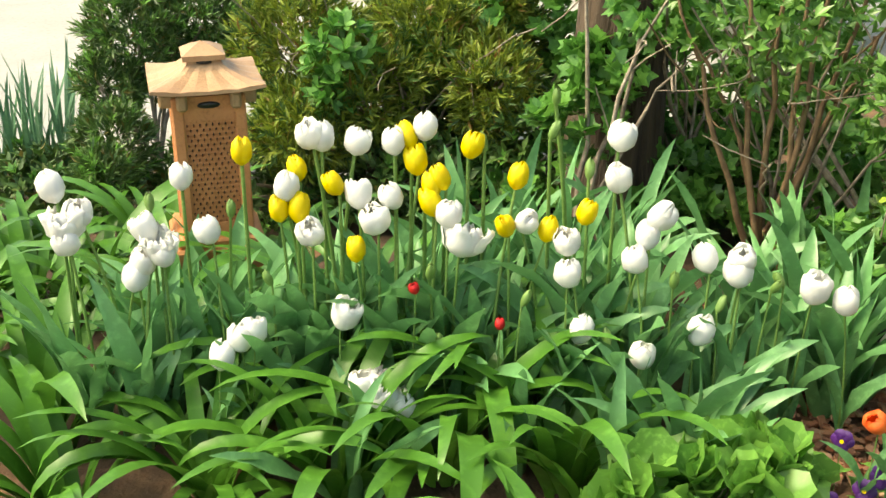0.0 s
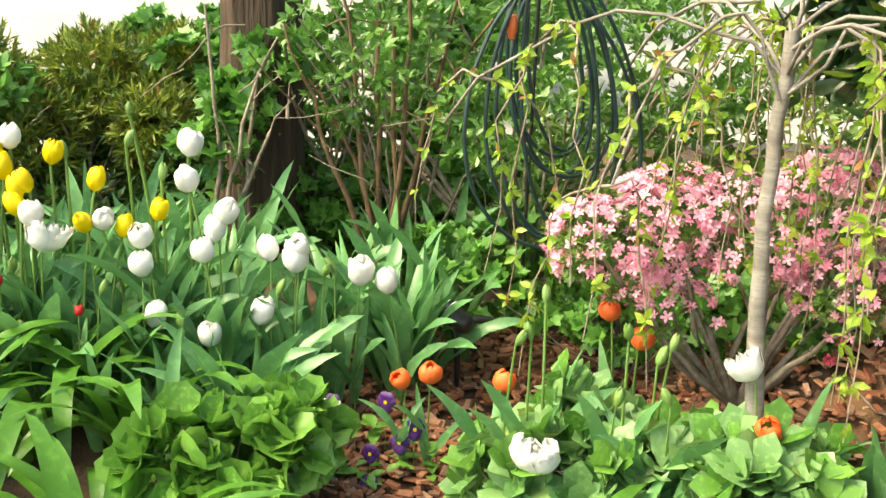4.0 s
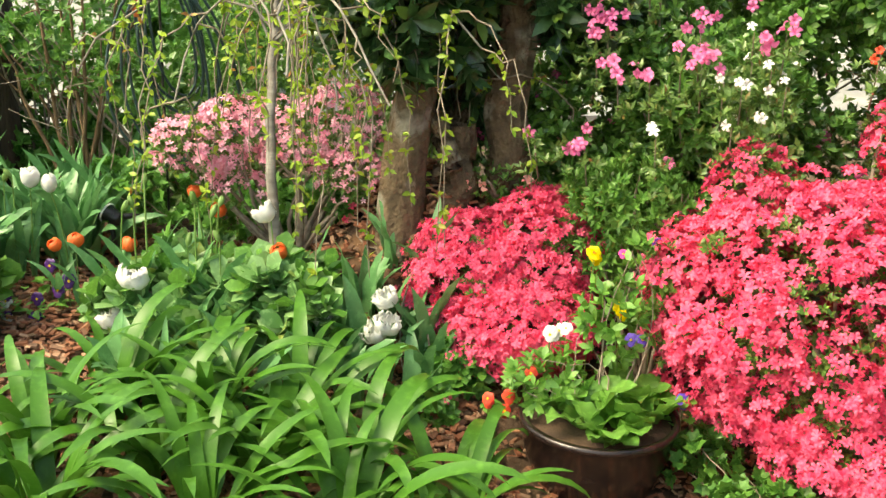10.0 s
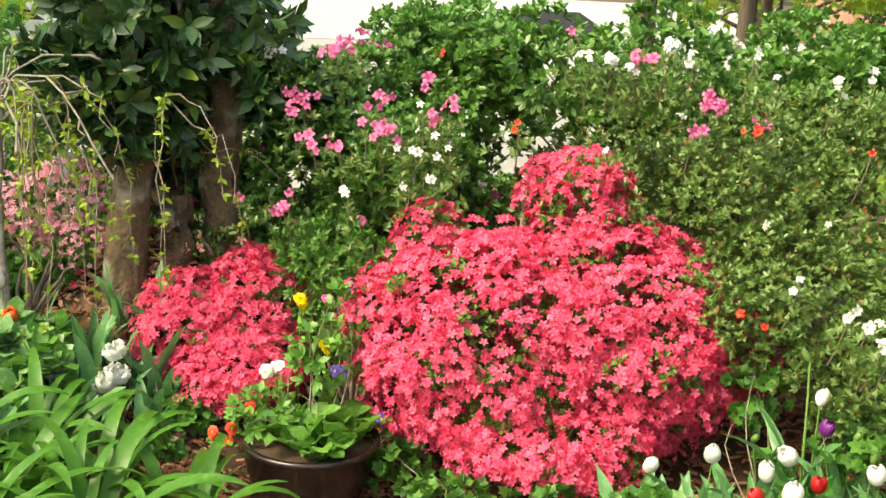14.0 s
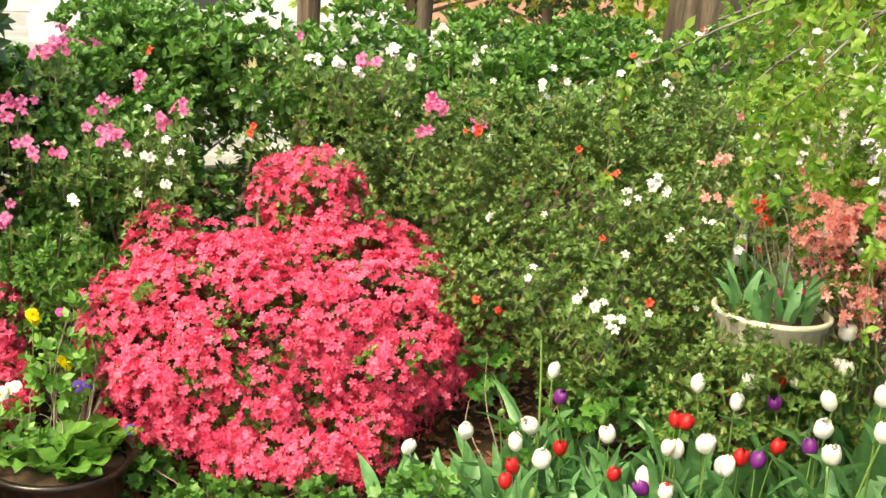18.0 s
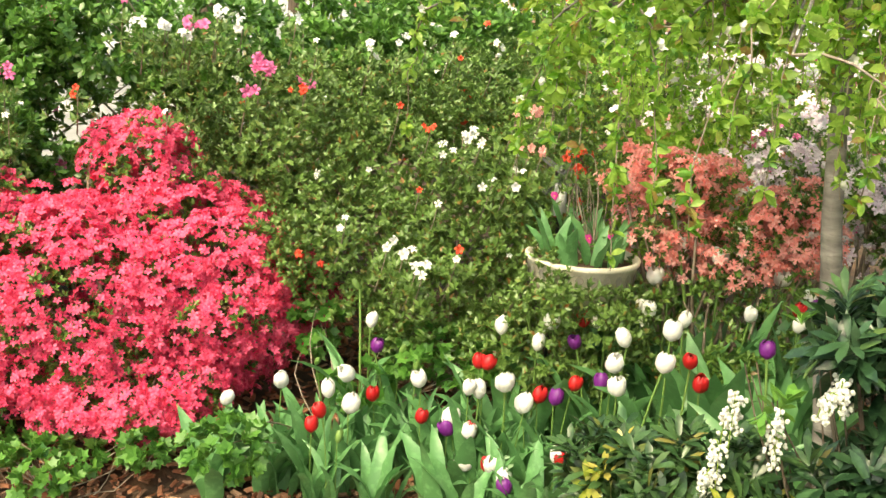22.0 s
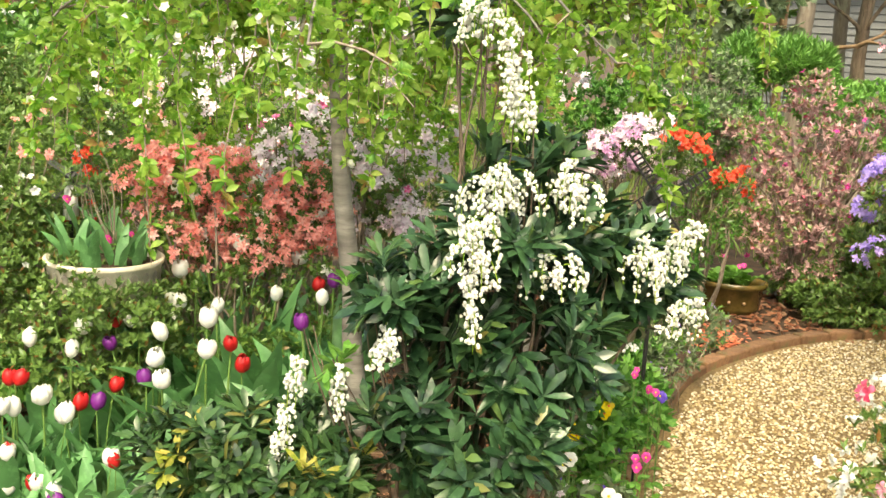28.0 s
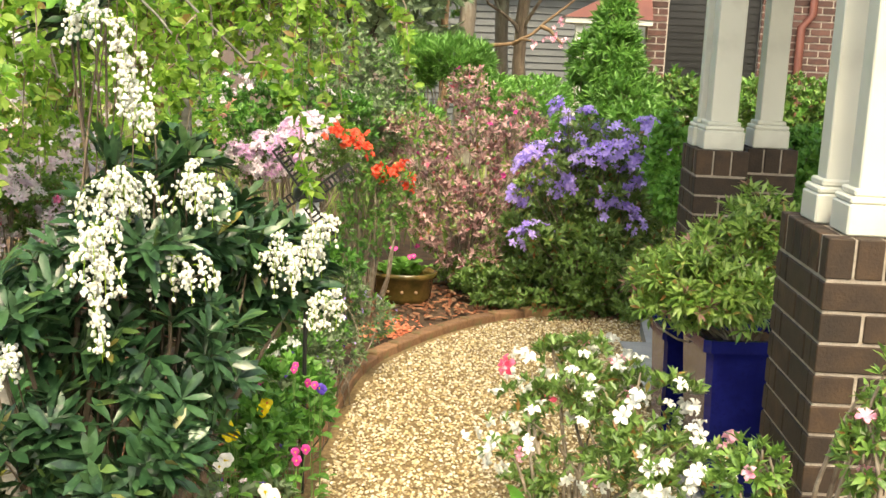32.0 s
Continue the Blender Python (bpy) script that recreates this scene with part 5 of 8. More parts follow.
def weeping_cherry(base, top, radius, arms, spread_xy, seed, label, leaf_mat, leaves, leaf_size, young=None, blossoms=0, reach=(0.4, 1.0), drop=(0.5, 1.4), toward=None, bark="cherry_bark", strands=(3, 6)):
    """Straight grey trunk; arms arch out of its top and hang down as thin strands with leaves."""
    rng = np.random.default_rng(seed)
    o = thing("weeping_cherry", base, label, "tree")
    sh = np.array(base)
    t = np.array(top) - sh
    pts = wobble([t * u + np.array((0.012 * math.sin(6 * u), 0.012 * math.cos(5 * u), 0)) for u in np.linspace(-0.03, 1, 14)], 0.004, rng)
    trunk_part(pts, np.linspace(radius * 1.15, radius * 0.8, 14), 12, rng, M[bark], o)
    arm_sets, strand_sets, lp, lw, bp = [], [], [], [], []
    for a in range(arms):
        ang = rng.uniform(0, math.tau) if toward is None else rng.normal(math.atan2(toward[1], toward[0]), 1.1)
        out = np.array((math.cos(ang), math.sin(ang), 0)) * rng.uniform(*reach)
        start = t * rng.uniform(0.86, 1.0)
        peak = start + out * 0.45 + np.array((0, 0, rng.uniform(0.12, 0.4)))
        tip = start + out + np.array((0, 0, -rng.uniform(0.0, 0.3)))
        arm = wobble(bezier(start, peak + (0, 0, 0.15), tip, 9), 0.012, rng)
        if leaves > 20:
            m = int(leaves * 0.9)
            u = rng.uniform(2, 8, m)
            lo = np.minimum(u.astype(int), 7)
            lp.append(arm[lo] + (arm[lo + 1] - arm[lo]) * (u - lo)[:, None] + rng.normal(0, 0.05, (m, 3)))
        arm_sets.append(branch_tube(arm, radius * 0.26, 0.004))
        for s in range(rng.integers(*strands)):
            k = rng.integers(3, 9)
            q = arm[k]
            length = rng.uniform(*drop)
            side = np.append(rng.normal(0, 0.16, 2), 0)
            end = q + side + np.array((0, 0, -min(length, q[2] - 0.12)))
            strand = wobble(bezier(q, q + side * 0.9 + (0, 0, 0.04), end, 9), 0.012, rng)
            strand_sets.append(branch_tube(strand, 0.0042, 0.0016, 4))
            m = max(3, int(leaves * length))
            u = rng.uniform(0.08, 1, m)
            idx = u * 8
            lo = np.minimum(idx.astype(int), 7)
            p = strand[lo] + (strand[lo + 1] - strand[lo]) * (idx - lo)[:, None]
            lp.append(p)
            if blossoms:
                kk = rng.random(m) < blossoms
                bp.append(p[kk])
    for v, f in arm_sets:
        part("branch", (v, f), M[bark], o)
    v, f, _ = joined(strand_sets)
    part("strand", (v, f), M["twig"], o, "thin hanging twigs", kind="stuff")
    p = np.concatenate(lp)
    n = len(p)
    w = unit(np.c_[rng.normal(0, 1, (n, 2)), rng.normal(-0.1, 0.35, n)])
    tv, tf = leaf_template(0.48, 0.3, 0.25)
    pl, al, no, si = whorls(p, w, 3, leaf_size, rng, 0.9, 0.0)
    sets = [scatter(tv, tf, pl, al, unit(no * 0.55 + np.array((0, 0, 0.6))), si)]
    mats = [M[leaf_mat]]
    if young:
        k = rng.choice(n, int(n * young[1]), replace=False)
        sets.append(scatter(tv, tf, *whorls(p[k], w[k], 3, leaf_size * 0.8, rng, 0.8, 0.0)))
        mats.append(M[young[0]])
    v, f, idx = joined(sets)
    part("foliage", np_mesh("foliage", v, f, mats, idx), None, o, kind="stuff")
    if blossoms and len(np.concatenate(bp)):
        q = np.concatenate(bp)
        bv, bf = star_flower(5, 0.6, 0.25)
        part("blossoms", scatter(bv, bf, q + rng.normal(0, 0.012, q.shape), rng.normal(size=q.shape), rng.normal(size=q.shape), 0.03), M["white_petal"], o, kind="stuff")
    return o


weeping_cherry((-5.0, 0.55, 0.43)[:2] + (-0.06,), (-5.218, 0.583, 1.267), 0.021, 12, 0.6, 31, "young weeping cherry with a pale ringed trunk and fresh lime leaves", "lime", 15, 0.036, reach=(0.3, 0.95), drop=(0.25, 0.85), bark="pale_bark", strands=(4, 7))
weeping_cherry((-1.413, 3.441, 0.301)[:2] + (0.0,), (-1.682, 3.756, 2.021), 0.034, 36, 0.8, 32, "weeping cherry with a grey banded trunk and hanging bright green leaves", "cherry_leaf", 52, 0.047, ("bright", 0.2), 0.06, reach=(0.4, 1.35), drop=(0.12, 0.75))
weeping_cherry((-1.012, 4.261, 0.567)[:2] + (0.0,), (-1.084, 4.568, 2.161), 0.03, 44, 0.8, 33, "weeping cherry with hanging lime green leaves and few white blossoms", "cherry_leaf", 52, 0.047, ("bronze", 0.12), 0.06, reach=(0.3, 1.2), drop=(0.1, 0.7))


def old_tree(base, stems_, seed, label, crown, twigs, leaf, mat, name="magnolia_tree"):
    rng = np.random.default_rng(seed)
    o = thing(name, base, label, "tree")
    sh = np.array(base)
    for pts, r0, r1 in stems_:
        p = np.array(pts, float) - sh
        line = wobble(bezier(p[0], p[1], p[2], 12), 0.012, rng)
        rad = np.linspace(r0, r1, 12) * (1 + 0.4 * np.exp(-np.linspace(0, 9, 12)))
        trunk_part(line, rad, 26, rng, M["magnolia_bark"], o)
    if crown:
        p, w = surface_points(crown, twigs, rng, 0.3, 1.05, 0.2)
        tv, tf = leaf_template(0.36, 0.25, 0.2)
        v, f = scatter(tv, tf, *whorls(p - sh, w, 7, leaf, rng, 1.0, -0.15))
        part("foliage", (v, f), M[mat], o, kind="stuff")
        tips = [q - sh for q in p[:: max(1, len(p) // 40)]]
        hub = np.array(stems_[0][0][2]) - sh
        for one in stems(hub, tips, 0.016, rng, 0.08):
            part("branch", one, M["bark_brown"], o)
    return o


# last crown blob: unseen foliage higher up, added to shade the trunks
old_tree((-5.26, 1.29, 0.2), [([(-5.18, 1.05, 0.1), (-5.21, 1.08, 0.75), (-5.42, 1.26, 2.1)], 0.095, 0.06), ([(-5.28, 1.47, 0.1), (-5.29, 1.50, 0.75), (-5.4, 1.58, 2.1)], 0.09, 0.075), ([(-5.24, 1.27, 0.1), (-5.26, 1.28, 0.5), (-5.27, 1.30, 0.79)], 0.075, 0.065), ([(-5.21, 1.25, 0.6), (-5.20, 1.23, 0.74), (-5.19, 1.19, 0.84)], 0.045, 0.032), ([(-5.42, 1.34, 0.2), (-5.45, 1.36, 1.0), (-5.6, 1.40, 2.0)], 0.06, 0.045)], 41,
    "old tree with several tan mossy trunks and dark glossy leaves", [(-5.21, 0.98, 1.26, 0.24, 0.20), (-5.12, 1.60, 1.42, 0.15, 0.13), (-5.2, 1.3, 1.34, 0.22, 0.13), (-5.50, 1.31, 1.55, 0.55, 0.26), (-5.40, 0.90, 1.30, 0.26, 0.24), (-5.55, 1.89, 1.22, 0.32, 0.17), (-5.72, 1.58, 1.20, 0.24, 0.13), (-5.78, 1.40, 0.84, 0.2, 0.36), (-5.13, 1.63, 1.22, 0.07, 0.12), (-5.16, 1.02, 1.08, 0.12, 0.12), (-5.19, 1.27, 1.12, 0.09, 0.16), (-5.45, 1.30, 0.95, 0.13, 0.3), (-5.35, 0.75, 2.15, 0.42, 0.2)], 980, 0.12, "magnolia")


# ---- azaleas and other shrubs ----
FACE = "azalea bushes"
shrub("azalea_bush", "rounded azalea bush covered in coral-red blossoms", "azalea", [(-4.25, 2.37, 0.32, 0.514, 0.445), (-4.04, 2.84, 0.38, 0.485, 0.429), (-4.22, 2.73, 0.84, 0.186, 0.261), (-4.47, 2.18, 0.71, 0.12, 0.15), (-3.9, 3.12, 0.43, 0.234, 0.201), (-4.43, 2.04, 0.36, 0.219, 0.242), (-3.97, 2.52, 0.06, 0.441, 0.176), (-4.25, 2.44, 0.63, 0.158, 0.135), (-4.02, 2.95, 0.64, 0.156, 0.134), (-3.83, 3.25, 0.33, 0.156, 0.134), (-4.32, 2.61, 0.95, 0.091, 0.114)], 3000, 0.03, 51, "azalea", 5, 0.42, 0.7, [("blossoms", "coral", 15000, 0.0385, 0.0, 1)], group=FACE, tuft=0.055)
shrub("azalea_bush", "low azalea mound thick with coral-red blossoms", "azalea", [(-5.07, 1.33, 0.18, 0.289, 0.289), (-5.01, 1.59, 0.3, 0.214, 0.264), (-5.13, 1.19, 0.22, 0.176, 0.201), (-4.84, 1.46, 0.12, 0.268, 0.171)], 1100, 0.028, 52, "azalea", 5, 0.42, 0.6, [("blossoms", "coral", 4800, 0.037, 0.0, 1)], group=FACE, tuft=0.05)
shrub("azalea_bush", "open azalea with clusters of pale pink blossoms on thin twigs", "azalea", [(-5.46, 0.29, 0.68, 0.168, 0.097), (-5.52, 0.45, 0.74, 0.162, 0.099), (-5.49, 0.67, 0.71, 0.162, 0.126), (-5.48, 0.86, 0.76, 0.144, 0.135), (-5.47, 1.09, 0.94, 0.088, 0.062), (-5.37, 0.89, 0.58, 0.142, 0.088), (-5.44, 0.42, 0.48, 0.144, 0.072)], 520, 0.03, 53, "azalea", 5, 0.45, 0.3, [("blossoms", "pale_pink", 1750, 0.032, 0.15, 1)], group=FACE, tuft=0.05)
shrub("azalea_hedge", "deep green azalea bank dotted with hot pink blossoms", "azalea", [(-5.5, 2.15, 1.11, 0.412, 0.357), (-5.61, 2.7, 1.21, 0.488, 0.345), (-5.41, 1.69, 0.72, 0.213, 0.24), (-5.21, 1.97, 0.56, 0.343, 0.238), (-5.34, 2.52, 0.77, 0.415, 0.332)], 2300, 0.046, 54, "rhodo", 6, 0.46, 1.0, [("blossoms", "hot_pink", 26, 0.06, 0.25, 3)], group=FACE, tuft=0.09, young=("fern", 0.3), small=False, blunt=0.7)
shrub("azalea_hedge", "azalea bush with green leaves and white buds", "azalea", [(-5.1, 2.22, 0.87, 0.311, 0.207), (-5.01, 2.37, 0.96, 0.205, 0.18)], 500, 0.055, 55, "rhodo", 6, 0.3, 0.4, [("blossoms", "white_petal", 22, 0.035, 0.3, 1)], group=FACE)
shrub("azalea_hedge", "tall azalea bank with white blossoms along its top", "azalea", [(-5.27, 3.09, 1.33, 0.488, 0.316), (-4.98, 3.59, 1.36, 0.439, 0.322), (-4.69, 4.22, 1.26, 0.424, 0.242), (-4.31, 4.63, 1.18, 0.484, 0.272), (-5.87, 2.9, 1.44, 0.454, 0.212), (-4.98, 4.58, 1.46, 0.485, 0.194), (-4.63, 5.16, 1.49, 0.492, 0.197), (-4.21, 5.79, 1.43, 0.433, 0.267)], 2500, 0.055, 56, "rhodo", 6, 0.42, 1.0, [("blossoms", "white_petal", 24, 0.042, 0.6, 3), ("blossoms", "scarlet", 6, 0.04, 0.3, 1)], group=FACE, tuft=0.11, young=("fern", 0.3), small=False, blunt=0.7)
shrub("azalea_hedge", "wide bank of fine dull green azalea leaves", "azalea", [(-4.15, 3.38, 0.87, 0.497, 0.314), (-3.68, 3.72, 0.92, 0.487, 0.359), (-3.41, 4.12, 0.94, 0.34, 0.288), (-3.52, 3.4, 0.61, 0.463, 0.292), (-3.17, 3.61, 0.66, 0.429, 0.286), (-3.19, 3.44, 0.43, 0.354, 0.165), (-4.67, 3.39, 1.08, 0.36, 0.249), (-4.26, 3.93, 1.09, 0.564, 0.254), (-3.29, 4.4, 1.01, 0.32, 0.347), (-3.01, 3.94, 0.75, 0.268, 0.219), (-2.76, 3.49, 0.59, 0.176, 0.132), (-3.84, 4.66, 1.2, 0.409, 0.234), (-2.46, 3.47, 0.54, 0.189, 0.084), (-2.6, 3.44, 0.64, 0.128, 0.096), (-2.62, 3.5, 0.53, 0.176, 0.11), (-2.4, 3.63, 0.55, 0.153, 0.092), (-2.53, 3.33, 0.44, 0.234, 0.202), (-2.31, 3.49, 0.48, 0.189, 0.179), (-2.35, 3.27, 0.70, 0.08, 0.07)], 10700, 0.031, 57, "hedge", 6, 0.45, 0.6, [("blossoms", "white_petal", 16, 0.03, 0.12, 2), ("blossoms", "scarlet", 14, 0.034, 0.2, 2)], group=FACE, tuft=0.11)
shrub("azalea_bush", "azalea covered in salmon pink blossoms", "azalea", [(-2.47, 3.78, 1.08, 0.082, 0.071), (-2.44, 3.89, 0.98, 0.085, 0.062), (-2.28, 3.83, 1.08, 0.093, 0.068), (-2.29, 3.86, 0.91, 0.1, 0.074), (-2.27, 4.06, 0.94, 0.079, 0.079), (-2.32, 3.79, 0.8, 0.085, 0.086), (-2.25, 3.94, 0.77, 0.09, 0.08), (-2.09, 3.91, 0.85, 0.09, 0.078), (-1.98, 4.06, 0.94, 0.061, 0.086), (-1.9, 4.15, 0.98, 0.089, 0.086), (-1.93, 4.17, 0.83, 0.097, 0.072), (-2.05, 4.13, 0.79, 0.078, 0.088), (-1.87, 4.25, 0.84, 0.064, 0.064), (-2.03, 3.96, 0.75, 0.099, 0.073), (-2.45, 3.87, 0.84, 0.072, 0.075), (-2.19, 3.99, 1.06, 0.074, 0.078)], 620, 0.032, 58, "azalea", 5, 0.42, 0.4, [("blossoms", "salmon", 2000, 0.042, 0.0, 1), ("blossoms", "white_petal", 26, 0.06, 0.2, 1)], group=FACE, tuft=0.07)
shrub("azalea_bush", "green azalea leaves under the salmon blossoms", "azalea", [(-2.25, 3.95, 0.62, 0.24, 0.18), (-1.98, 4.12, 0.62, 0.2, 0.2), (-2.2, 4.1, 0.85, 0.2, 0.18), (-2.1, 3.9, 0.45, 0.3, 0.2)], 700, 0.034, 158, "azalea", 5, 0.42, 0.4, [("blossoms", "white_petal", 14, 0.055, 0.3, 1)], group=FACE, tuft=0.07)
shrub("azalea_bush", "azalea with pale lilac-white blossoms behind the cherry", "azalea", [(-2.52, 5.48, 1.16, 0.316, 0.345), (-2.93, 5.44, 1.26, 0.327, 0.238), (-2.23, 5.68, 1.01, 0.258, 0.316), (-2.32, 5.17, 0.89, 0.258, 0.258), (-1.9, 5.33, 1.09, 0.258, 0.287), (-1.82, 4.97, 0.77, 0.272, 0.272), (-2.32, 4.89, 1.09, 0.217, 0.163)], 1200, 0.034, 59, "azalea", 5, 0.42, 0.4, [("blossoms", "lilac_white", 1000, 0.055, 0.0, 1), ("blossoms", "hot_pink", 30, 0.045, 0.2, 2)], group=FACE, tuft=0.08)
shrub("azalea_bush", "azalea with pale pinkish white blossoms beside the cherry trunk", "azalea", [(-2.05, 4.9, 0.95, 0.17, 0.15), (-1.85, 4.95, 0.82, 0.15, 0.14), (-2.3, 4.74, 1.05, 0.12, 0.11)], 330, 0.034, 160, "azalea", 5, 0.42, 0.4, [("blossoms", "lilac_white", 420, 0.045, 0.0, 1)], group=FACE, tuft=0.07)
shrub("azalea_bush", "azalea thick with pale lilac blossoms", "azalea", [(-0.83, 6.55, 1.05, 0.17, 0.15), (-1.02, 6.52, 0.98, 0.15, 0.13), (-0.68, 6.53, 0.93, 0.12, 0.11), (-1.16, 6.5, 0.96, 0.12, 0.12)], 420, 0.03, 60, "azalea", 5, 0.42, 0.4, [("blossoms", "lilac_white", 760, 0.048, 0.0, 1), ("blossoms", "lilac_petal", 300, 0.045, 0.0, 1)], group=FACE, tuft=0.05)
shrub("azalea_bush", "leggy azalea with scarlet flower clusters", "azalea", [(-0.61, 6.4, 1.09, 0.125, 0.092), (-0.28, 6.16, 0.9, 0.095, 0.07), (-0.41, 6.23, 0.72, 0.194, 0.258), (-0.4, 6.27, 0.94, 0.097, 0.065)], 260, 0.04, 61, "rhodo", 5, 0.36, 0.3, [("blossoms", "scarlet", 6, 0.05, 0.5, 1)], group=FACE)
shrub("pink_variegated_shrub", "airy shrub with pale pink-edged bronze leaves", "shrub", [(0.16, 7.66, 0.92, 0.394, 0.394), (-0.04, 7.48, 0.62, 0.349, 0.349), (0.29, 7.32, 0.39, 0.343, 0.305), (0.18, 7.99, 1.3, 0.162, 0.244), (-0.29, 7.8, 0.93, 0.24, 0.24), (0.47, 7.81, 1.0, 0.2, 0.28)], 1300, 0.05, 62, "pink_leaf", 5, 0.42, 0.25, tuft=0.1, young=("azalea_dull", 0.6), blossoms=[("blossoms", "magenta", 24, 0.04, 0.1, 1)])
shrub("rhododendron", "open rhododendron with lavender-blue flower heads", "rhododendron", [(0.9, 7.0, 1.15, 0.197, 0.136), (1.1, 6.93, 1.12, 0.213, 0.142), (0.64, 6.84, 0.96, 0.175, 0.113), (0.52, 6.74, 0.81, 0.112, 0.076), (1.27, 6.83, 0.89, 0.147, 0.133), (0.74, 7.02, 1.25, 0.065, 0.057), (0.95, 6.83, 0.89, 0.193, 0.141), (0.57, 6.62, 0.51, 0.11, 0.083), (1.09, 6.71, 0.65, 0.084, 0.056)], 220, 0.062, 63, "azalea_dull", 6, 0.34, 0.3, [("blossoms", "lavender", 560, 0.068, 0.0, 1)], base=(1.0, 7.05, 0.0), tuft=0.075, bark="bark_brown", stem=0.007)
shrub("rhododendron", "dark green rhododendron leaves under the lavender flowers", "rhododendron", [(0.93, 7.08, 0.56, 0.405, 0.258), (0.6, 7.02, 0.53, 0.218, 0.218), (1.26, 7.03, 0.59, 0.183, 0.218), (1.0, 7.22, 0.93, 0.297, 0.222)], 1300, 0.062, 163, "azalea_dull", 6, 0.34, 0.3, tuft=0.11)
shrub("low_shrub", "dark green low shrubs at the foot of the border", "shrub", [(0.68, 7.21, 0.16, 0.568, 0.208), (0.15, 7.56, 0.01, 0.239, 0.159), (1.09, 6.98, 0.29, 0.329, 0.219), (0.9, 6.77, 0.39, 0.275, 0.25), (1.23, 6.7, 0.2, 0.25, 0.25), (0.69, 6.81, 0.2, 0.25, 0.225)], 3000, 0.048, 64, "hedge", 5, 0.38, 0.5, tuft=0.09)
shrub("azalea_bush", "sprawling azalea with large white ruffled blossoms over the gravel", "azalea", [(0.4, 3.33, 0.48, 0.233, 0.144), (0.63, 3.34, 0.55, 0.197, 0.162), (0.7, 3.12, 0.47, 0.22, 0.135), (0.46, 3.65, 0.59, 0.195, 0.097), (0.23, 3.33, 0.49, 0.126, 0.108)], 560, 0.042, 65, "hedge", 6, 0.34, 0.25, [("blossoms", "white_petal", 80, 0.05, 0.2, 2), ("blossoms", "pale_pink", 9, 0.05, 0.2, 1), ("blossoms", "coral", 2, 0.07, 0.2, 1)], group=FACE, tuft=0.075)
shrub("azalea_bush", "green azalea twigs with pink blossoms beside the brick pier", "azalea", [(0.79, 2.6, 0.68, 0.085, 0.071), (1.03, 2.47, 0.79, 0.067, 0.093), (1.05, 2.5, 0.95, 0.04, 0.067)], 130, 0.042, 66, "azalea", 6, 0.34, 0.2, [("blossoms", "pale_pink", 6, 0.05, 0.2, 1)], group=FACE)
# pieris with hanging white bells
PIERIS = [(-0.75, 2.65, 1.21, 0.155, 0.127), (-0.88, 2.58, 1.04, 0.155, 0.141), (-0.64, 2.9, 1.14, 0.15, 0.13), (-0.7, 2.71, 0.89, 0.219, 0.175), (-0.49, 3.06, 1.02, 0.151, 0.143), (-0.78, 2.54, 0.71, 0.212, 0.169), (-0.98, 2.44, 1.03, 0.082, 0.082), (-0.66, 2.83, 1.37, 0.06, 0.05), (-0.83, 2.62, 1.36, 0.06, 0.04), (-0.96, 2.38, 0.68, 0.095, 0.109)]
pieris = shrub("pieris", "tall pieris bush with dark glossy whorled leaves and hanging white bells", "shrub", PIERIS, 400, 0.088, 67, "pieris", 10, 0.24, 0.1, splay=1.5, flat=0.1, blunt=0.7, upward=0.9, young=("pieris_low", 0.12), bark="bark_brown", stem=0.015, small=False, base=(-0.905, 2.663, 0.468)[:2] + (0.0,))
shrub("pieris", "low pieris with whorled green leaves and coppery young tips", "shrub", [(-1.33, 2.37, 0.62, 0.169, 0.106), (-1.18, 2.41, 0.66, 0.099, 0.099), (-1.1, 2.31, 0.59, 0.136, 0.095), (-1.51, 2.36, 0.59, 0.101, 0.101)], 250, 0.068, 68, "pieris_low", 8, 0.26, 0.3, splay=1.5, upward=0.9, blunt=0.8, young=("pieris_young", 0.05), bark="bark_brown", small=False)
shrub("pieris", "pieris branch with whorled leaves above the hanging bells", "shrub", [(-0.69, 2.75, 1.39, 0.075, 0.04), (-0.96, 2.86, 1.73, 0.101, 0.057), (-0.56, 2.97, 1.15, 0.11, 0.06), (-1.0, 2.52, 1.04, 0.08, 0.08)], 60, 0.085, 69, "pieris", 9, 0.24, 0.2, splay=1.4, upward=0.9, small=False, blunt=0.8, stem=0.009, bark="bark_brown", base=(-0.795, 2.65, 0.509)[:2] + (0.0,))

shrub("pieris", "light green young shoots of the pieris beside its white bells", "shrub", [(-1.13, 2.29, 0.97, 0.045, 0.034), (-1.03, 2.25, 0.92, 0.038, 0.028), (-0.85, 2.62, 1.79, 0.081, 0.047), (-0.75, 2.66, 1.68, 0.035, 0.035), (-1.04, 2.41, 1.08, 0.054, 0.035)], 11, 0.056, 70, "bright", 9, 0.3, 0.0, splay=1.4, small=False, blunt=0.6, stem=0.005, bark="bark_brown", base=(-0.9, 2.645, 0.477)[:2] + (0.0,))


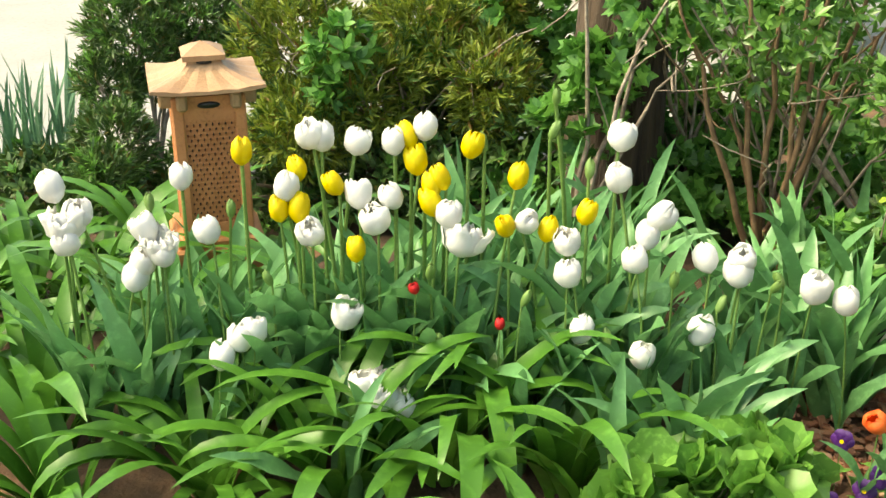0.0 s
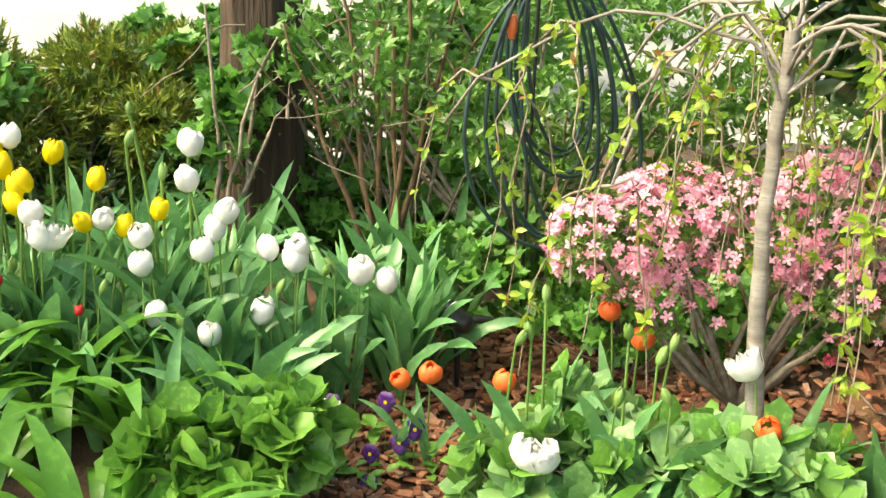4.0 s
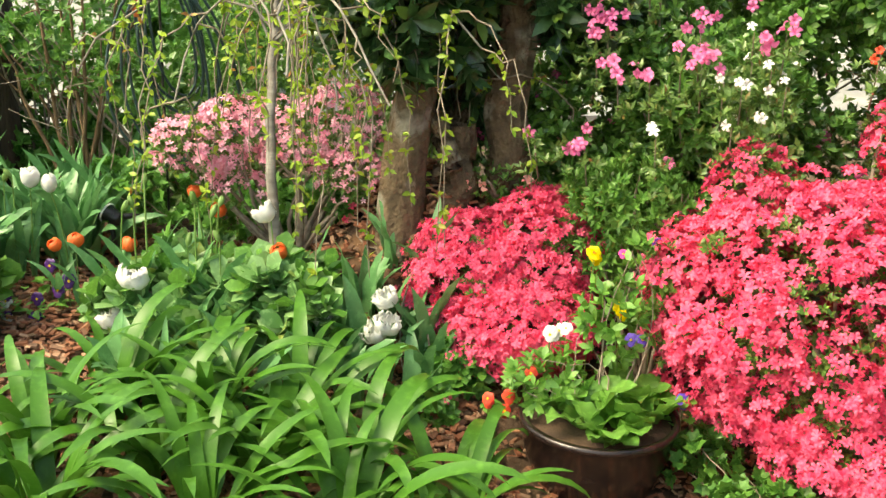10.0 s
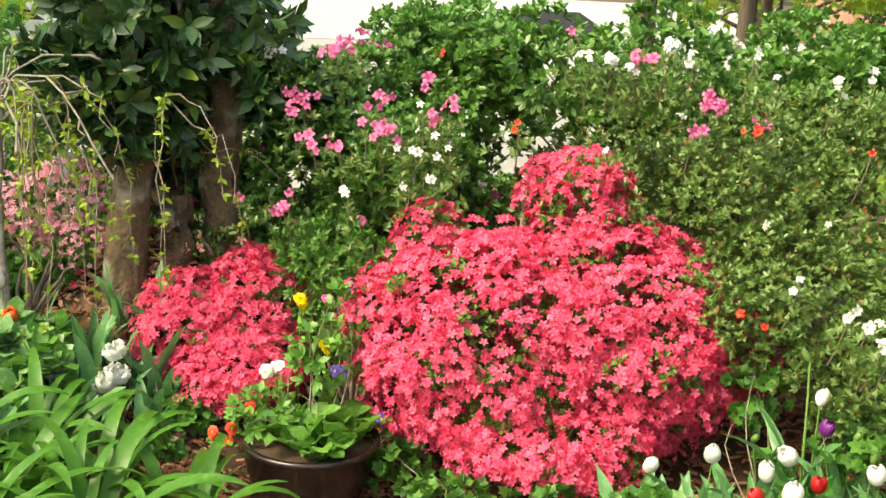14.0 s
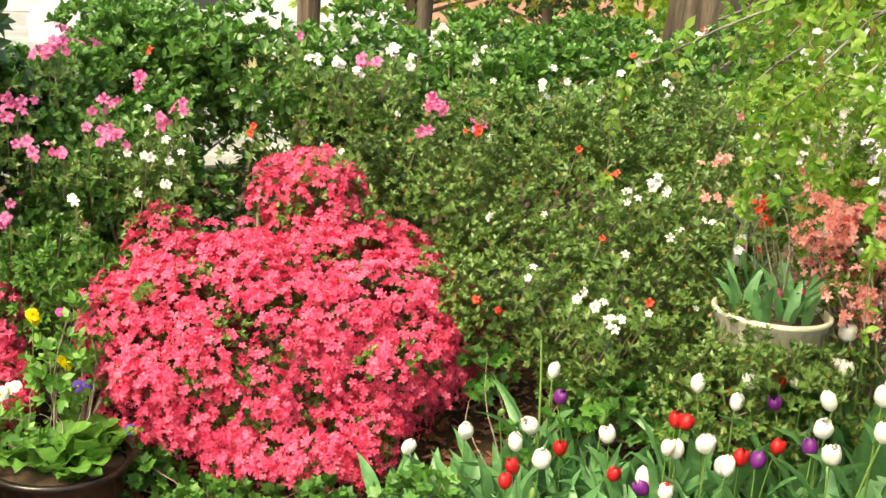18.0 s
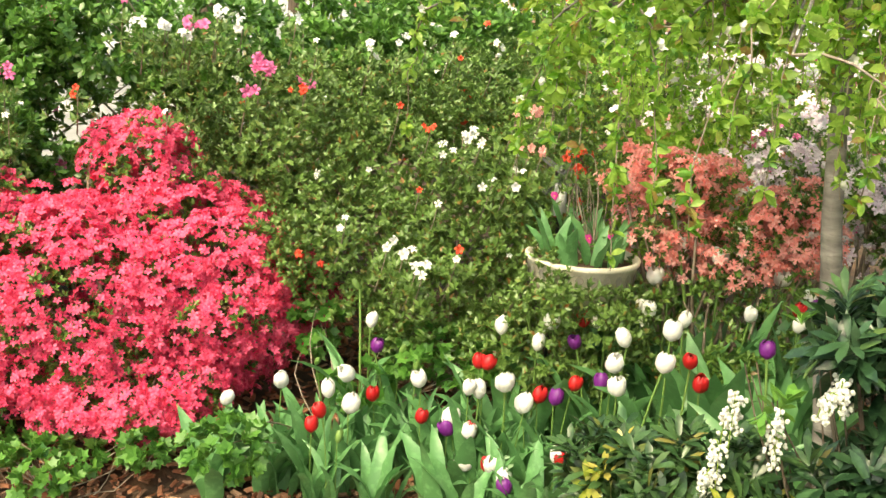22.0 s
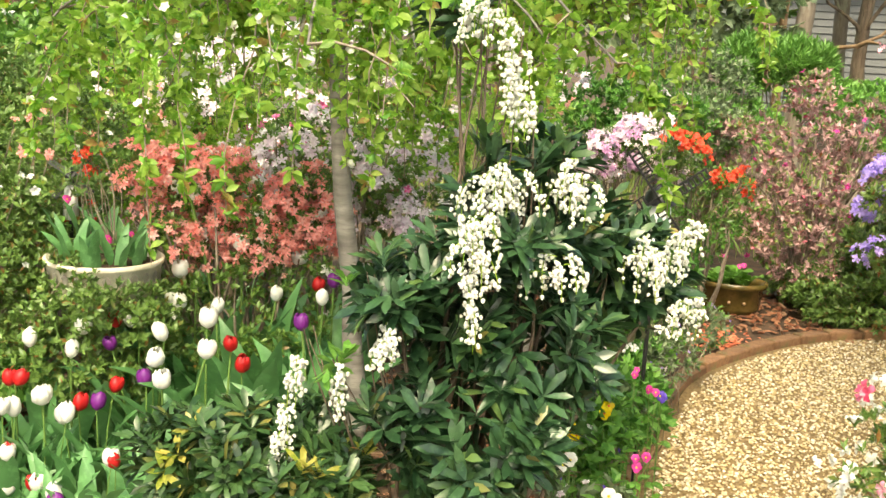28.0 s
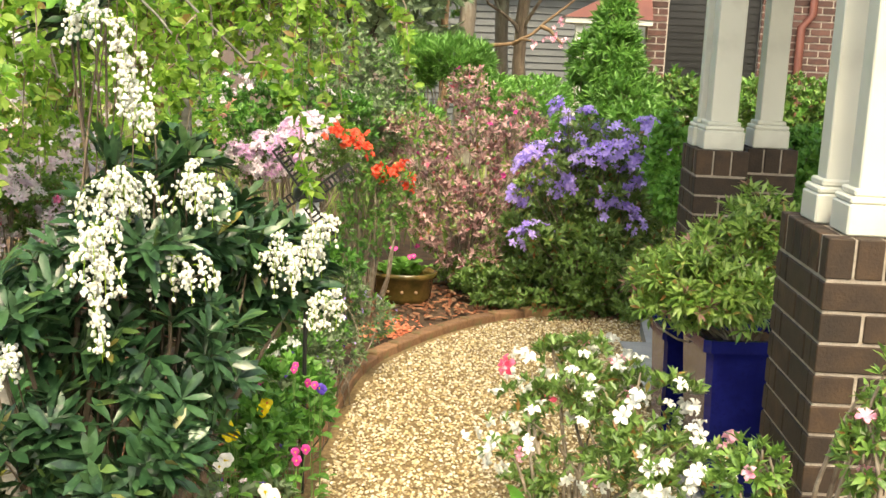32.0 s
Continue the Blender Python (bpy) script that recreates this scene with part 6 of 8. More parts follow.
def bell_cluster(at, size, racemes, length, seed, parent):
    """A bunch of hanging strings of small white bells."""
    rng = np.random.default_rng(seed)
    tv, tf = bell_template()
    sets, sticks = [], []
    for k in range(racemes):
        a = rng.uniform(0, math.tau)
        out = np.array((math.cos(a), math.sin(a), 0)) * size * rng.uniform(0.2, 1)
        ln = length * rng.uniform(0.55, 1.1)
        root = out * rng.uniform(0.0, 0.55) + np.array((0, 0, rng.uniform(-0.6, 0.25) * length))
        p = bezier(root, out * rng.uniform(0.6, 1.0) + root + (0, 0, 0.02), out * rng.uniform(0.6, 1.0) + root + np.array((0, 0, -ln)), 9)
        sticks.append(tube(p, 0.0013, 4))
        m = int(7 + ln * 190)
        u = rng.uniform(0.18, 1, m) * 8
        lo = np.minimum(u.astype(int), 7)
        q = p[lo] + (p[lo + 1] - p[lo]) * (u - lo)[:, None]
        w = unit(np.c_[rng.normal(0, 0.45, (m, 2)), -np.ones(m)])
        sets.append(scatter(tv, tf, q + np.c_[rng.normal(0, 0.0075, (m, 2)), np.zeros(m)], w, rng.normal(size=(m, 3)), rng.uniform(0.0075, 0.0115, m)))
    v, f, _ = joined(sticks)
    o = part("inflorescence", (v, f), M["lime"], parent, "hanging strings of white bells on green stalks", kind="stuff")
    o.matrix_basis = Matrix.Translation(Vector(at) - parent.location)
    for one in sets:
        part("raceme", one, M["bell"], o, kind="stuff")
    return o


for n, (p, size, many, length) in enumerate([((-0.749, 2.508, 1.362), 0.07, 16, 0.10), ((-0.8, 2.446, 1.239), 0.06, 13, 0.12), ((-0.584, 2.632, 1.377), 0.055, 10, 0.09), ((-0.786, 2.422, 1.111), 0.03, 5, 0.11), ((-0.419, 2.847, 1.176), 0.05, 9, 0.10), ((-0.334, 2.93, 1.201), 0.04, 8, 0.11), ((-0.603, 2.526, 1.159), 0.05, 8, 0.07), ((-0.308, 2.901, 1.035), 0.04, 6, 0.09), ((-0.931, 2.294, 1.002), 0.025, 4, 0.06), ((-1.029, 2.247, 0.915), 0.012, 4, 0.08), ((-1.165, 2.311, 0.897), 0.014, 4, 0.09), ((-1.187, 2.279, 0.778), 0.02, 5, 0.14), ((-0.83, 2.592, 1.755), 0.06, 9, 0.08), ((-0.749, 2.594, 1.662), 0.03, 6, 0.16), ((-0.712, 2.584, 1.565), 0.02, 4, 0.08), ((-0.975, 2.405, 0.979), 0.03, 5, 0.07)]):
    bell_cluster(p, size * 1.3, int(many * 1.35), length, 300 + n, pieris)

# conifers and shrubs behind the lantern
shrub("dwarf_cypress", "dense dark green dwarf cypress behind the lantern", "conifer", [(-6.89, -2.67, 0.34, 0.137, 0.168), (-6.65, -2.63, 0.28, 0.12, 0.14), (-7.44, -2.77, 0.59, 0.196, 0.254), (-7.27, -2.81, 0.47, 0.135, 0.135), (-7.61, -2.6, 0.67, 0.212, 0.165), (-7.78, -2.56, 0.61, 0.265, 0.265)], 2500, 0.052, 71, "cypress", 6, 0.18, 0.5, splay=0.55, young=("fern", 0.25))
shrub("golden_cypress", "feathery olive-gold cypress bush with bare twigs", "conifer", [(-7.31, -2.05, 0.62, 0.265, 0.265), (-7.16, -1.78, 0.49, 0.237, 0.237), (-7.47, -1.56, 0.62, 0.271, 0.248), (-7.0, -1.97, 0.4, 0.189, 0.168), (-7.22, -1.29, 0.51, 0.172, 0.194), (-7.64, -1.25, 0.68, 0.138, 0.185)], 3400, 0.062, 72, "cypress_gold", 6, 0.17, 0.5, splay=0.55, young=("cypress", 0.35))
shrub("evergreen_shrub", "broad-leaved green shrub among conifers", "shrub", [(-7.03, -1.84, 0.7, 0.123, 0.123), (-6.96, -1.85, 0.55, 0.082, 0.082), (-7.68, -1.01, 0.49, 0.142, 0.189)], 120, 0.07, 73, "currant", 5, 0.45, 0.3, small=False)
shrub("currant_bush", "leafy shrub with lobed bright green leaves and bare stems", "shrub", [(-6.74, -0.74, 0.93, 0.16, 0.12), (-6.72, -0.92, 0.55, 0.15, 0.1), (-6.76, -0.85, 0.75, 0.12, 0.07), (-7.55, -1.0, 0.57, 0.327, 0.3), (-7.52, -0.54, 0.64, 0.355, 0.3), (-7.28, -0.77, 0.28, 0.372, 0.266), (-7.3, -0.27, 0.28, 0.296, 0.296), (-7.69, -0.05, 0.6, 0.227, 0.313), (-8.01, -1.35, 0.7, 0.262, 0.204), (-7.21, 0.0, 0.11, 0.215, 0.162), (-6.91, -0.48, -0.07, 0.153, 0.102), (-7.27, -1.11, 0.09, 0.32, 0.293), (-7.11, -0.52, 0.11, 0.314, 0.262), (-7.74, -1.56, 0.39, 0.31, 0.338), (-6.83, -0.15, 0.03, 0.226, 0.126), (-7.49, 0.17, -0.18, 0.289, 0.193), (-7.7, 0.76, -0.22, 0.302, 0.226), (-7.33, 0.51, -0.31, 0.189, 0.094), (-7.58, 1.03, -0.27, 0.222, 0.172), (-8.3, 0.39, 0.07, 0.293, 0.32)], 1500, 0.072, 74, "currant", 5, 0.74, 0.4, stem=0.012, small=False, tuft=0.13)
shrub("evergreen_shrub", "deep green shrub with yellow flowers beyond the hose", "shrub", [(-6.49, 0.64, 0.95, 0.345, 0.258), (-7.04, 0.38, 1.21, 0.431, 0.277), (-6.34, 0.12, 0.8, 0.332, 0.166), (-6.7, -0.37, 1.0, 0.345, 0.345)], 900, 0.05, 75, "rhodo", 5, 0.4, 0.4, [("blossoms", "yellow_petal", 5, 0.03, 0.3, 2)])


def lone_blossoms(points, size, material, many, seed, name="blossom"):
    """Separate large blossoms on the hedges, a few at each point."""
    rng = np.random.default_rng(seed)
    me = [np_mesh("blossom", *scatter(*ruffled_flower(w, c), np.zeros((1, 3)), np.array([(0, 0, 1.0)]), np.array([(1.0, 0, 0)]), 1.0), M[material]) for w, c in ((0.46, 0.38), (0.40, 0.5), (0.5, 0.3))]
    sprays = []
    for s in range(3):
        q = np.c_[rng.normal(-0.03, 0.05, 18), rng.normal(0.02, 0.05, 18), -0.03 - np.abs(rng.normal(0, 0.1, 18))]
        w = unit(np.c_[rng.normal(0, 0.5, (18, 2)), np.full(18, 0.8)] + np.array((0.4, -0.4, 0)))
        sprays.append(np_mesh("leaves", *scatter(*small_leaf(0.36), *whorls(q, w, 6, 0.038, rng, 1.0)), M["hedge"]))
    for x, y, z in points:
        o = thing("azalea_twig", (x, y, z), {"hot_pink": "twig with large hot pink azalea blossoms", "white_petal": "twig with white azalea blossoms", "scarlet": "twig with scarlet azalea blossoms", "salmon": "twig with salmon pink azalea blossoms"}[material], "azalea", "blossoming twigs")
        part("twig", tube(bezier((-0.12, 0.06, -0.2), (-0.04, 0.02, -0.1), (0, 0, 0), 6), np.linspace(0.004, 0.002, 6), 5), M["twig"], o)
        lv = new("leaves", sprays[rng.integers(3)])
        lv.parent = o
        k = max(1, int(rng.poisson(many)))
        for n in range(k):
            b = new(name, me[rng.integers(3)])
            b.parent = o
            s = size * rng.uniform(0.8, 1.2)
            d = np.array((0.6, -0.55, 0.4)) + rng.normal(0, 0.45, 3)
            off = rng.normal(0, size * 0.6, 3) * (n > 0) + np.array((0.02, -0.02, 0.015))
            b.matrix_basis = Matrix.Translation(off) @ Vector(d).to_track_quat("Z", "Y").to_matrix().to_4x4() @ Matrix.Diagonal((s, s, s, 1))


lone_blossoms([(-5.02, 1.98, 1.46), (-5.02, 1.94, 1.42), (-4.93, 1.72, 1.18), (-4.93, 1.76, 1.24), (-4.73, 1.97, 1.16), (-4.66, 2.02, 1.13), (-4.72, 2.03, 1.23), (-4.62, 2.24, 1.21), (-4.75, 1.87, 1.06), (-4.87, 1.79, 1.09), (-4.78, 1.66, 0.81), (-4.93, 1.51, 0.83), (-4.18, 2.93, 1.49), (-3.91, 3.02, 1.23), (-3.81, 3.26, 1.24), (-3.92, 3.11, 1.34), (-4.60, 2.29, 1.24), (-4.30, 2.67, 1.57)], 0.046, "hot_pink", 3.4, 501)
lone_blossoms([(-4.62, 1.86, 0.88), (-4.48, 2.07, 0.94), (-4.45, 2.16, 0.97), (-4.54, 2.12, 1.07), (-4.61, 2.18, 1.14), (-4.48, 2.25, 1.08), (-4.56, 2.23, 1.12), (-4.58, 2.07, 1.08), (-4.01, 2.70, 1.14), (-4.18, 2.90, 1.44), (-4.21, 2.83, 1.47), (-4.24, 2.73, 1.47), (-4.64, 2.19, 1.24), (-4.14, 3.04, 1.53), (-4.08, 3.12, 1.51), (-5.04, 1.68, 1.42)], 0.036, "white_petal", 1.8, 502)
lone_blossoms([(-0.66, 6.2, 1.13), (-0.6, 6.18, 1.1), (-0.55, 6.22, 1.13), (-0.52, 6.16, 1.07), (-0.47, 6.2, 1.06), (-0.4, 6.18, 0.92), (-0.32, 6.18, 0.95), (-0.25, 6.18, 0.87)], 0.05, "scarlet", 5, 506)
lone_blossoms([(-3.37, 3.40, 1.22), (-3.18, 3.39, 1.14), (-3.59, 3.99, 1.39), (-4.26, 2.44, 1.22), (-3.71, 3.17, 1.25), (-3.12, 3.29, 0.92), (-2.82, 3.21, 0.75), (-2.63, 3.62, 1.10)], 0.031, "scarlet", 1.6, 503)
lone_blossoms([(-3.10, 3.39, 1.10), (-3.09, 3.38, 1.06), (-3.03, 3.45, 1.12), (-2.99, 3.49, 1.12), (-2.98, 3.25, 0.89), (-2.93, 3.03, 0.74), (-2.99, 3.00, 0.75), (-2.86, 3.03, 0.70), (-2.83, 3.03, 0.67), (-2.88, 3.45, 0.98), (-3.16, 2.94, 0.83), (-4.04, 2.96, 1.54), (-4.14, 2.86, 1.45), (-4.20, 2.81, 1.48), (-3.72, 3.72, 1.45), (-3.68, 3.85, 1.44), (-3.62, 3.97, 1.49), (-3.42, 4.05, 1.43), (-3.79, 3.18, 1.55), (-3.71, 3.23, 1.45), (-3.69, 3.52, 1.42), (-2.78, 3.16, 0.73), (-2.82, 3.50, 1.03)], 0.034, "white_petal", 1.8, 504)
lone_blossoms([(-2.96, 3.66, 1.21), (-2.88, 3.73, 1.24), (-2.77, 3.61, 1.11), (-2.83, 3.60, 1.10), (-2.88, 3.60, 1.11), (-3.13, 4.10, 1.49), (-3.00, 3.98, 1.40), (-2.42, 3.98, 1.51)], 0.036, "salmon", 2, 505)


def bare_stems(base, tips, seed, radius, label, material="twig"):
    rng = np.random.default_rng(seed)
    o = thing("bare_stems", base, label, "shrub", "bare arching stems")
    sh = np.array(base)
    for tip in tips:
        q = np.array(tip) - sh
        mid = q * 0.5 + np.array((*rng.normal(0, 0.05, 2), 0.18))
        line = wobble(bezier(rng.normal(0, 0.03, 3) * (1, 1, 0), mid, q, 10), 0.008, rng)
        stem = part("stem", tube(line, np.linspace(radius, radius * 0.35, 10), 6), M[material], o)
        for k in range(2):
            a = line[rng.integers(4, 9)]
            part("side_twig", tube(wobble(bezier(a, a + rng.normal(0, 0.06, 3), a + rng.normal(0, 0.12, 3), 6), 0.004, rng), np.linspace(radius * 0.45, radius * 0.2, 6), 5), M[material], stem)


bare_stems((-6.76, -0.251) + (0.0,), [(-6.541, -0.498, 0.951), (-6.47, -0.344, 0.789), (-6.493, -0.147, 0.921), (-6.52, -0.059, 1.028), (-6.397, -0.388, 0.557), (-6.57, -0.651, 0.988), (-6.396, -0.015, 0.674), (-6.581, -0.191, 1.17)], 601, 0.008, "bare pale arching stems among the shrub leaves")
bare_stems((-7.033, -0.58) + (0.0,), [(-7.183, -0.648, 0.761), (-7.213, -0.528, 0.799), (-7.163, -0.594, 0.706), (-7.246, -0.377, 0.838), (-7.21, -0.723, 0.835), (-7.225, -0.25, 0.764), (-7.282, -0.112, 0.858)], 602, 0.009, "bare grey stems rising behind the tulips")
bare_stems((-7.47, -1.848) + (0.0,), [(-6.981, -2.257, 0.919), (-6.951, -2.063, 0.811), (-6.985, -1.825, 0.831), (-7.026, -1.91, 0.94), (-7.042, -1.127, 0.8), (-6.87, -1.73, 0.559), (-6.932, -1.617, 0.669)], 603, 0.006, "thin bare twigs among the cypress")
bare_stems((-6.62, -0.32, 0.0), [(-6.62, -0.70, 1.05), (-6.66, -0.52, 1.3), (-6.64, -0.38, 1.35), (-6.6, -0.22, 1.4), (-6.58, -0.05, 1.3), (-6.66, -0.62, 0.85), (-6.5, 0.02, 1.1), (-6.55, -0.30, 1.2)], 605, 0.013, "upright brown canes of the leafy shrub", "cane")
bare_stems((-6.62, -0.95, 0.1), [(-6.66, -0.80, 0.95), (-6.62, -0.72, 1.0), (-6.68, -0.98, 1.1), (-6.6, -0.66, 0.8)], 606, 0.011, "pale woody vine stems climbing the old trunk")
far_trunk = thing("vine_trunk", (-7.02, -0.84, 0.0), "old brown fibrous trunk behind the leafy shrub", "tree")
trunk_part([(0, 0, -0.05), (0.01, 0.01, 0.5), (-0.01, 0.02, 1.0), (0.02, 0.0, 1.6), (0.0, 0.02, 2.4)], [0.2, 0.165, 0.15, 0.13, 0.12], 26, np.random.default_rng(604), M["vine_bark"], far_trunk)


# ---- pots and their plants ----
def pot(name, at, profile, material, label, soil_z, soil_r, group=""):
    o = thing(name, at, label, "pot", group)
    part("body", lathe(profile, 48), material, o)
    part("soil", lathe([(0.001, soil_z + 0.02), (soil_r * 0.6, soil_z + 0.015), (soil_r, soil_z)], 28), M["soil"], o, "dark potting soil")
    return o


def pansy_mesh(outer, lower, eye):
    """A flat face of five round petals and a small eye, about 1 across, facing +y."""
    sets = []
    for k, (a, r, mat) in enumerate(((60, 0.27, 0), (120, 0.27, 0), (5, 0.25, 1), (175, 0.25, 1), (270, 0.30, 1))):
        c = np.array((math.cos(radians(a)), math.sin(radians(a)))) * 0.24
        v, f = [], []
        for ring, (q, h) in enumerate(((0.02, 0.02), (0.6, 0.03), (1.0, -0.03))):
            for s in range(10):
                b = s * math.tau / 10
                v.append((c[0] + r * q * math.cos(b), -0.012 * k + h + 0.02 * math.sin(3 * b) * q, c[1] + r * q * math.sin(b)))
        for ring in (0, 1):
            for s in range(10):
                f.append((ring * 10 + s, ring * 10 + (s + 1) % 10, (ring + 1) * 10 + (s + 1) % 10, (ring + 1) * 10 + s))
        sets.append((np.array(v), np.array(f), mat))
    v = [(0.09 * math.cos(s * math.tau / 10), 0.05, 0.09 * math.sin(s * math.tau / 10) - 0.02) for s in range(10)] + [(0.02 * math.cos(s * math.tau / 10), 0.06, 0.02 * math.sin(s * math.tau / 10) - 0.02) for s in range(10)]
    sets.append((np.array(v), np.array([(s, (s + 1) % 10, 10 + (s + 1) % 10, 10 + s) for s in range(10)]), 2))
    vv, ff, ii = joined([(a, b) for a, b, _ in sets])
    mats = [s[2] for s in sets]
    return np_mesh("flower", vv, ff, [outer, lower, eye], [mats[i] for i in ii])


PANSY = {
    "purple_white": pansy_mesh(M["dark_violet"], M["white_petal"], M["yellow_petal"]),
    "violet": pansy_mesh(M["dark_violet"], M["dark_violet"], M["yellow_petal"]),
    "yellow": pansy_mesh(M["yellow_petal"], M["yellow_petal"], M["orange_petal"]),
    "blue": pansy_mesh(M["blue_petal"], M["blue_petal"], M["yellow_petal"]),
    "white": pansy_mesh(M["white_petal"], M["white_petal"], M["yellow_petal"]),
    "magenta": pansy_mesh(M["magenta"], M["magenta"], M["yellow_petal"]),
    "orange": pansy_mesh(M["scarlet"], M["scarlet"], M["yellow_petal"]),
}
OVAL = [np_mesh("leaf", *scatter(leaf_template(w, 0.3, 0.35)[0], leaf_template(w, 0.3, 0.35)[1], np.zeros((1, 3)), np.array([(0.9, 0, 0.5)]), np.array([(-0.5, 0, 0.9)]), s), M["bright"]) for w, s in ((0.6, 0.07), (0.55, 0.085), (0.65, 0.06))]
CRINKLE = []
for s in range(5):
    rng_ = np.random.default_rng(900 + s)
    v, f = ribbon(rng_.uniform(0.10, 0.15), rng_.uniform(0.05, 0.07), rng_.uniform(20, 45), rng_.uniform(30, 75), 0.25, 9, 0, 5.0, 0.25)
    v[:, 2] += rng_.normal(0, 0.0018, len(v))
    CRINKLE.append(np_mesh("leaf", v, f, M["bright"]))
FR = np.random.default_rng(61)
TO_EYE = {"left": (0.93, -0.2), "mid": (0.95, -0.3), "right": (0.1, -1.0)}


def bedding(name, label, at, kind, heads, facing, size, leaves, group, base_z=None, height=None):
    """A small bedding plant: leaf tuft, thin stalks, and flat flowers at the given points."""
    x, y = at[:2]
    z = float(gz(x, y)) if base_z is None else base_z
    o = thing(name, (x, y, z), label, name, group)
    for k in range(leaves):
        lf = new("leaf", OVAL[FR.integers(3)])
        lf.parent = o
        s = FR.uniform(0.5, 0.9)
        lf.matrix_basis = pose(FR.normal(0, 0.03), FR.normal(0, 0.03), FR.uniform(0.0, max(0.02, at[2] - z - 0.03)), 0, FR.uniform(-20, 20), FR.uniform(0, 360)) @ Matrix.Diagonal((s, s, s, 1))
    for k in range(heads):
        p = np.array((x, y, at[2])) - (x, y, z) + (FR.normal(0, 0.02, 3) if k else 0)
        part("stalk", tube(bezier((0, 0, 0), p * (0.4, 0.4, 0.7), p, 5), 0.0014, 4), M["tulip_stem"], o)
        fl = new("flower", PANSY[kind])
        fl.parent = o
        way = unit(np.array((*facing, 0.45)) + FR.normal(0, 0.25, 3))
        xa = unit(np.cross(way, (0, 0, 1)))
        za = np.cross(xa, way)
        s = size * FR.uniform(0.9, 1.1)
        fl.matrix_basis = Matrix([(xa[i] * s, way[i] * s, za[i] * s, p[i]) for i in range(3)] + [(0, 0, 0, 1)])
    return o


for n, p in enumerate([(-5.48, -0.32, 0.18), (-5.46, -0.48, 0.15), (-5.38, -0.48, 0.07), (-5.33, -0.47, 0.02), (-5.37, -0.36, 0.08), (-5.38, -0.28, 0.11), (-5.30, -0.36, 0.03), (-5.47, -0.47, 0.18), (-5.40, -0.24, 0.14)]):
    bedding("pansy", "purple and white pansy with small green leaves", p, ("violet", "purple_white", "purple_white", "purple_white", "violet", "violet", "violet", "purple_white", "violet")[n], 1, TO_EYE["left"], 0.058, 7, "pansies in the bed")

bowl = pot("dark_planter", (-4.25, 1.60) + (-0.24,), [(0.001, 0), (0.17, 0.0), (0.20, 0.02), (0.245, 0.14), (0.262, 0.235), (0.27, 0.24), (0.27, 0.26), (0.25, 0.262), (0.245, 0.21)], M["dark_pot"], "wide dark glazed planter full of spring flowers", 0.225, 0.245)
PX, PY = (-4.25, 1.60)
for n, (dx, dy, cnt, s) in enumerate([(0.05, -0.05, 9, 1.0), (0.1, 0.08, 8, 0.9), (-0.05, 0.12, 8, 1.0), (-0.08, -0.12, 7, 0.8), (0.14, -0.02, 6, 0.8), (0.02, 0.18, 5, 0.9)]):
    clump("primula", "rosette of crinkled light green primula leaves", "plant", (PX + dx, PY + dy, 0.0), CRINKLE, cnt + 2, FR, (1.3 * s, 1.9 * s), "plants in the dark planter", 0.03)
for p, kind, heads, size in [((-4.54, 1.64, 0.49), "yellow", 3, 0.058), ((-4.38, 1.7, 0.32), "yellow", 2, 0.05), ((-4.55, 1.88, 0.51), "blue", 1, 0.055), ((-4.35, 1.73, 0.24), "blue", 2, 0.05), ((-4.19, 1.87, 0.08), "blue", 1, 0.055), ((-4.47, 1.48, 0.22), "white", 3, 0.055), ((-4.45, 1.53, 0.25), "white", 2, 0.05), ((-4.4, 1.4, 0.11), "orange", 1, 0.048), ((-4.38, 1.25, 0.02), "orange", 2, 0.05), ((-4.37, 1.32, 0.04), "orange", 2, 0.05), ((-4.52, 1.74, 0.49), "magenta", 1, 0.035), ((-4.28, 1.6, -0.05), "blue", 1, 0.03)]:
    bedding("primrose" if kind == "orange" else "pansy", {"yellow": "bright yellow pansy on a slender stalk", "blue": "blue-violet pansy among green leaves", "white": "white pansy with a yellow eye", "orange": "orange-red primrose with a yellow eye", "magenta": "small magenta flower on a thin stalk"}[kind], p, kind, heads, TO_EYE["mid"], size, 6, "flowers in the dark planter", -0.03)

shrub("leafy_plant", "green stems and leaves of the flowers in the planter", "plant", [(-4.38, 1.67, 0.3, 0.123, 0.156), (-4.43, 1.77, 0.42, 0.09, 0.135), (-4.36, 1.44, 0.1, 0.132, 0.088)], 110, 0.05, 182, "bright", 5, 0.45, 0.3, base=(PX, PY, -0.04), stem=0.004, small=False)

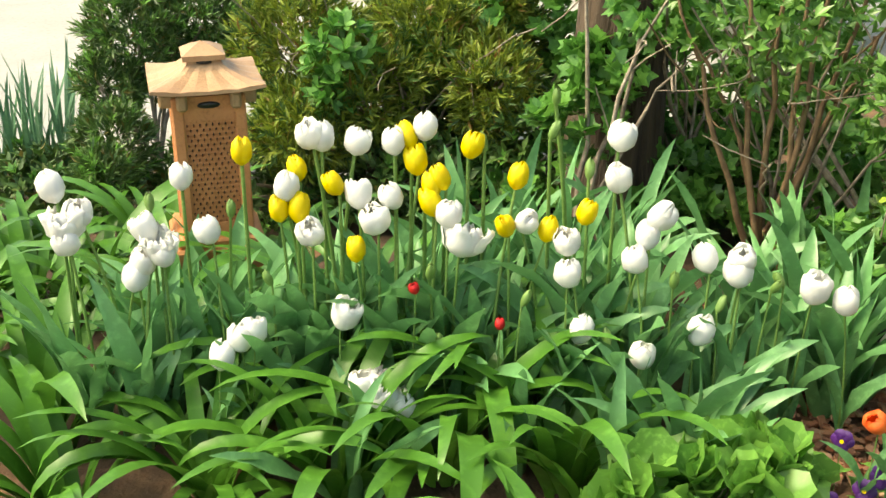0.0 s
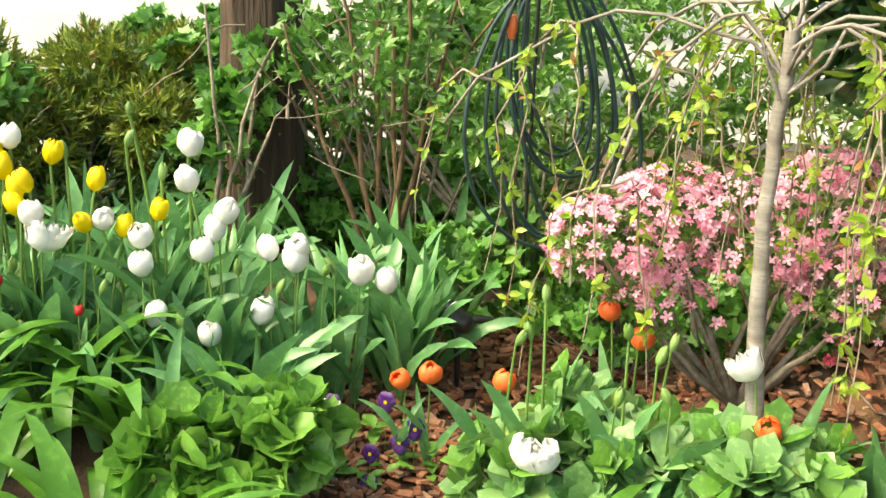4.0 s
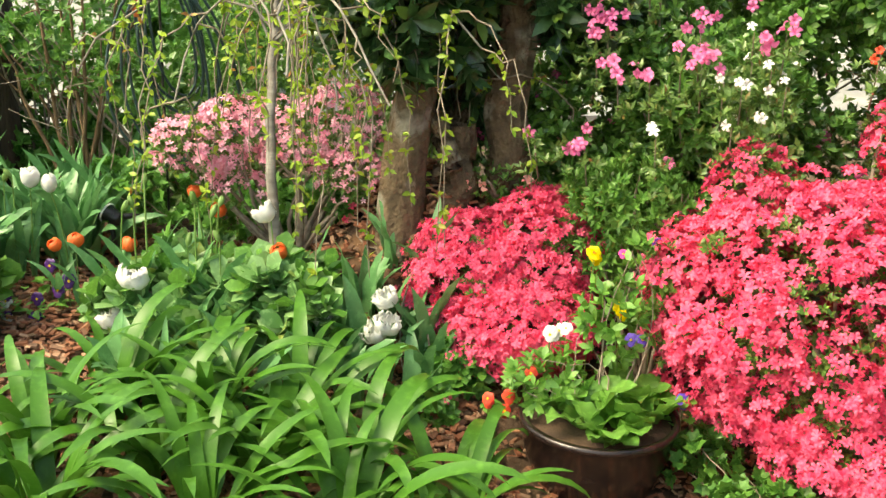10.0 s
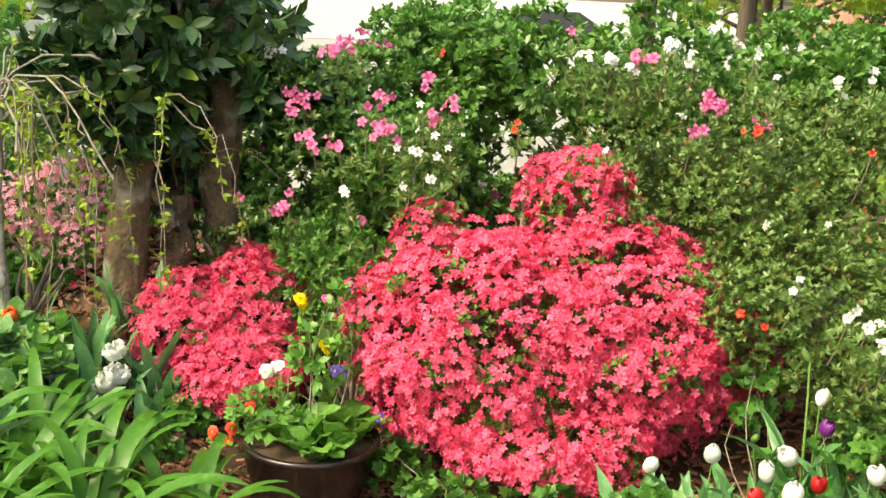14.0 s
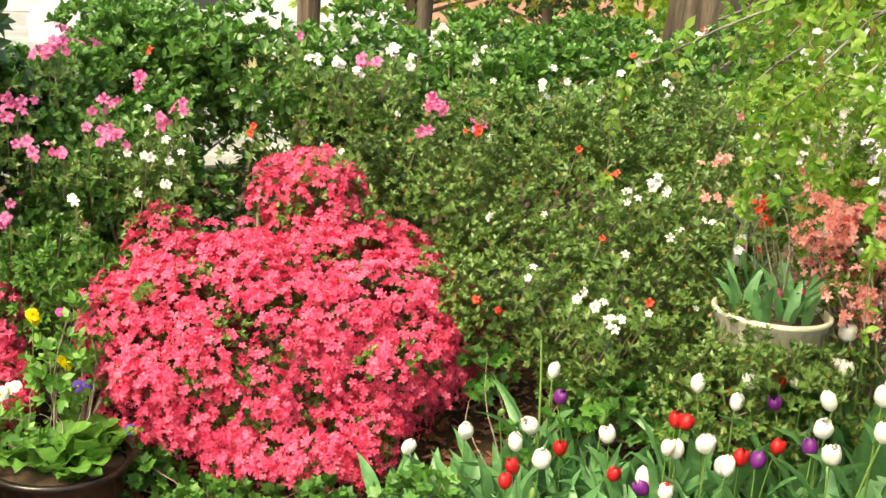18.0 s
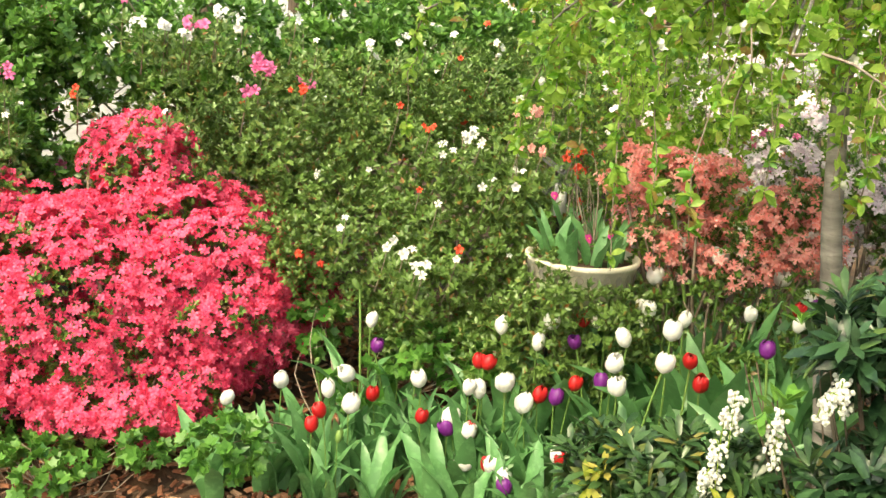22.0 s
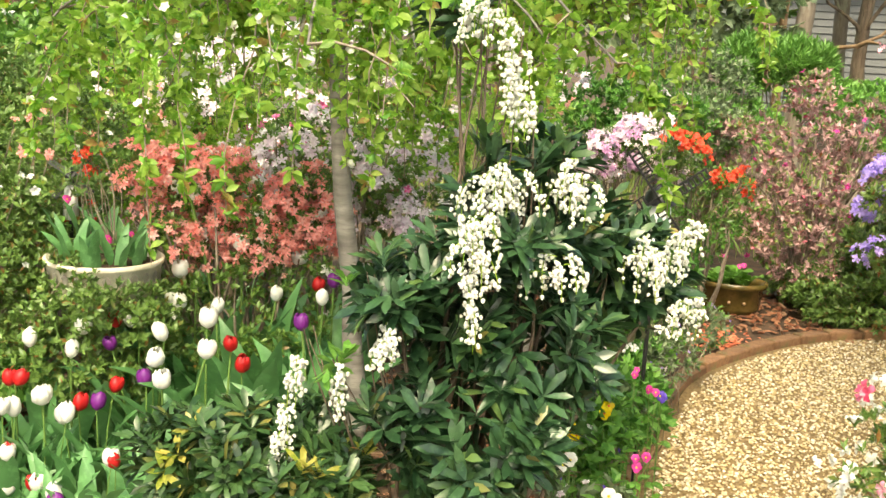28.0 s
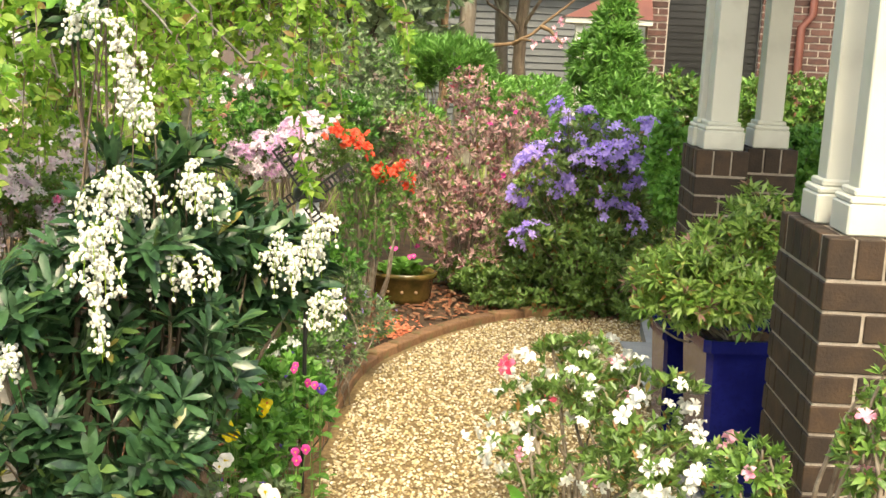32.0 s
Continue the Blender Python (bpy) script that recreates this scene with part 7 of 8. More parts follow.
# cream bowl with a frieze of leaf motifs
BX, BY, BZ = (-2.53, 3.61, 0.72)
BZ -= 0.20
bowl = pot("cream_bowl", (BX, BY, BZ), [(0.001, 0), (0.10, 0.0), (0.11, 0.015), (0.105, 0.03), (0.165, 0.06), (0.205, 0.13), (0.214, 0.205), (0.222, 0.21), (0.224, 0.226), (0.212, 0.23), (0.202, 0.19)], M["cream"], "cream stoneware bowl with a frieze of leaf motifs", 0.195, 0.21)
for k in range(26):
    a = k * math.tau / 26
    r = 0.2105
    v, f = [], []
    for s, w in ((0, 0.002), (0.3, 0.010), (0.65, 0.016), (0.85, 0.011), (1.0, 0.003)):
        for side in (-1, 1):
            v.append((side * w, -0.003, 0.05 * s))
    f = [(2 * i, 2 * i + 1, 2 * i + 3, 2 * i + 2) for i in range(4)]
    part("leaf_motif", (np.array(v), np.array(f)), M["stone"], bowl, "grey leaf motif", pose(r * math.cos(a), r * math.sin(a), 0.147, 7, 0, math.degrees(a) + 90))
part("pedestal", lathe([(0.001, -0.5), (0.08, -0.5), (0.07, -0.4), (0.05, -0.3), (0.05, -0.05), (0.09, 0.0)], 24), M["stone"], bowl)
for n in range(9):
    a = n * 0.7
    clump("tulip_plant", "broad blue-green tulip leaves in the cream bowl", "tulip", (BX + 0.12 * math.cos(a), BY + 0.12 * math.sin(a), BZ + 0.19), BROAD_LEAVES, 3, FR, (0.65, 0.95), "plants in the cream bowl", 0.03)
for p in [(-2.7, 3.62, 0.95), (-2.53, 3.64, 0.81), (-2.46, 3.69, 0.82)]:
    bedding("pansy", "small magenta flower in the cream bowl", (p[0], p[1], p[2]), "magenta", 1, TO_EYE["mid"], 0.035, 3, "flowers in the cream bowl", BZ + 0.19)
shrub("flame_flower", "upright plant with scarlet flower heads", "plant", [(-2.73, 3.81, 1.05, 0.032, 0.063)], 26, 0.03, 181, "rhodo", 4, 0.4, 0.2, [("blossoms", "scarlet", 16, 0.03, 0.2, 2)], base=(BX, BY + 0.05, BZ + 0.19), stem=0.004)

# brown olive planter on the far side of the path
OX, OY = (-0.251, 7.018)
o = thing("trough_planter", (OX, OY, 0.0), "brown olive glazed planter with a rolled rim", "pot")
v, f = lathe([(0.001, 0), (0.15, 0.0), (0.17, 0.03), (0.185, 0.13), (0.205, 0.135), (0.207, 0.16), (0.19, 0.162), (0.18, 0.13)], 32)
part("body", (v * (1.08, 0.8, 1.25), f), M["olive_pot"], o)
for k in (-0.09, 0.0, 0.09):
    part("boss", lathe([(0.001, 0.008), (0.008, 0.006), (0.011, 0.0)], 10), M["terracotta_roof"], o, "small gold boss", pose(k, -0.143 + abs(k) * 0.12, 0.085, 90))
for k in range(7):
    clump("primula", "green primula leaves in the olive planter", "plant", (OX + FR.uniform(-0.12, 0.12), OY + FR.uniform(-0.08, 0.08), 0.17), CRINKLE, 7, FR, (0.9, 1.5), "plants in the olive planter", 0.03)
for p in [(-0.306, 6.97, 0.354), (-0.212, 6.96, 0.304)]:
    bedding("primrose", "small pink flower in the olive planter", p, "magenta", 2, TO_EYE["right"], 0.035, 2, "plants in the olive planter", 0.18)


# blue glazed square pots with a leafy bamboo
def square_pot(at, size, height, turn):
    o = thing("blue_pot", at, "tall square cobalt blue glazed pot", "pot", "blue pots on the porch")
    o.rotation_euler[2] = radians(turn)
    h = size / 2
    v, f = [], []
    for s, z in ((0.72, 0), (0.78, 0.02), (0.98, height - 0.05), (1.08, height - 0.045), (1.08, height), (0.96, height), (0.94, height - 0.06)):
        for k in range(4):
            a, b = radians(-135 + 90 * k), radians(-45 + 90 * k)
            for u in (0.06, 0.5, 0.94):
                p = np.array((math.cos(a), math.sin(a))) * (1 - u) + np.array((math.cos(b), math.sin(b))) * u
                v.append((p[0] * h * s * 1.414, p[1] * h * s * 1.414, z))
    for r in range(6):
        for k in range(12):
            f.append((r * 12 + k, r * 12 + (k + 1) % 12, (r + 1) * 12 + (k + 1) % 12, (r + 1) * 12 + k))
    part("body", np_mesh("body", np.array(v), np.array(f), M["blue_pot"], smooth=False), None, o)
    part("soil", box_mesh((-h * 0.9, -h * 0.9, height - 0.09), (h * 0.9, h * 0.9, height - 0.05), 0), M["soil"], o, "dark potting soil")
    return o


BPX, BPY, _ = (1.094, 3.888, 0.48)
square_pot((BPX, BPY, 0.112), 0.34, 0.60, 4)
BQX, BQY, _ = (0.934, 4.335, 0.423)
square_pot((BQX + 0.06, BQY, 0.112), 0.22, 0.5, 4)
shrub("sacred_bamboo", "bushy nandina with narrow fresh green leaves in the blue pot", "shrub", [(1.1, 3.97, 0.97, 0.166, 0.177), (0.92, 3.81, 0.91, 0.18, 0.10), (0.84, 4.1, 0.84, 0.12, 0.09), (1.18, 4.04, 1.06, 0.126, 0.116), (1.05, 3.78, 0.88, 0.17, 0.07), (0.86, 3.78, 0.85, 0.12, 0.06)], 900, 0.052, 82, "nandina", 6, 0.28, 0.4, splay=1.5, stem=0.006, tuft=0.07, base=(BPX, BPY, 0.62), young=("bronze", 0.05), upward=0.0, flat=0.6)

# ---- hose coil, spotlight, windmills ----
def hose():
    HX, HY, HZ = (-5.998, 0.118, 1.086)
    o = thing("garden_hose", (HX, HY, HZ), "coiled dark green garden hose hanging with an orange connector", "hose")
    rng = np.random.default_rng(17)
    side = np.array((-0.17, 0.985, 0))
    for k in range(8):
        a = np.linspace(0, math.tau, 40)
        rx, rz = 0.10 + 0.03 * rng.normal() + 0.02 * k, 0.33 + 0.03 * rng.normal() + 0.015 * k
        loop = side[None] * (rx * np.sin(a) * (1 - 0.25 * np.cos(a)) + 0.10 * (1 - np.cos(a)) * 0.5 + rng.normal(0, 0.02))[:, None]
        loop[:, 2] += rz * np.cos(a) - 0.03 * k
        loop += np.array((1, 0.17, 0))[None] * (0.012 * k - 0.03 + 0.01 * np.sin(a * 2))[:, None]
        part("coil", tube(loop, 0.0065, 8), M["hose"], o)
    part("connector", lathe([(0.001, 0), (0.012, 0), (0.015, 0.01), (0.015, 0.05), (0.011, 0.055), (0.011, 0.07), (0.001, 0.07)], 12), M["orange_plastic"], o, "orange hose connector", pose(0.03, -0.09, 0.10, 180))
    part("stake", tube([(-0.1, 0.0, 0.40), (-0.1, 0, -HZ - 0.05)], 0.006, 8), M["black"], o, "black metal stake")
    part("hook", tube(bezier((0.06, 0, 0.36), (-0.02, 0, 0.32), (-0.10, 0, 0.37), 8), 0.009, 8), M["black"], o, "black metal hook")


hose()


def spotlight():
    x, y, z = (-5.853, -0.121, 0.283)
    o = thing("garden_spotlight", (x, y, float(gz(x, y))), "black garden spotlight on a stake with a clear lens", "lamp")
    h = z - float(gz(x, y))
    head = pose(0, 0, h, 70, 0, -35)
    part("housing", lathe([(0.001, -0.07), (0.02, -0.07), (0.032, -0.055), (0.036, 0.0), (0.043, 0.012), (0.043, 0.03), (0.038, 0.03), (0.036, 0.02)], 24), M["black"], o, "", head)
    part("lens", lathe([(0.001, 0.024), (0.02, 0.024), (0.037, 0.02)], 24), M["lens"], o, "clear lens", head)
    part("ring", lathe([(0.0435, 0.004), (0.046, 0.006), (0.046, 0.012), (0.0435, 0.014)], 24), M["white_plastic"], o, "pale ring", head)
    part("bracket", tube(bezier((0, 0, h - 0.03), (0.03, 0.02, h - 0.08), (0.02, 0.02, h - 0.16), 6), 0.011, 8), M["black"], o)
    part("arm", tube(bezier((0.0, 0.02, h - 0.02), (0.0, 0.09, h + 0.0), (-0.02, 0.14, h - 0.03), 6), 0.014, 8), M["black"], o)
    part("stake", tube([(0.02, 0.02, h - 0.15), (0.02, 0.02, -0.05)], [0.012, 0.006], 8), M["black"], o)


spotlight()


def windmill(at, scale, turn, spin, dark):
    """Small ornamental windmill: tapered white tower, grey cap and four slatted sails."""
    x, y, z = at
    g = float(gz(x, y))
    o = thing("ornamental_windmill", (x, y, g), "small white ornamental windmill with slatted dark sails", "ornament", "garden windmills")
    o.rotation_euler[2] = radians(turn)
    h = z - g
    low = max(0.0, h - 0.3 * scale)
    part("pole", tube([(0, 0, -0.03), (0, 0, low + 0.02)], 0.008, 8), M["black"], o, "thin dark pole")
    part("tower", lathe([(0.001, low), (0.06 * scale, low), (0.04 * scale, h - 0.02), (0.001, h - 0.02)], 8), M["white_plastic"], o, "white tapered tower")
    part("cap", lathe([(0.058 * scale, h - 0.02), (0.05 * scale, h + 0.02), (0.001, h + 0.05)], 8), M["black"], o, "dark cap")
    for k in range(4):
        sail = part("sail", box_mesh((-0.004, -0.004, 0), (0.004, 0.004, 0.19 * scale), 0), dark, o, "slatted sail", pose(0, -0.07 * scale, h + 0.01, 0, spin + 90 * k, 0))
        part("rail", box_mesh((0.03 * scale, -0.003, 0.035 * scale), (0.035 * scale, 0.003, 0.19 * scale), 0), dark, sail)
        for s in range(9):
            part("slat", box_mesh((0.004, -0.0025, (0.04 + s * 0.0175) * scale), (0.032 * scale, 0.0025, (0.047 + s * 0.0175) * scale), 0), dark, sail)


windmill((-0.486, 3.862, 1.137), 1.0, 0, -38, M["black"])
windmill((-2.8, 3.79, 1.0), 0.55, 40, 35, M["grey_board"])

# ---- border along the gravel: small flowers ----
for p, kind, heads, size in [((-0.418, 3.61, 0.518), "magenta", 2, 0.04), ((-0.431, 3.277, 0.378), "magenta", 3, 0.04), ((-0.498, 3.667, 0.551), "magenta", 2, 0.035), ((-0.553, 3.354, 0.514), "yellow", 3, 0.055), ((-0.621, 3.244, 0.466), "yellow", 3, 0.05), ((-0.61, 3.04, 0.465), "white", 3, 0.055), ((-0.397, 3.655, 0.488), "blue", 2, 0.045), ((-0.472, 2.929, 0.422), "white", 3, 0.055), ((-0.482, 3.438, 0.42), "blue", 2, 0.03), ((-0.619, 3.273, 0.622), "white", 1, 0.05)]:
    bedding("pansy", {"magenta": "magenta bedding flowers beside the path edge", "yellow": "yellow pansies beside the path edge", "white": "white pansies beside the path edge", "blue": "violet-blue pansies beside the path edge"}[kind], p, kind, heads, TO_EYE["right"], size * 0.8, 12, "bedding along the path")
shrub("lavender_plant", "low grey-green plant with fine blue flowers", "plant", [(-0.44, 4.72, 0.31, 0.101, 0.088), (-0.54, 4.53, 0.37, 0.108, 0.096), (-0.38, 5.24, 0.34, 0.166, 0.111), (-0.51, 5.06, 0.49, 0.16, 0.133)], 420, 0.035, 83, "greygreen", 5, 0.3, 0.4, [("blossoms", "lavender", 40, 0.014, 0.1, 2)], stem=0.004, young=("bright", 0.5))
shrub("leafy_plant", "fresh green leafy plants beside the path edge", "plant", [(-0.52, 3.81, 0.37, 0.144, 0.113), (-0.59, 3.4, 0.35, 0.111, 0.129), (-0.54, 5.38, 0.56, 0.141, 0.141)], 240, 0.05, 84, "currant", 5, 0.4, 0.4, stem=0.004)
shrub("leafy_plant", "grey-green leafy plants along the path edge", "plant", [(-0.62, 4.1, 0.36, 0.14, 0.14), (-0.56, 4.45, 0.32, 0.12, 0.12), (-0.66, 3.75, 0.42, 0.13, 0.14), (-0.6, 3.1, 0.3, 0.13, 0.12), (-0.56, 4.85, 0.36, 0.14, 0.13)], 420, 0.045, 184, "greygreen", 5, 0.42, 0.4, [("blossoms", "blue_petal", 26, 0.02, 0.3, 2), ("blossoms", "lilac_white", 10, 0.03, 0.3, 1)], stem=0.004, young=("currant", 0.5), tuft=0.06)
shrub("leafy_plant", "fresh light green leaves and small white flowers along the path edge", "plant", [(-0.68, 4.9, 0.42, 0.13, 0.2), (-0.58, 4.62, 0.4, 0.1, 0.16), (-0.66, 4.2, 0.44, 0.12, 0.2), (-0.58, 3.95, 0.38, 0.1, 0.16), (-0.62, 3.5, 0.42, 0.12, 0.18), (-0.64, 5.3, 0.48, 0.13, 0.2)], 620, 0.05, 189, "currant", 5, 0.45, 0.3, [("blossoms", "white_petal", 30, 0.036, 0.4, 3), ("blossoms", "magenta", 5, 0.035, 0.4, 2)], stem=0.004, young=("bright", 0.5), tuft=0.07)
shrub("leafy_plant", "lobed green leaves at the foot of the azalea", "plant", [(-4.14, 1.92, -0.1, 0.121, 0.077), (-3.74, 2.01, -0.1, 0.21, 0.063), (-3.5, 2.27, -0.04, 0.105, 0.063)], 110, 0.05, 85, "currant", 5, 0.75, 0.3, stem=0.004, small=False)
shrub("leafy_plant", "lobed green leaves at the edge of the tulips", "plant", [(-3.01, 2.3, 0.13, 0.154, 0.096), (-2.89, 3.27, 0.32, 0.265, 0.088), (-3.5, 3.1, 0.31, 0.118, 0.118), (-3.03, 2.95, 0.2, 0.129, 0.086)], 170, 0.05, 86, "currant", 5, 0.75, 0.3, stem=0.004, small=False)
shrub("geranium_clump", "clump of round scalloped light green leaves", "plant", [(-5.15, -0.64, 0.23, 0.131, 0.098), (-5.03, -0.71, 0.17, 0.111, 0.079), (-5.25, -0.55, 0.24, 0.085, 0.068), (-5.07, -0.84, 0.24, 0.095, 0.095)], 95, 0.085, 87, "bright", 4, 1.0, 0.3, stem=0.004, small=False)
shrub("leafy_plant", "broad green leaves of spring bulbs and perennials", "plant", [(-5.19, 0.11, 0.11, 0.189, 0.103), (-5.12, 0.37, 0.14, 0.186, 0.118), (-5.01, 0.59, 0.22, 0.148, 0.098), (-4.92, 0.42, 0.05, 0.178, 0.081), (-4.87, 0.66, 0.14, 0.127, 0.095), (-5.31, 0.22, 0.21, 0.106, 0.071)], 210, 0.11, 88, "perennial", 5, 0.58, 0.3, stem=0.005, small=False, blunt=0.8, young=("bright", 0.4))
shrub("leafy_plant", "low fresh green leaves at the foot of the pink azalea", "plant", [(-5.91, 0.41, 0.25, 0.185, 0.069), (-6.27, 0.11, 0.3, 0.385, 0.141), (-5.95, 0.63, 0.29, 0.222, 0.098), (-5.75, 0.74, 0.31, 0.181, 0.09)], 330, 0.055, 188, "currant", 5, 0.74, 0.3, stem=0.004, small=False)
shrub("leafy_plant", "green leaves and pink buds at the planter's foot", "plant", [(-4.76, 1.22, -0.02, 0.14, 0.12), (-4.59, 1.08, -0.1, 0.096, 0.096), (-5.49, 0.95, 0.4, 0.135, 0.09), (-5.42, 1.17, 0.32, 0.135, 0.068)], 200, 0.045, 89, "currant", 5, 0.6, 0.4, [("blossoms", "coral", 14, 0.035, 0.2, 1)], stem=0.005, small=False)
shrub("azalea_bush", "small azalea with pink and cream blossoms under the tree", "azalea", [(-5.33, 1.46, 0.57, 0.198, 0.066), (-5.41, 1.64, 0.59, 0.158, 0.113)], 260, 0.035, 90, "rhodo", 5, 0.4, 0.3, [("blossoms", "salmon", 12, 0.045, 0.3, 2), ("blossoms", "white_petal", 4, 0.035, 0.3, 1)], group=FACE)
shrub("azalea_bush", "bright green azalea leaves between the coral bushes", "azalea", [(-4.83, 1.85, 0.6, 0.219, 0.146), (-4.71, 2.01, 0.55, 0.145, 0.145), (-4.85, 1.81, 0.4, 0.148, 0.148), (-4.65, 2.17, 0.56, 0.145, 0.121)], 560, 0.04, 91, "fern", 6, 0.36, 0.4, group=FACE)

# ---- soil cover: bark mulch, fallen leaves, stones ----
def mulch(seed, boxes, n, size):
    rng = np.random.default_rng(seed)
    pts = []
    for x0, x1, y0, y1, share in boxes:
        m = int(n * share)
        pts.append(np.c_[rng.uniform(x0, x1, m), rng.uniform(y0, y1, m)])
    p = np.concatenate(pts)
    n = len(p)
    tv = np.array([(-0.5, -1, 0), (0.5, -0.9, 0.05), (0.4, 1, 0), (-0.45, 0.85, 0.08), (-0.4, -0.8, 0.3), (0.45, -0.8, 0.28), (0.35, 0.85, 0.32), (-0.4, 0.8, 0.3)], float) * (0.42, 0.5, 0.6)
    tf = np.array([(4, 5, 6, 7), (0, 1, 5, 4), (1, 2, 6, 5), (2, 3, 7, 6), (3, 0, 4, 7)])
    up = unit(np.c_[rng.normal(0, 0.4, (n, 2)), np.ones(n)])
    v, f = scatter(tv, tf, np.c_[p, gz(p[:, 0], p[:, 1]) + rng.uniform(-0.012, 0.012, n)], unit(np.c_[rng.normal(0, 1, (n, 2)), rng.normal(0, 0.2, n)]), up, rng.uniform(size * 0.4, size * 1.3, n))
    me = np_mesh("bark_mulch", v, f, M["mulch"], smooth=False)
    tagged(new("bark_mulch", me), "reddish brown bark chips over the garden soil", "mulch", kind="stuff")


mulch(5, [(-6.3, -3.4, -0.6, 1.3, 0.5), (-5.4, -2.2, 1.2, 4.4, 0.35), (-2.3, -0.5, 2.2, 6.9, 0.1), (-0.6, 1.2, 6.55, 7.6, 0.05)], 19000, 0.046)
for x, y, r, mat in [(*(-4.735, -0.598), 0.19, "stone"), (*(-4.579, -0.818), 0.16, "stone"), (*(-4.769, 0.272), 0.10, "yellow_stone"), (*(-4.823, 0.544), 0.09, "yellow_stone")]:
    rng_ = np.random.default_rng(int(abs(x * 1000)))
    ang = np.sort(rng_.uniform(0, math.tau, 11))
    pr = [(r * rng_.uniform(0.8, 1.1) * math.cos(a), r * rng_.uniform(0.8, 1.1) * math.sin(a)) for a in ang]
    bm = bmesh.new()
    lo = [bm.verts.new((a * 1.04, b * 1.04, -0.03)) for a, b in pr]
    hi = [bm.verts.new((a, b, 0.02)) for a, b in pr]
    bm.faces.new(hi)
    for k in range(11):
        bm.faces.new((lo[k], lo[(k + 1) % 11], hi[(k + 1) % 11], hi[k]))
    st = thing("stepping_stone", (x, y, float(gz(x, y))), "irregular flat stone set in the mulch" if mat == "stone" else "rough yellow sandstone set among leaves", "stone", "garden stones")
    part("slab", bm, M[mat], st)
MX, MY = (-0.315, 6.22)
rng_ = np.random.default_rng(8)
n_ = 420
tv = np.array([(-0.5, -1, 0), (0.5, -0.9, 0.1), (0.4, 1, 0), (-0.45, 0.85, 0.1), (0, 0, 0.45)], float)
tf = np.array([(0, 1, 4), (1, 2, 4), (2, 3, 4), (3, 0, 4)])
q_ = np.c_[rng_.normal(MX, 0.08, n_), rng_.normal(MY, 0.11, n_), rng_.uniform(0.0, 0.05, n_)]
tagged(new("terracotta_chips", np_mesh("terracotta_chips", *scatter(tv, tf, q_, rng_.normal(size=(n_, 3)) * (1, 1, 0.2), np.tile((0.0, 0.0, 1.0), (n_, 1)), rng_.uniform(0.01, 0.02, n_)), island_material("orange_chips", [(0.60, 0.16, 0.08), (0.72, 0.26, 0.15), (0.5, 0.12, 0.06)]), smooth=False)), "heap of orange terracotta chips by the edging", "chips", kind="stuff")

# ---- beyond the garden ----
def far_tree(base, height, radius, crown, twigs, leaf, mat, seed, label, bark="bark_brown", limbs=10, lean=(0, 0)):
    rng = np.random.default_rng(seed)
    o = thing("tree", base, label, "tree", "trees beyond the garden")
    pts = wobble([(lean[0] * u * height, lean[1] * u * height, u * height) for u in np.linspace(-0.02, 1, 12)], radius * 0.15, rng)
    trunk_part(pts, radius * np.linspace(1.15, 0.55, 12), 30, rng, M[bark], o)
    if crown:
        c = [(b[0] - base[0], b[1] - base[1], b[2] - base[2], b[3], b[4]) for b in crown]
        p, w = surface_points(c, twigs, rng, 0.35, 1.06, 0.3, floor=False)
        tv, tf = small_leaf(0.5)
        v, f = scatter(tv, tf, *whorls(p, w, 6, leaf, rng, 1.1, 0.1))
        part("crown", (v, f), M[mat], o, kind="stuff")
        for k in range(limbs):
            q = p[rng.integers(len(p))]
            u = rng.uniform(0.45, 0.95)
            s = np.array(pts[int(u * 11)])
            part("limb", branch_tube(wobble(bezier(s, (s + q) / 2 + (0, 0, 0.15), q, 7), 0.03, rng), radius * 0.3, radius * 0.06), M[bark], o)
    return o


TX, TY, _ = (-5.3, 7.158, 1.308)
far_tree((TX, TY, 0.0), 5.0, 0.27, [(TX, TY, 4.4, 1.8, 0.9)], 500, 0.14, "lime", 201, "thick brown ridged tree trunk behind the azalea bank")
TX, TY, _ = (-5.914, 4.902, 1.435)
far_tree((TX, TY, 0.0), 4.0, 0.055, [(TX, TY, 3.3, 1.2, 0.8)], 300, 0.12, "lime", 202, "slim brown tree trunk behind the azalea bank")
TX, TY, _ = (-8.692, 6.124, 1.561)
far_tree((TX, TY, 0.0), 5.0, 0.10, [(TX, TY, 4.2, 1.5, 1.0)], 300, 0.14, "lime", 203, "leaning tree trunk near the driveway", lean=(0.04, -0.05))
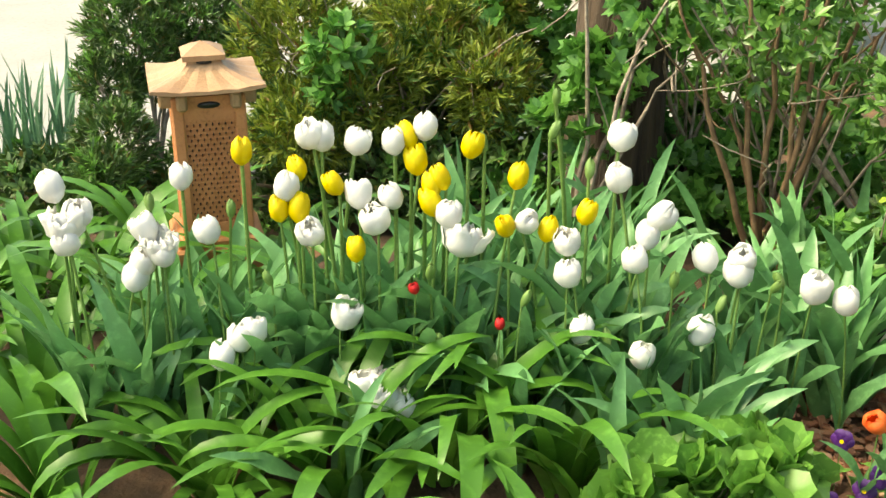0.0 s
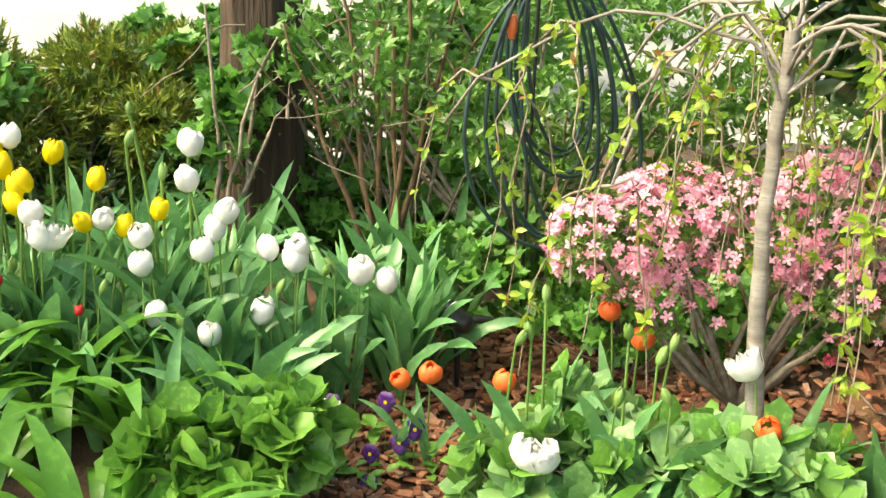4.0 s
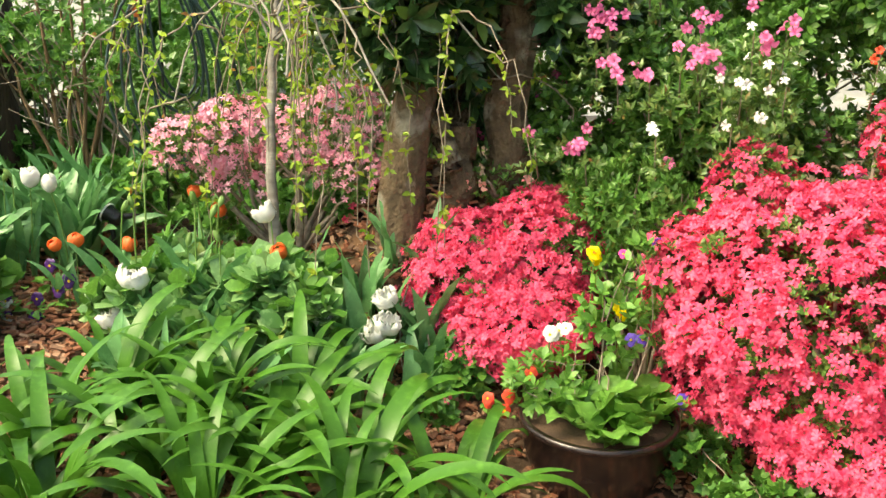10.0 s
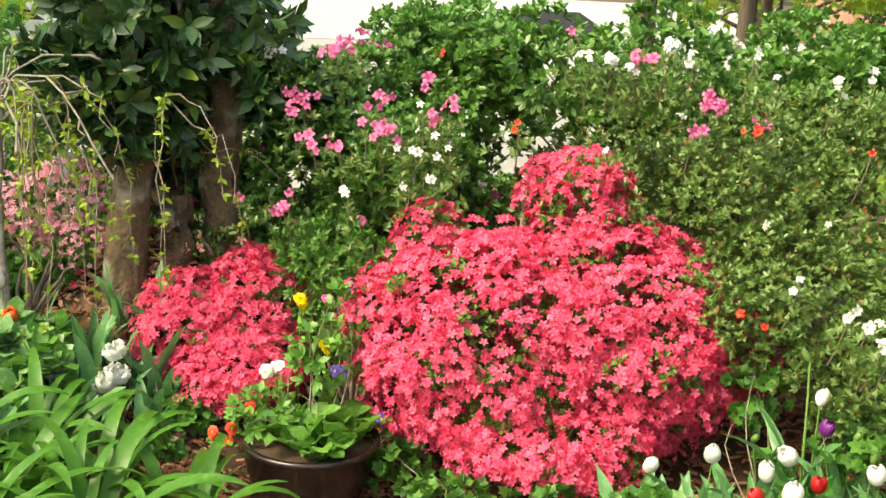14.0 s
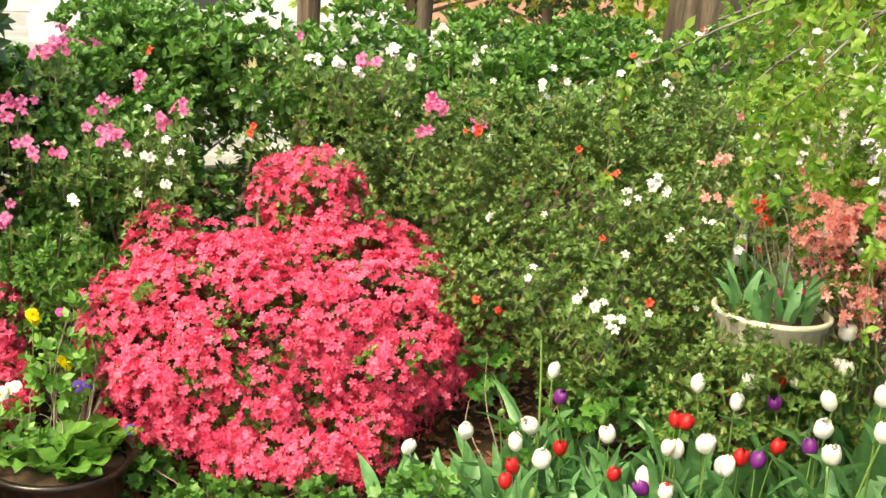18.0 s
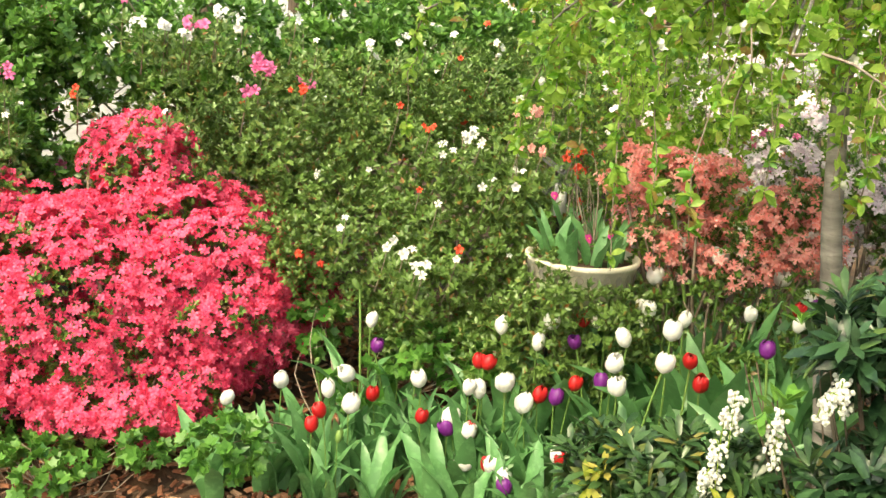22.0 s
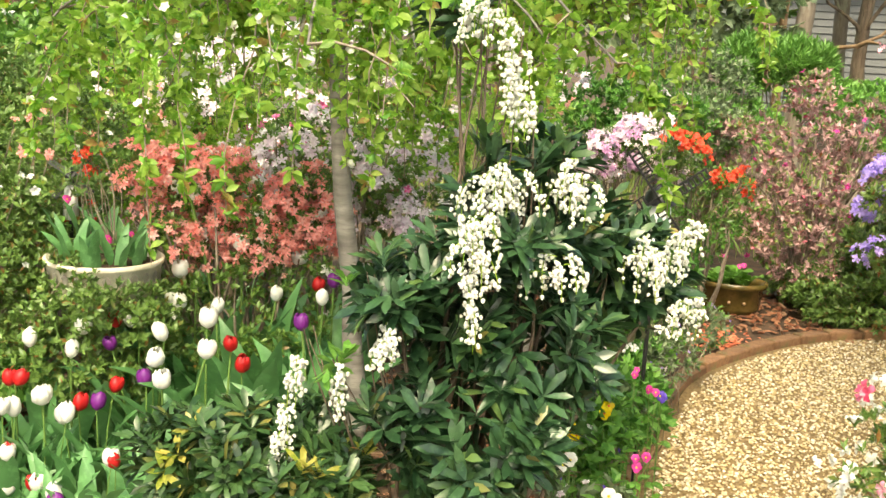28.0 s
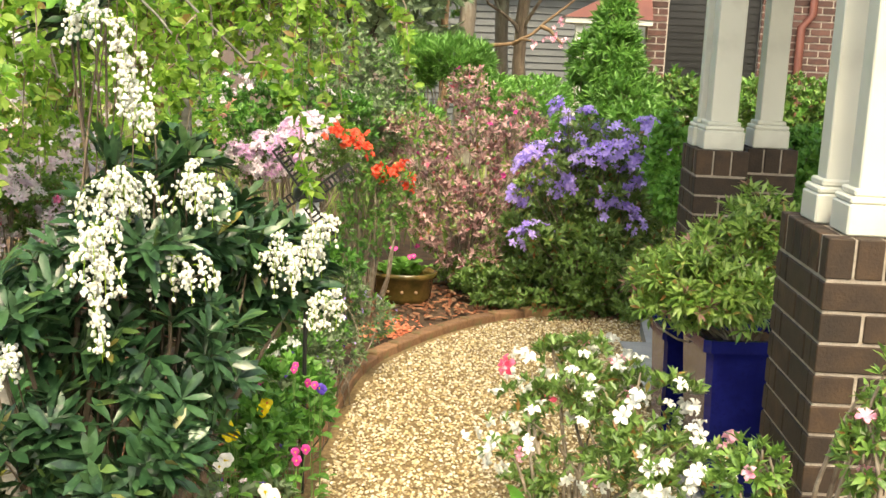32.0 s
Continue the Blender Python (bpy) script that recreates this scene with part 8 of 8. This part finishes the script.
for n, (p, r, h, mat, label) in enumerate([((-9.683, 8.289, 1.998), 1.6, 1.1, "lime", "lime green maple beyond the driveway"), ((-12.071, 13.324, 1.774), 1.2, 1.0, "cypress", "dark green conifer beyond the driveway"), ((-6.866, 10.624, 1.772), 1.8, 1.3, "lime", "yellow-green tree beyond the cherries"), ((-7.065, 11.927, 2.006), 1.9, 1.3, "bright", "green tree beyond the cherries"), ((-3.112, 12.341, 2.331), 1.6, 1.5, "lime", "lime green tree beyond the cherries"), ((-0.917, 11.243, 1.92), 0.9, 1.0, "greygreen", "grey-green tree beyond the border"), ((-1.753, 14.359, 2.234), 1.5, 1.2, "azalea", "deep green tree beyond the border"), ((-14.425, 0.712, 1.454), 1.5, 0.9, "lime", "light green tree beside the driveway"), ((-10.444, 0.227, 0.45), 1.1, 0.8, "currant", "leafy green tree behind the currant bush"), ((0.948, 15.482, 2.773), 1.8, 0.6, "lime", "young tree with thin leafy branches")]):
    far_tree((p[0], p[1], 0.0), p[2] + 0.4, 0.10, [(p[0], p[1], p[2] + 0.5, r, h), (p[0] + r * 0.6, p[1] + 0.3, p[2] + 0.2, r * 0.6, h * 0.7), (p[0] - r * 0.6, p[1] - 0.3, p[2] + 0.1, r * 0.6, h * 0.7)], 650, 0.13, mat, 210 + n, label, limbs=12)
for n, (px, d, r) in enumerate([((0.18, 14.267), 14, 0.11), ((0.714, 16.309), 16, 0.1)]):
    far_tree((px[0], px[1], 0.0), 4.5, r, [(px[0], px[1], 4.2, 1.6, 0.8)], 400, 0.12, "lime", 240 + n, "pale grey tree trunk near the weatherboard shed", "bark")

pink_tree = thing("flowering_tree", (-0.1, 11.6, 0.0), "dark bare tree with a bent limb and few pink blossoms", "tree", "trees beyond the garden")
_rng = np.random.default_rng(260)
trunk_part(wobble([(0.03 * math.sin(3 * u), 0, 3.4 * u) for u in np.linspace(-0.02, 1, 10)], 0.01, _rng), np.linspace(0.05, 0.03, 10), 12, _rng, M["cane"], pink_tree)
for way in ([(0.02, 0, 1.75), (0.15, -0.08, 1.63), (0.39, -0.09, 1.63), (0.72, -0.1, 1.66), (0.93, -0.12, 1.77), (1.05, -0.13, 1.91), (1.28, -0.16, 2.08), (1.45, -0.18, 2.25)], [(1.0, -0.13, 1.85), (1.09, -0.16, 1.82), (1.15, -0.2, 1.74), (1.22, -0.24, 1.68)], [(0.72, -0.1, 1.66), (0.8, -0.2, 1.72), (0.9, -0.25, 1.70)]):
    part("branch", tube(wobble(way, 0.008, _rng), np.linspace(0.026, 0.01, len(way)), 7), M["cane"], pink_tree)
q_ = np.array([(1.17, -0.24, 1.87), (1.15, -0.24, 1.77), (1.09, -0.23, 1.75), (0.93, -0.22, 1.66), (1.22, -0.24, 1.69)])
q_ = np.repeat(q_, 4, 0) + _rng.normal(0, 0.03, (20, 3))
part("blossoms", scatter(*azalea_flower(), q_, unit(np.c_[_rng.normal(0, 0.5, 20), -np.ones(20), _rng.normal(0, 0.5, 20)]), _rng.normal(size=(20, 3)), 0.05), M["pale_pink"], pink_tree, kind="stuff")

BACK = "shrubs beyond the border"
shrub("evergreen_shrub", "soft bright green rounded grassy shrub", "shrub", [(0.01, 10.15, 1.51, 0.359, 0.18), (-0.35, 10.14, 1.47, 0.256, 0.231)], 900, 0.10, 251, "fern", 6, 0.14, 0.5, group=BACK, splay=0.6, upward=0.8)
shrub("evergreen_shrub", "fresh green shrub behind the lilac azalea", "shrub", [(-1.3, 7.5, 1.1, 0.26, 0.3), (-1.0, 7.65, 1.15, 0.24, 0.26), (-1.55, 7.4, 1.15, 0.24, 0.3), (-0.75, 7.7, 1.05, 0.2, 0.22)], 900, 0.05, 257, "currant", 5, 0.42, 0.4, [("blossoms", "lilac_white", 60, 0.045, 0.2, 2)], group=BACK, young=("bright", 0.4), tuft=0.1)
shrub("evergreen_shrub", "grey-green twiggy shrub behind the azaleas", "shrub", [(-0.86, 8.6, 1.39, 0.349, 0.349), (-0.51, 8.58, 1.32, 0.262, 0.262), (-0.63, 8.02, 1.06, 0.328, 0.246)], 1200, 0.05, 252, "greygreen", 5, 0.4, 0.4, group=BACK, young=("bright", 0.4))
shrub("evergreen_shrub", "low green plants beyond the pink shrub", "shrub", [(0.77, 10.6, 1.21, 0.431, 0.151), (0.33, 10.09, 1.2, 0.308, 0.205), (0.73, 8.53, 1.03, 0.174, 0.174), (-0.41, 8.63, 1.06, 0.353, 0.176)], 1000, 0.07, 253, "bright", 5, 0.3, 0.4, group=BACK, upward=0.8)
shrub("evergreen_shrub", "bright green shrub beside the brick piers", "shrub", [(2.29, 7.01, 1.09, 0.162, 0.144), (1.31, 6.59, 1.05, 0.102, 0.237), (1.32, 6.35, 0.85, 0.098, 0.131), (2.17, 6.48, 0.97, 0.133, 0.2)], 700, 0.06, 254, "bright", 5, 0.5, 0.4, group=BACK)
shrub("garden_conifer", "tall feathery bright green conifer", "conifer", [(1.31, 8.56, 1.19, 0.305, 0.349), (1.25, 8.63, 1.57, 0.218, 0.305), (1.25, 8.69, 1.87, 0.14, 0.218), (1.39, 8.32, 1.0, 0.298, 0.255), (1.06, 8.73, 1.56, 0.132, 0.198)], 1800, 0.09, 255, "fern", 6, 0.2, 0.5, group=BACK, splay=0.8)
HX, HY, _ = (2.908, 11.067, 1.005)
shrub("clipped_hedge", "clipped green hedge in front of the brick house", "hedge", [(HX + 0.42 * k - 0.7, HY + 0.02 * k, 0.6, 0.40, 0.62) for k in range(7)] + [(HX + 0.42 * k - 0.7, HY + 0.02 * k, 1.12, 0.40, 0.32) for k in range(7)], 3600, 0.075, 256, "azalea", 5, 0.45, 0.5, group=BACK, young=("fern", 0.35))
# green undergrowth that closes the back of the beds
shrub("evergreen_shrub", "dense dark evergreen undergrowth behind the azalea bank", "shrub", [(-6.55, 0.32, 0.29, 0.354, 0.212), (-6.39, 0.86, 0.32, 0.346, 0.185), (-6.91, 0.7, 0.54, 0.503, 0.226), (-6.74, 1.18, 0.55, 0.646, 0.355), (-6.91, 1.91, 0.94, 0.508, 0.406), (-5.64, 2.99, 0.43, 0.666, 0.363), (-5.57, 3.77, 0.8, 0.615, 0.462), (-5.23, 4.28, 0.6, 0.605, 0.514), (-6.18, 2.19, 0.62, 0.469, 0.469), (-5.75, 2.45, 1.0, 0.4, 0.3), (-5.9, 1.9, 0.75, 0.35, 0.35)], 3400, 0.065, 257, "azalea", 5, 0.4, 0.4, group=BACK)
shrub("evergreen_shrub", "green undergrowth behind the cream bowl", "shrub", [(-3.56, 5.55, 1.07, 0.541, 0.35), (-3.73, 4.88, 0.81, 0.424, 0.333), (-2.89, 5.66, 0.79, 0.484, 0.333), (-3.39, 5.77, 1.15, 0.656, 0.361), (-2.47, 6.03, 1.14, 0.656, 0.427), (-1.72, 6.25, 1.19, 0.46, 0.427), (-3.09, 4.8, 0.67, 0.338, 0.254)], 2400, 0.065, 258, "cherry_leaf", 5, 0.4, 0.4, [("blossoms", "salmon", 50, 0.05, 0.3, 2), ("blossoms", "lilac_white", 150, 0.05, 0.2, 3)], group=BACK)
shrub("evergreen_shrub", "dark evergreen undergrowth behind the lantern bed", "shrub", [(-7.06, -2.27, 0.14, 0.353, 0.198), (-7.16, -1.66, 0.2, 0.331, 0.198), (-7.25, -1.11, 0.29, 0.265, 0.221), (-7.07, -3.06, 0.1, 0.226, 0.135), (-7.31, -0.65, 0.07, 0.338, 0.248)], 1900, 0.055, 259, "cypress", 5, 0.4, 0.4, group=BACK, young=("currant", 0.2))


# brick house with a dark screened window, downpipe, and small metal porch roof
def brick_house():
    hx, hy, _ = (2.383, 13.763, 1.78)
    o = thing("brick_house", (hx, hy, 0), "brown brick house with pale mortar and a dark screened window", "house")
    o.rotation_euler[2] = radians(-3)
    w0, w1 = 0.24, 1.36
    part("mortar_wall", box_mesh((0, 0.012, 0), (w0, 0.25, 4.2), 0), M["pale_mortar"], o, "pale mortar")
    part("mortar_wall", box_mesh((w1, 0.012, 0), (5.0, 0.25, 4.2), 0), M["pale_mortar"], o, "pale mortar")
    part("mortar_wall", box_mesh((w0, 0.012, 0), (w1, 0.25, 0.9), 0), M["pale_mortar"], o, "pale mortar")
    mesh, half = [], []
    for lo, hi in ((0.226, "l"), (0.105, "h")):
        bm = box_mesh((0, 0, 0), (lo, 0.06, 0.069), 0)
        me = bpy.data.meshes.new("brick")
        bm.to_mesh(me)
        bm.free()
        me.materials.append(M["brick_red"])
        (mesh if hi == "l" else half).append(me)
    for row in range(8, 34):
        for x0, x1 in ((0.0, w0), (w1, 2.75)):
            x = x0
            if row % 2:
                b = new("brick", half[0])
                b.parent = o
                b.location = (x, 0, 0.55 + (row - 4) * 0.086 - 0.1)
                x += 0.121
            while x + 0.232 <= x1 + 0.02:
                b = new("brick", mesh[0])
                b.parent = o
                b.location = (x, 0, 0.55 + (row - 4) * 0.086 - 0.1)
                x += 0.242
            if x1 - x > 0.1:
                b = new("brick", half[0])
                b.parent = o
                b.location = (x, 0, 0.55 + (row - 4) * 0.086 - 0.1)
    win = part("window", box_mesh((w0, 0.10, 0.9), (w1, 0.14, 4.0), 0), M["window_dark"], o, "dark window screen")
    for k in range(34):
        part("slat", box_mesh((w0 + 0.02, 0.085, 0.95 + k * 0.085), (w1 - 0.02, 0.10, 1.0 + k * 0.085), 0), M["window_dark"], win)
    part("downpipe", tube([(1.83, -0.06, 0.0), (1.83, -0.06, 2.0), (1.95, -0.06, 2.15), (1.95, -0.06, 4)], 0.05, 10), M["copper_roof"], o, "red-brown downpipe")
    bm = bmesh.new()
    r = [bm.verts.new(c) for c in ((-1.05, -0.5, 2.0), (0.0, -0.5, 2.0), (0.0, 0.5, 2.0), (-1.05, 0.5, 2.0), (-0.35, -0.1, 2.36), (0.0, -0.1, 2.36), (0.0, 0.2, 2.36), (-0.35, 0.2, 2.36))]
    for q in ((0, 1, 5, 4), (1, 2, 6, 5), (2, 3, 7, 6), (3, 0, 4, 7), (4, 5, 6, 7), (3, 2, 1, 0)):
        bm.faces.new([r[i] for i in q])
    part("porch_roof", bm, M["copper_roof"], o, "red-brown metal porch roof")
    part("fascia", box_mesh((-1.03, -0.48, 1.93), (0.0, 0.48, 1.995), 0.005), M["white_paint"], o)
    part("porch_post", box_mesh((-0.9, -0.4, 0), (-0.78, -0.28, 1.93), 0.005), M["white_paint"], o)
    return o


brick_house()


def shed():
    sx, sy, _ = (-0.641, 21.331, 1.419)
    o = thing("weatherboard_shed", (sx, sy, 0), "grey weatherboard garage with a low pale roof", "shed")
    for k in range(22):
        part("board", box_mesh((0, 0.0, 0.13 * k), (3.6, 0.03, 0.13 * k + 0.125), 0), M["grey_board"], o, "", pose(0, 0, 0.13 * k, -12) @ pose(0, 0, -0.13 * k))
    part("wall", box_mesh((0, 0.03, 0), (3.6, 2.5, 2.75), 0), M["grey_board"], o)
    part("corner_board", box_mesh((3.58, -0.03, 0), (3.68, 0.05, 2.75), 0), M["white_paint"], o)
    part("roof", box_mesh((-0.3, -0.4, 2.75), (3.9, 2.8, 2.88), 0.02), M["white_wall"], o)


shed()


def garden_wall():
    wx, wy, _ = (-15.513, 15.316, 0.934)
    o = thing("garden_wall", (wx, wy, 0), "long low pink brick wall with a pale coping", "wall")
    o.rotation_euler[2] = radians(50)
    part("wall", box_mesh((-1, 0, 0), (6, 0.25, 1.5), 0), M["white_wall"], o)
    part("brick_band", box_mesh((-1, -0.02, 1.05), (6, 0.27, 1.9), 0), rough_material("pink_brick", (0.42, 0.20, 0.14), (0.58, 0.34, 0.26), 9, 0.9, 0.5, 60), o, "pink brick band")
    part("coping", box_mesh((-1, -0.06, 1.9), (6, 0.3, 1.98), 0.01), M["white_wall"], o, "pale coping")


garden_wall()
gr = np.random.default_rng(9)
GX, GY, _ = (-12.383, 14.236, 0.936)
n_ = 9000
p_ = np.c_[gr.uniform(GX - 4, GX + 7, n_), gr.uniform(GY - 5, GY + 4, n_), np.zeros(n_)]
tv, tf = small_leaf(0.12)
tagged(new("lawn", np_mesh("lawn", *scatter(tv, tf, p_, unit(np.c_[gr.normal(0, 0.35, (n_, 2)), np.ones(n_)]), gr.normal(size=(n_, 3)), gr.uniform(0.2, 0.5, n_)), M["dry_grass"])), "tall pale dry grass beyond the driveway", "grass", kind="stuff")
GX, GY, _ = (0.634, 12.128, 1.223)
p_ = np.c_[gr.uniform(GX - 6, GX + 4, 9000), gr.uniform(GY - 3.5, GY + 9, 9000), np.zeros(9000)]
tagged(new("lawn", np_mesh("lawn", *scatter(tv, tf, p_, unit(np.c_[gr.normal(0, 0.35, (9000, 2)), np.ones(9000)]), gr.normal(size=(9000, 3)), gr.uniform(0.12, 0.3, 9000)), M["grass"])), "rough green grass beyond the border", "grass", kind="stuff")


def car(at, turn):
    o = thing("parked_car", (*at, 0.03), "silver parked car seen through the bushes", "car")
    o.rotation_euler[2] = radians(turn)
    side = [(-2.1, 0.35), (-2.15, 0.75), (-1.9, 0.95), (-1.1, 1.0), (-0.55, 1.42), (0.9, 1.45), (1.6, 1.02), (2.05, 0.95), (2.15, 0.6), (2.1, 0.35)]
    bm = bmesh.new()
    rows = []
    for y, s in ((-0.86, 0.97), (-0.8, 1.0), (0.8, 1.0), (0.86, 0.97)):
        rows.append([bm.verts.new((x * s, y * (0.84 if z > 1.2 else 1), z)) for x, z in side])
    for a, b in zip(rows, rows[1:]):
        for k in range(len(side)):
            j = (k + 1) % len(side)
            bm.faces.new((a[k], a[j], b[j], b[k]))
    bm.faces.new(rows[0][::-1])
    bm.faces.new(rows[-1])
    part("body", bm, M["car_paint"], o)
    for s in (-1, 1):
        bm = bmesh.new()
        bm.faces.new([bm.verts.new((x, s * 0.865 * (0.86 if z > 1.2 else 0.99), z)) for x, z in ((-0.95, 1.02), (-0.5, 1.36), (0.85, 1.38), (1.4, 1.04))])
        part("window", bm, M["window_dark"], o, "dark side window")
        for x in (-1.35, 1.35):
            part("wheel", lathe([(0.001, -0.1), (0.2, -0.1), (0.31, -0.09), (0.32, 0), (0.31, 0.09), (0.2, 0.1), (0.001, 0.1)], 20), M["black"], o, "", pose(x, s * 0.78, 0.32, 90))


car((-16.461, 0.578), 75)
car((-17.517, 9.846), 60)
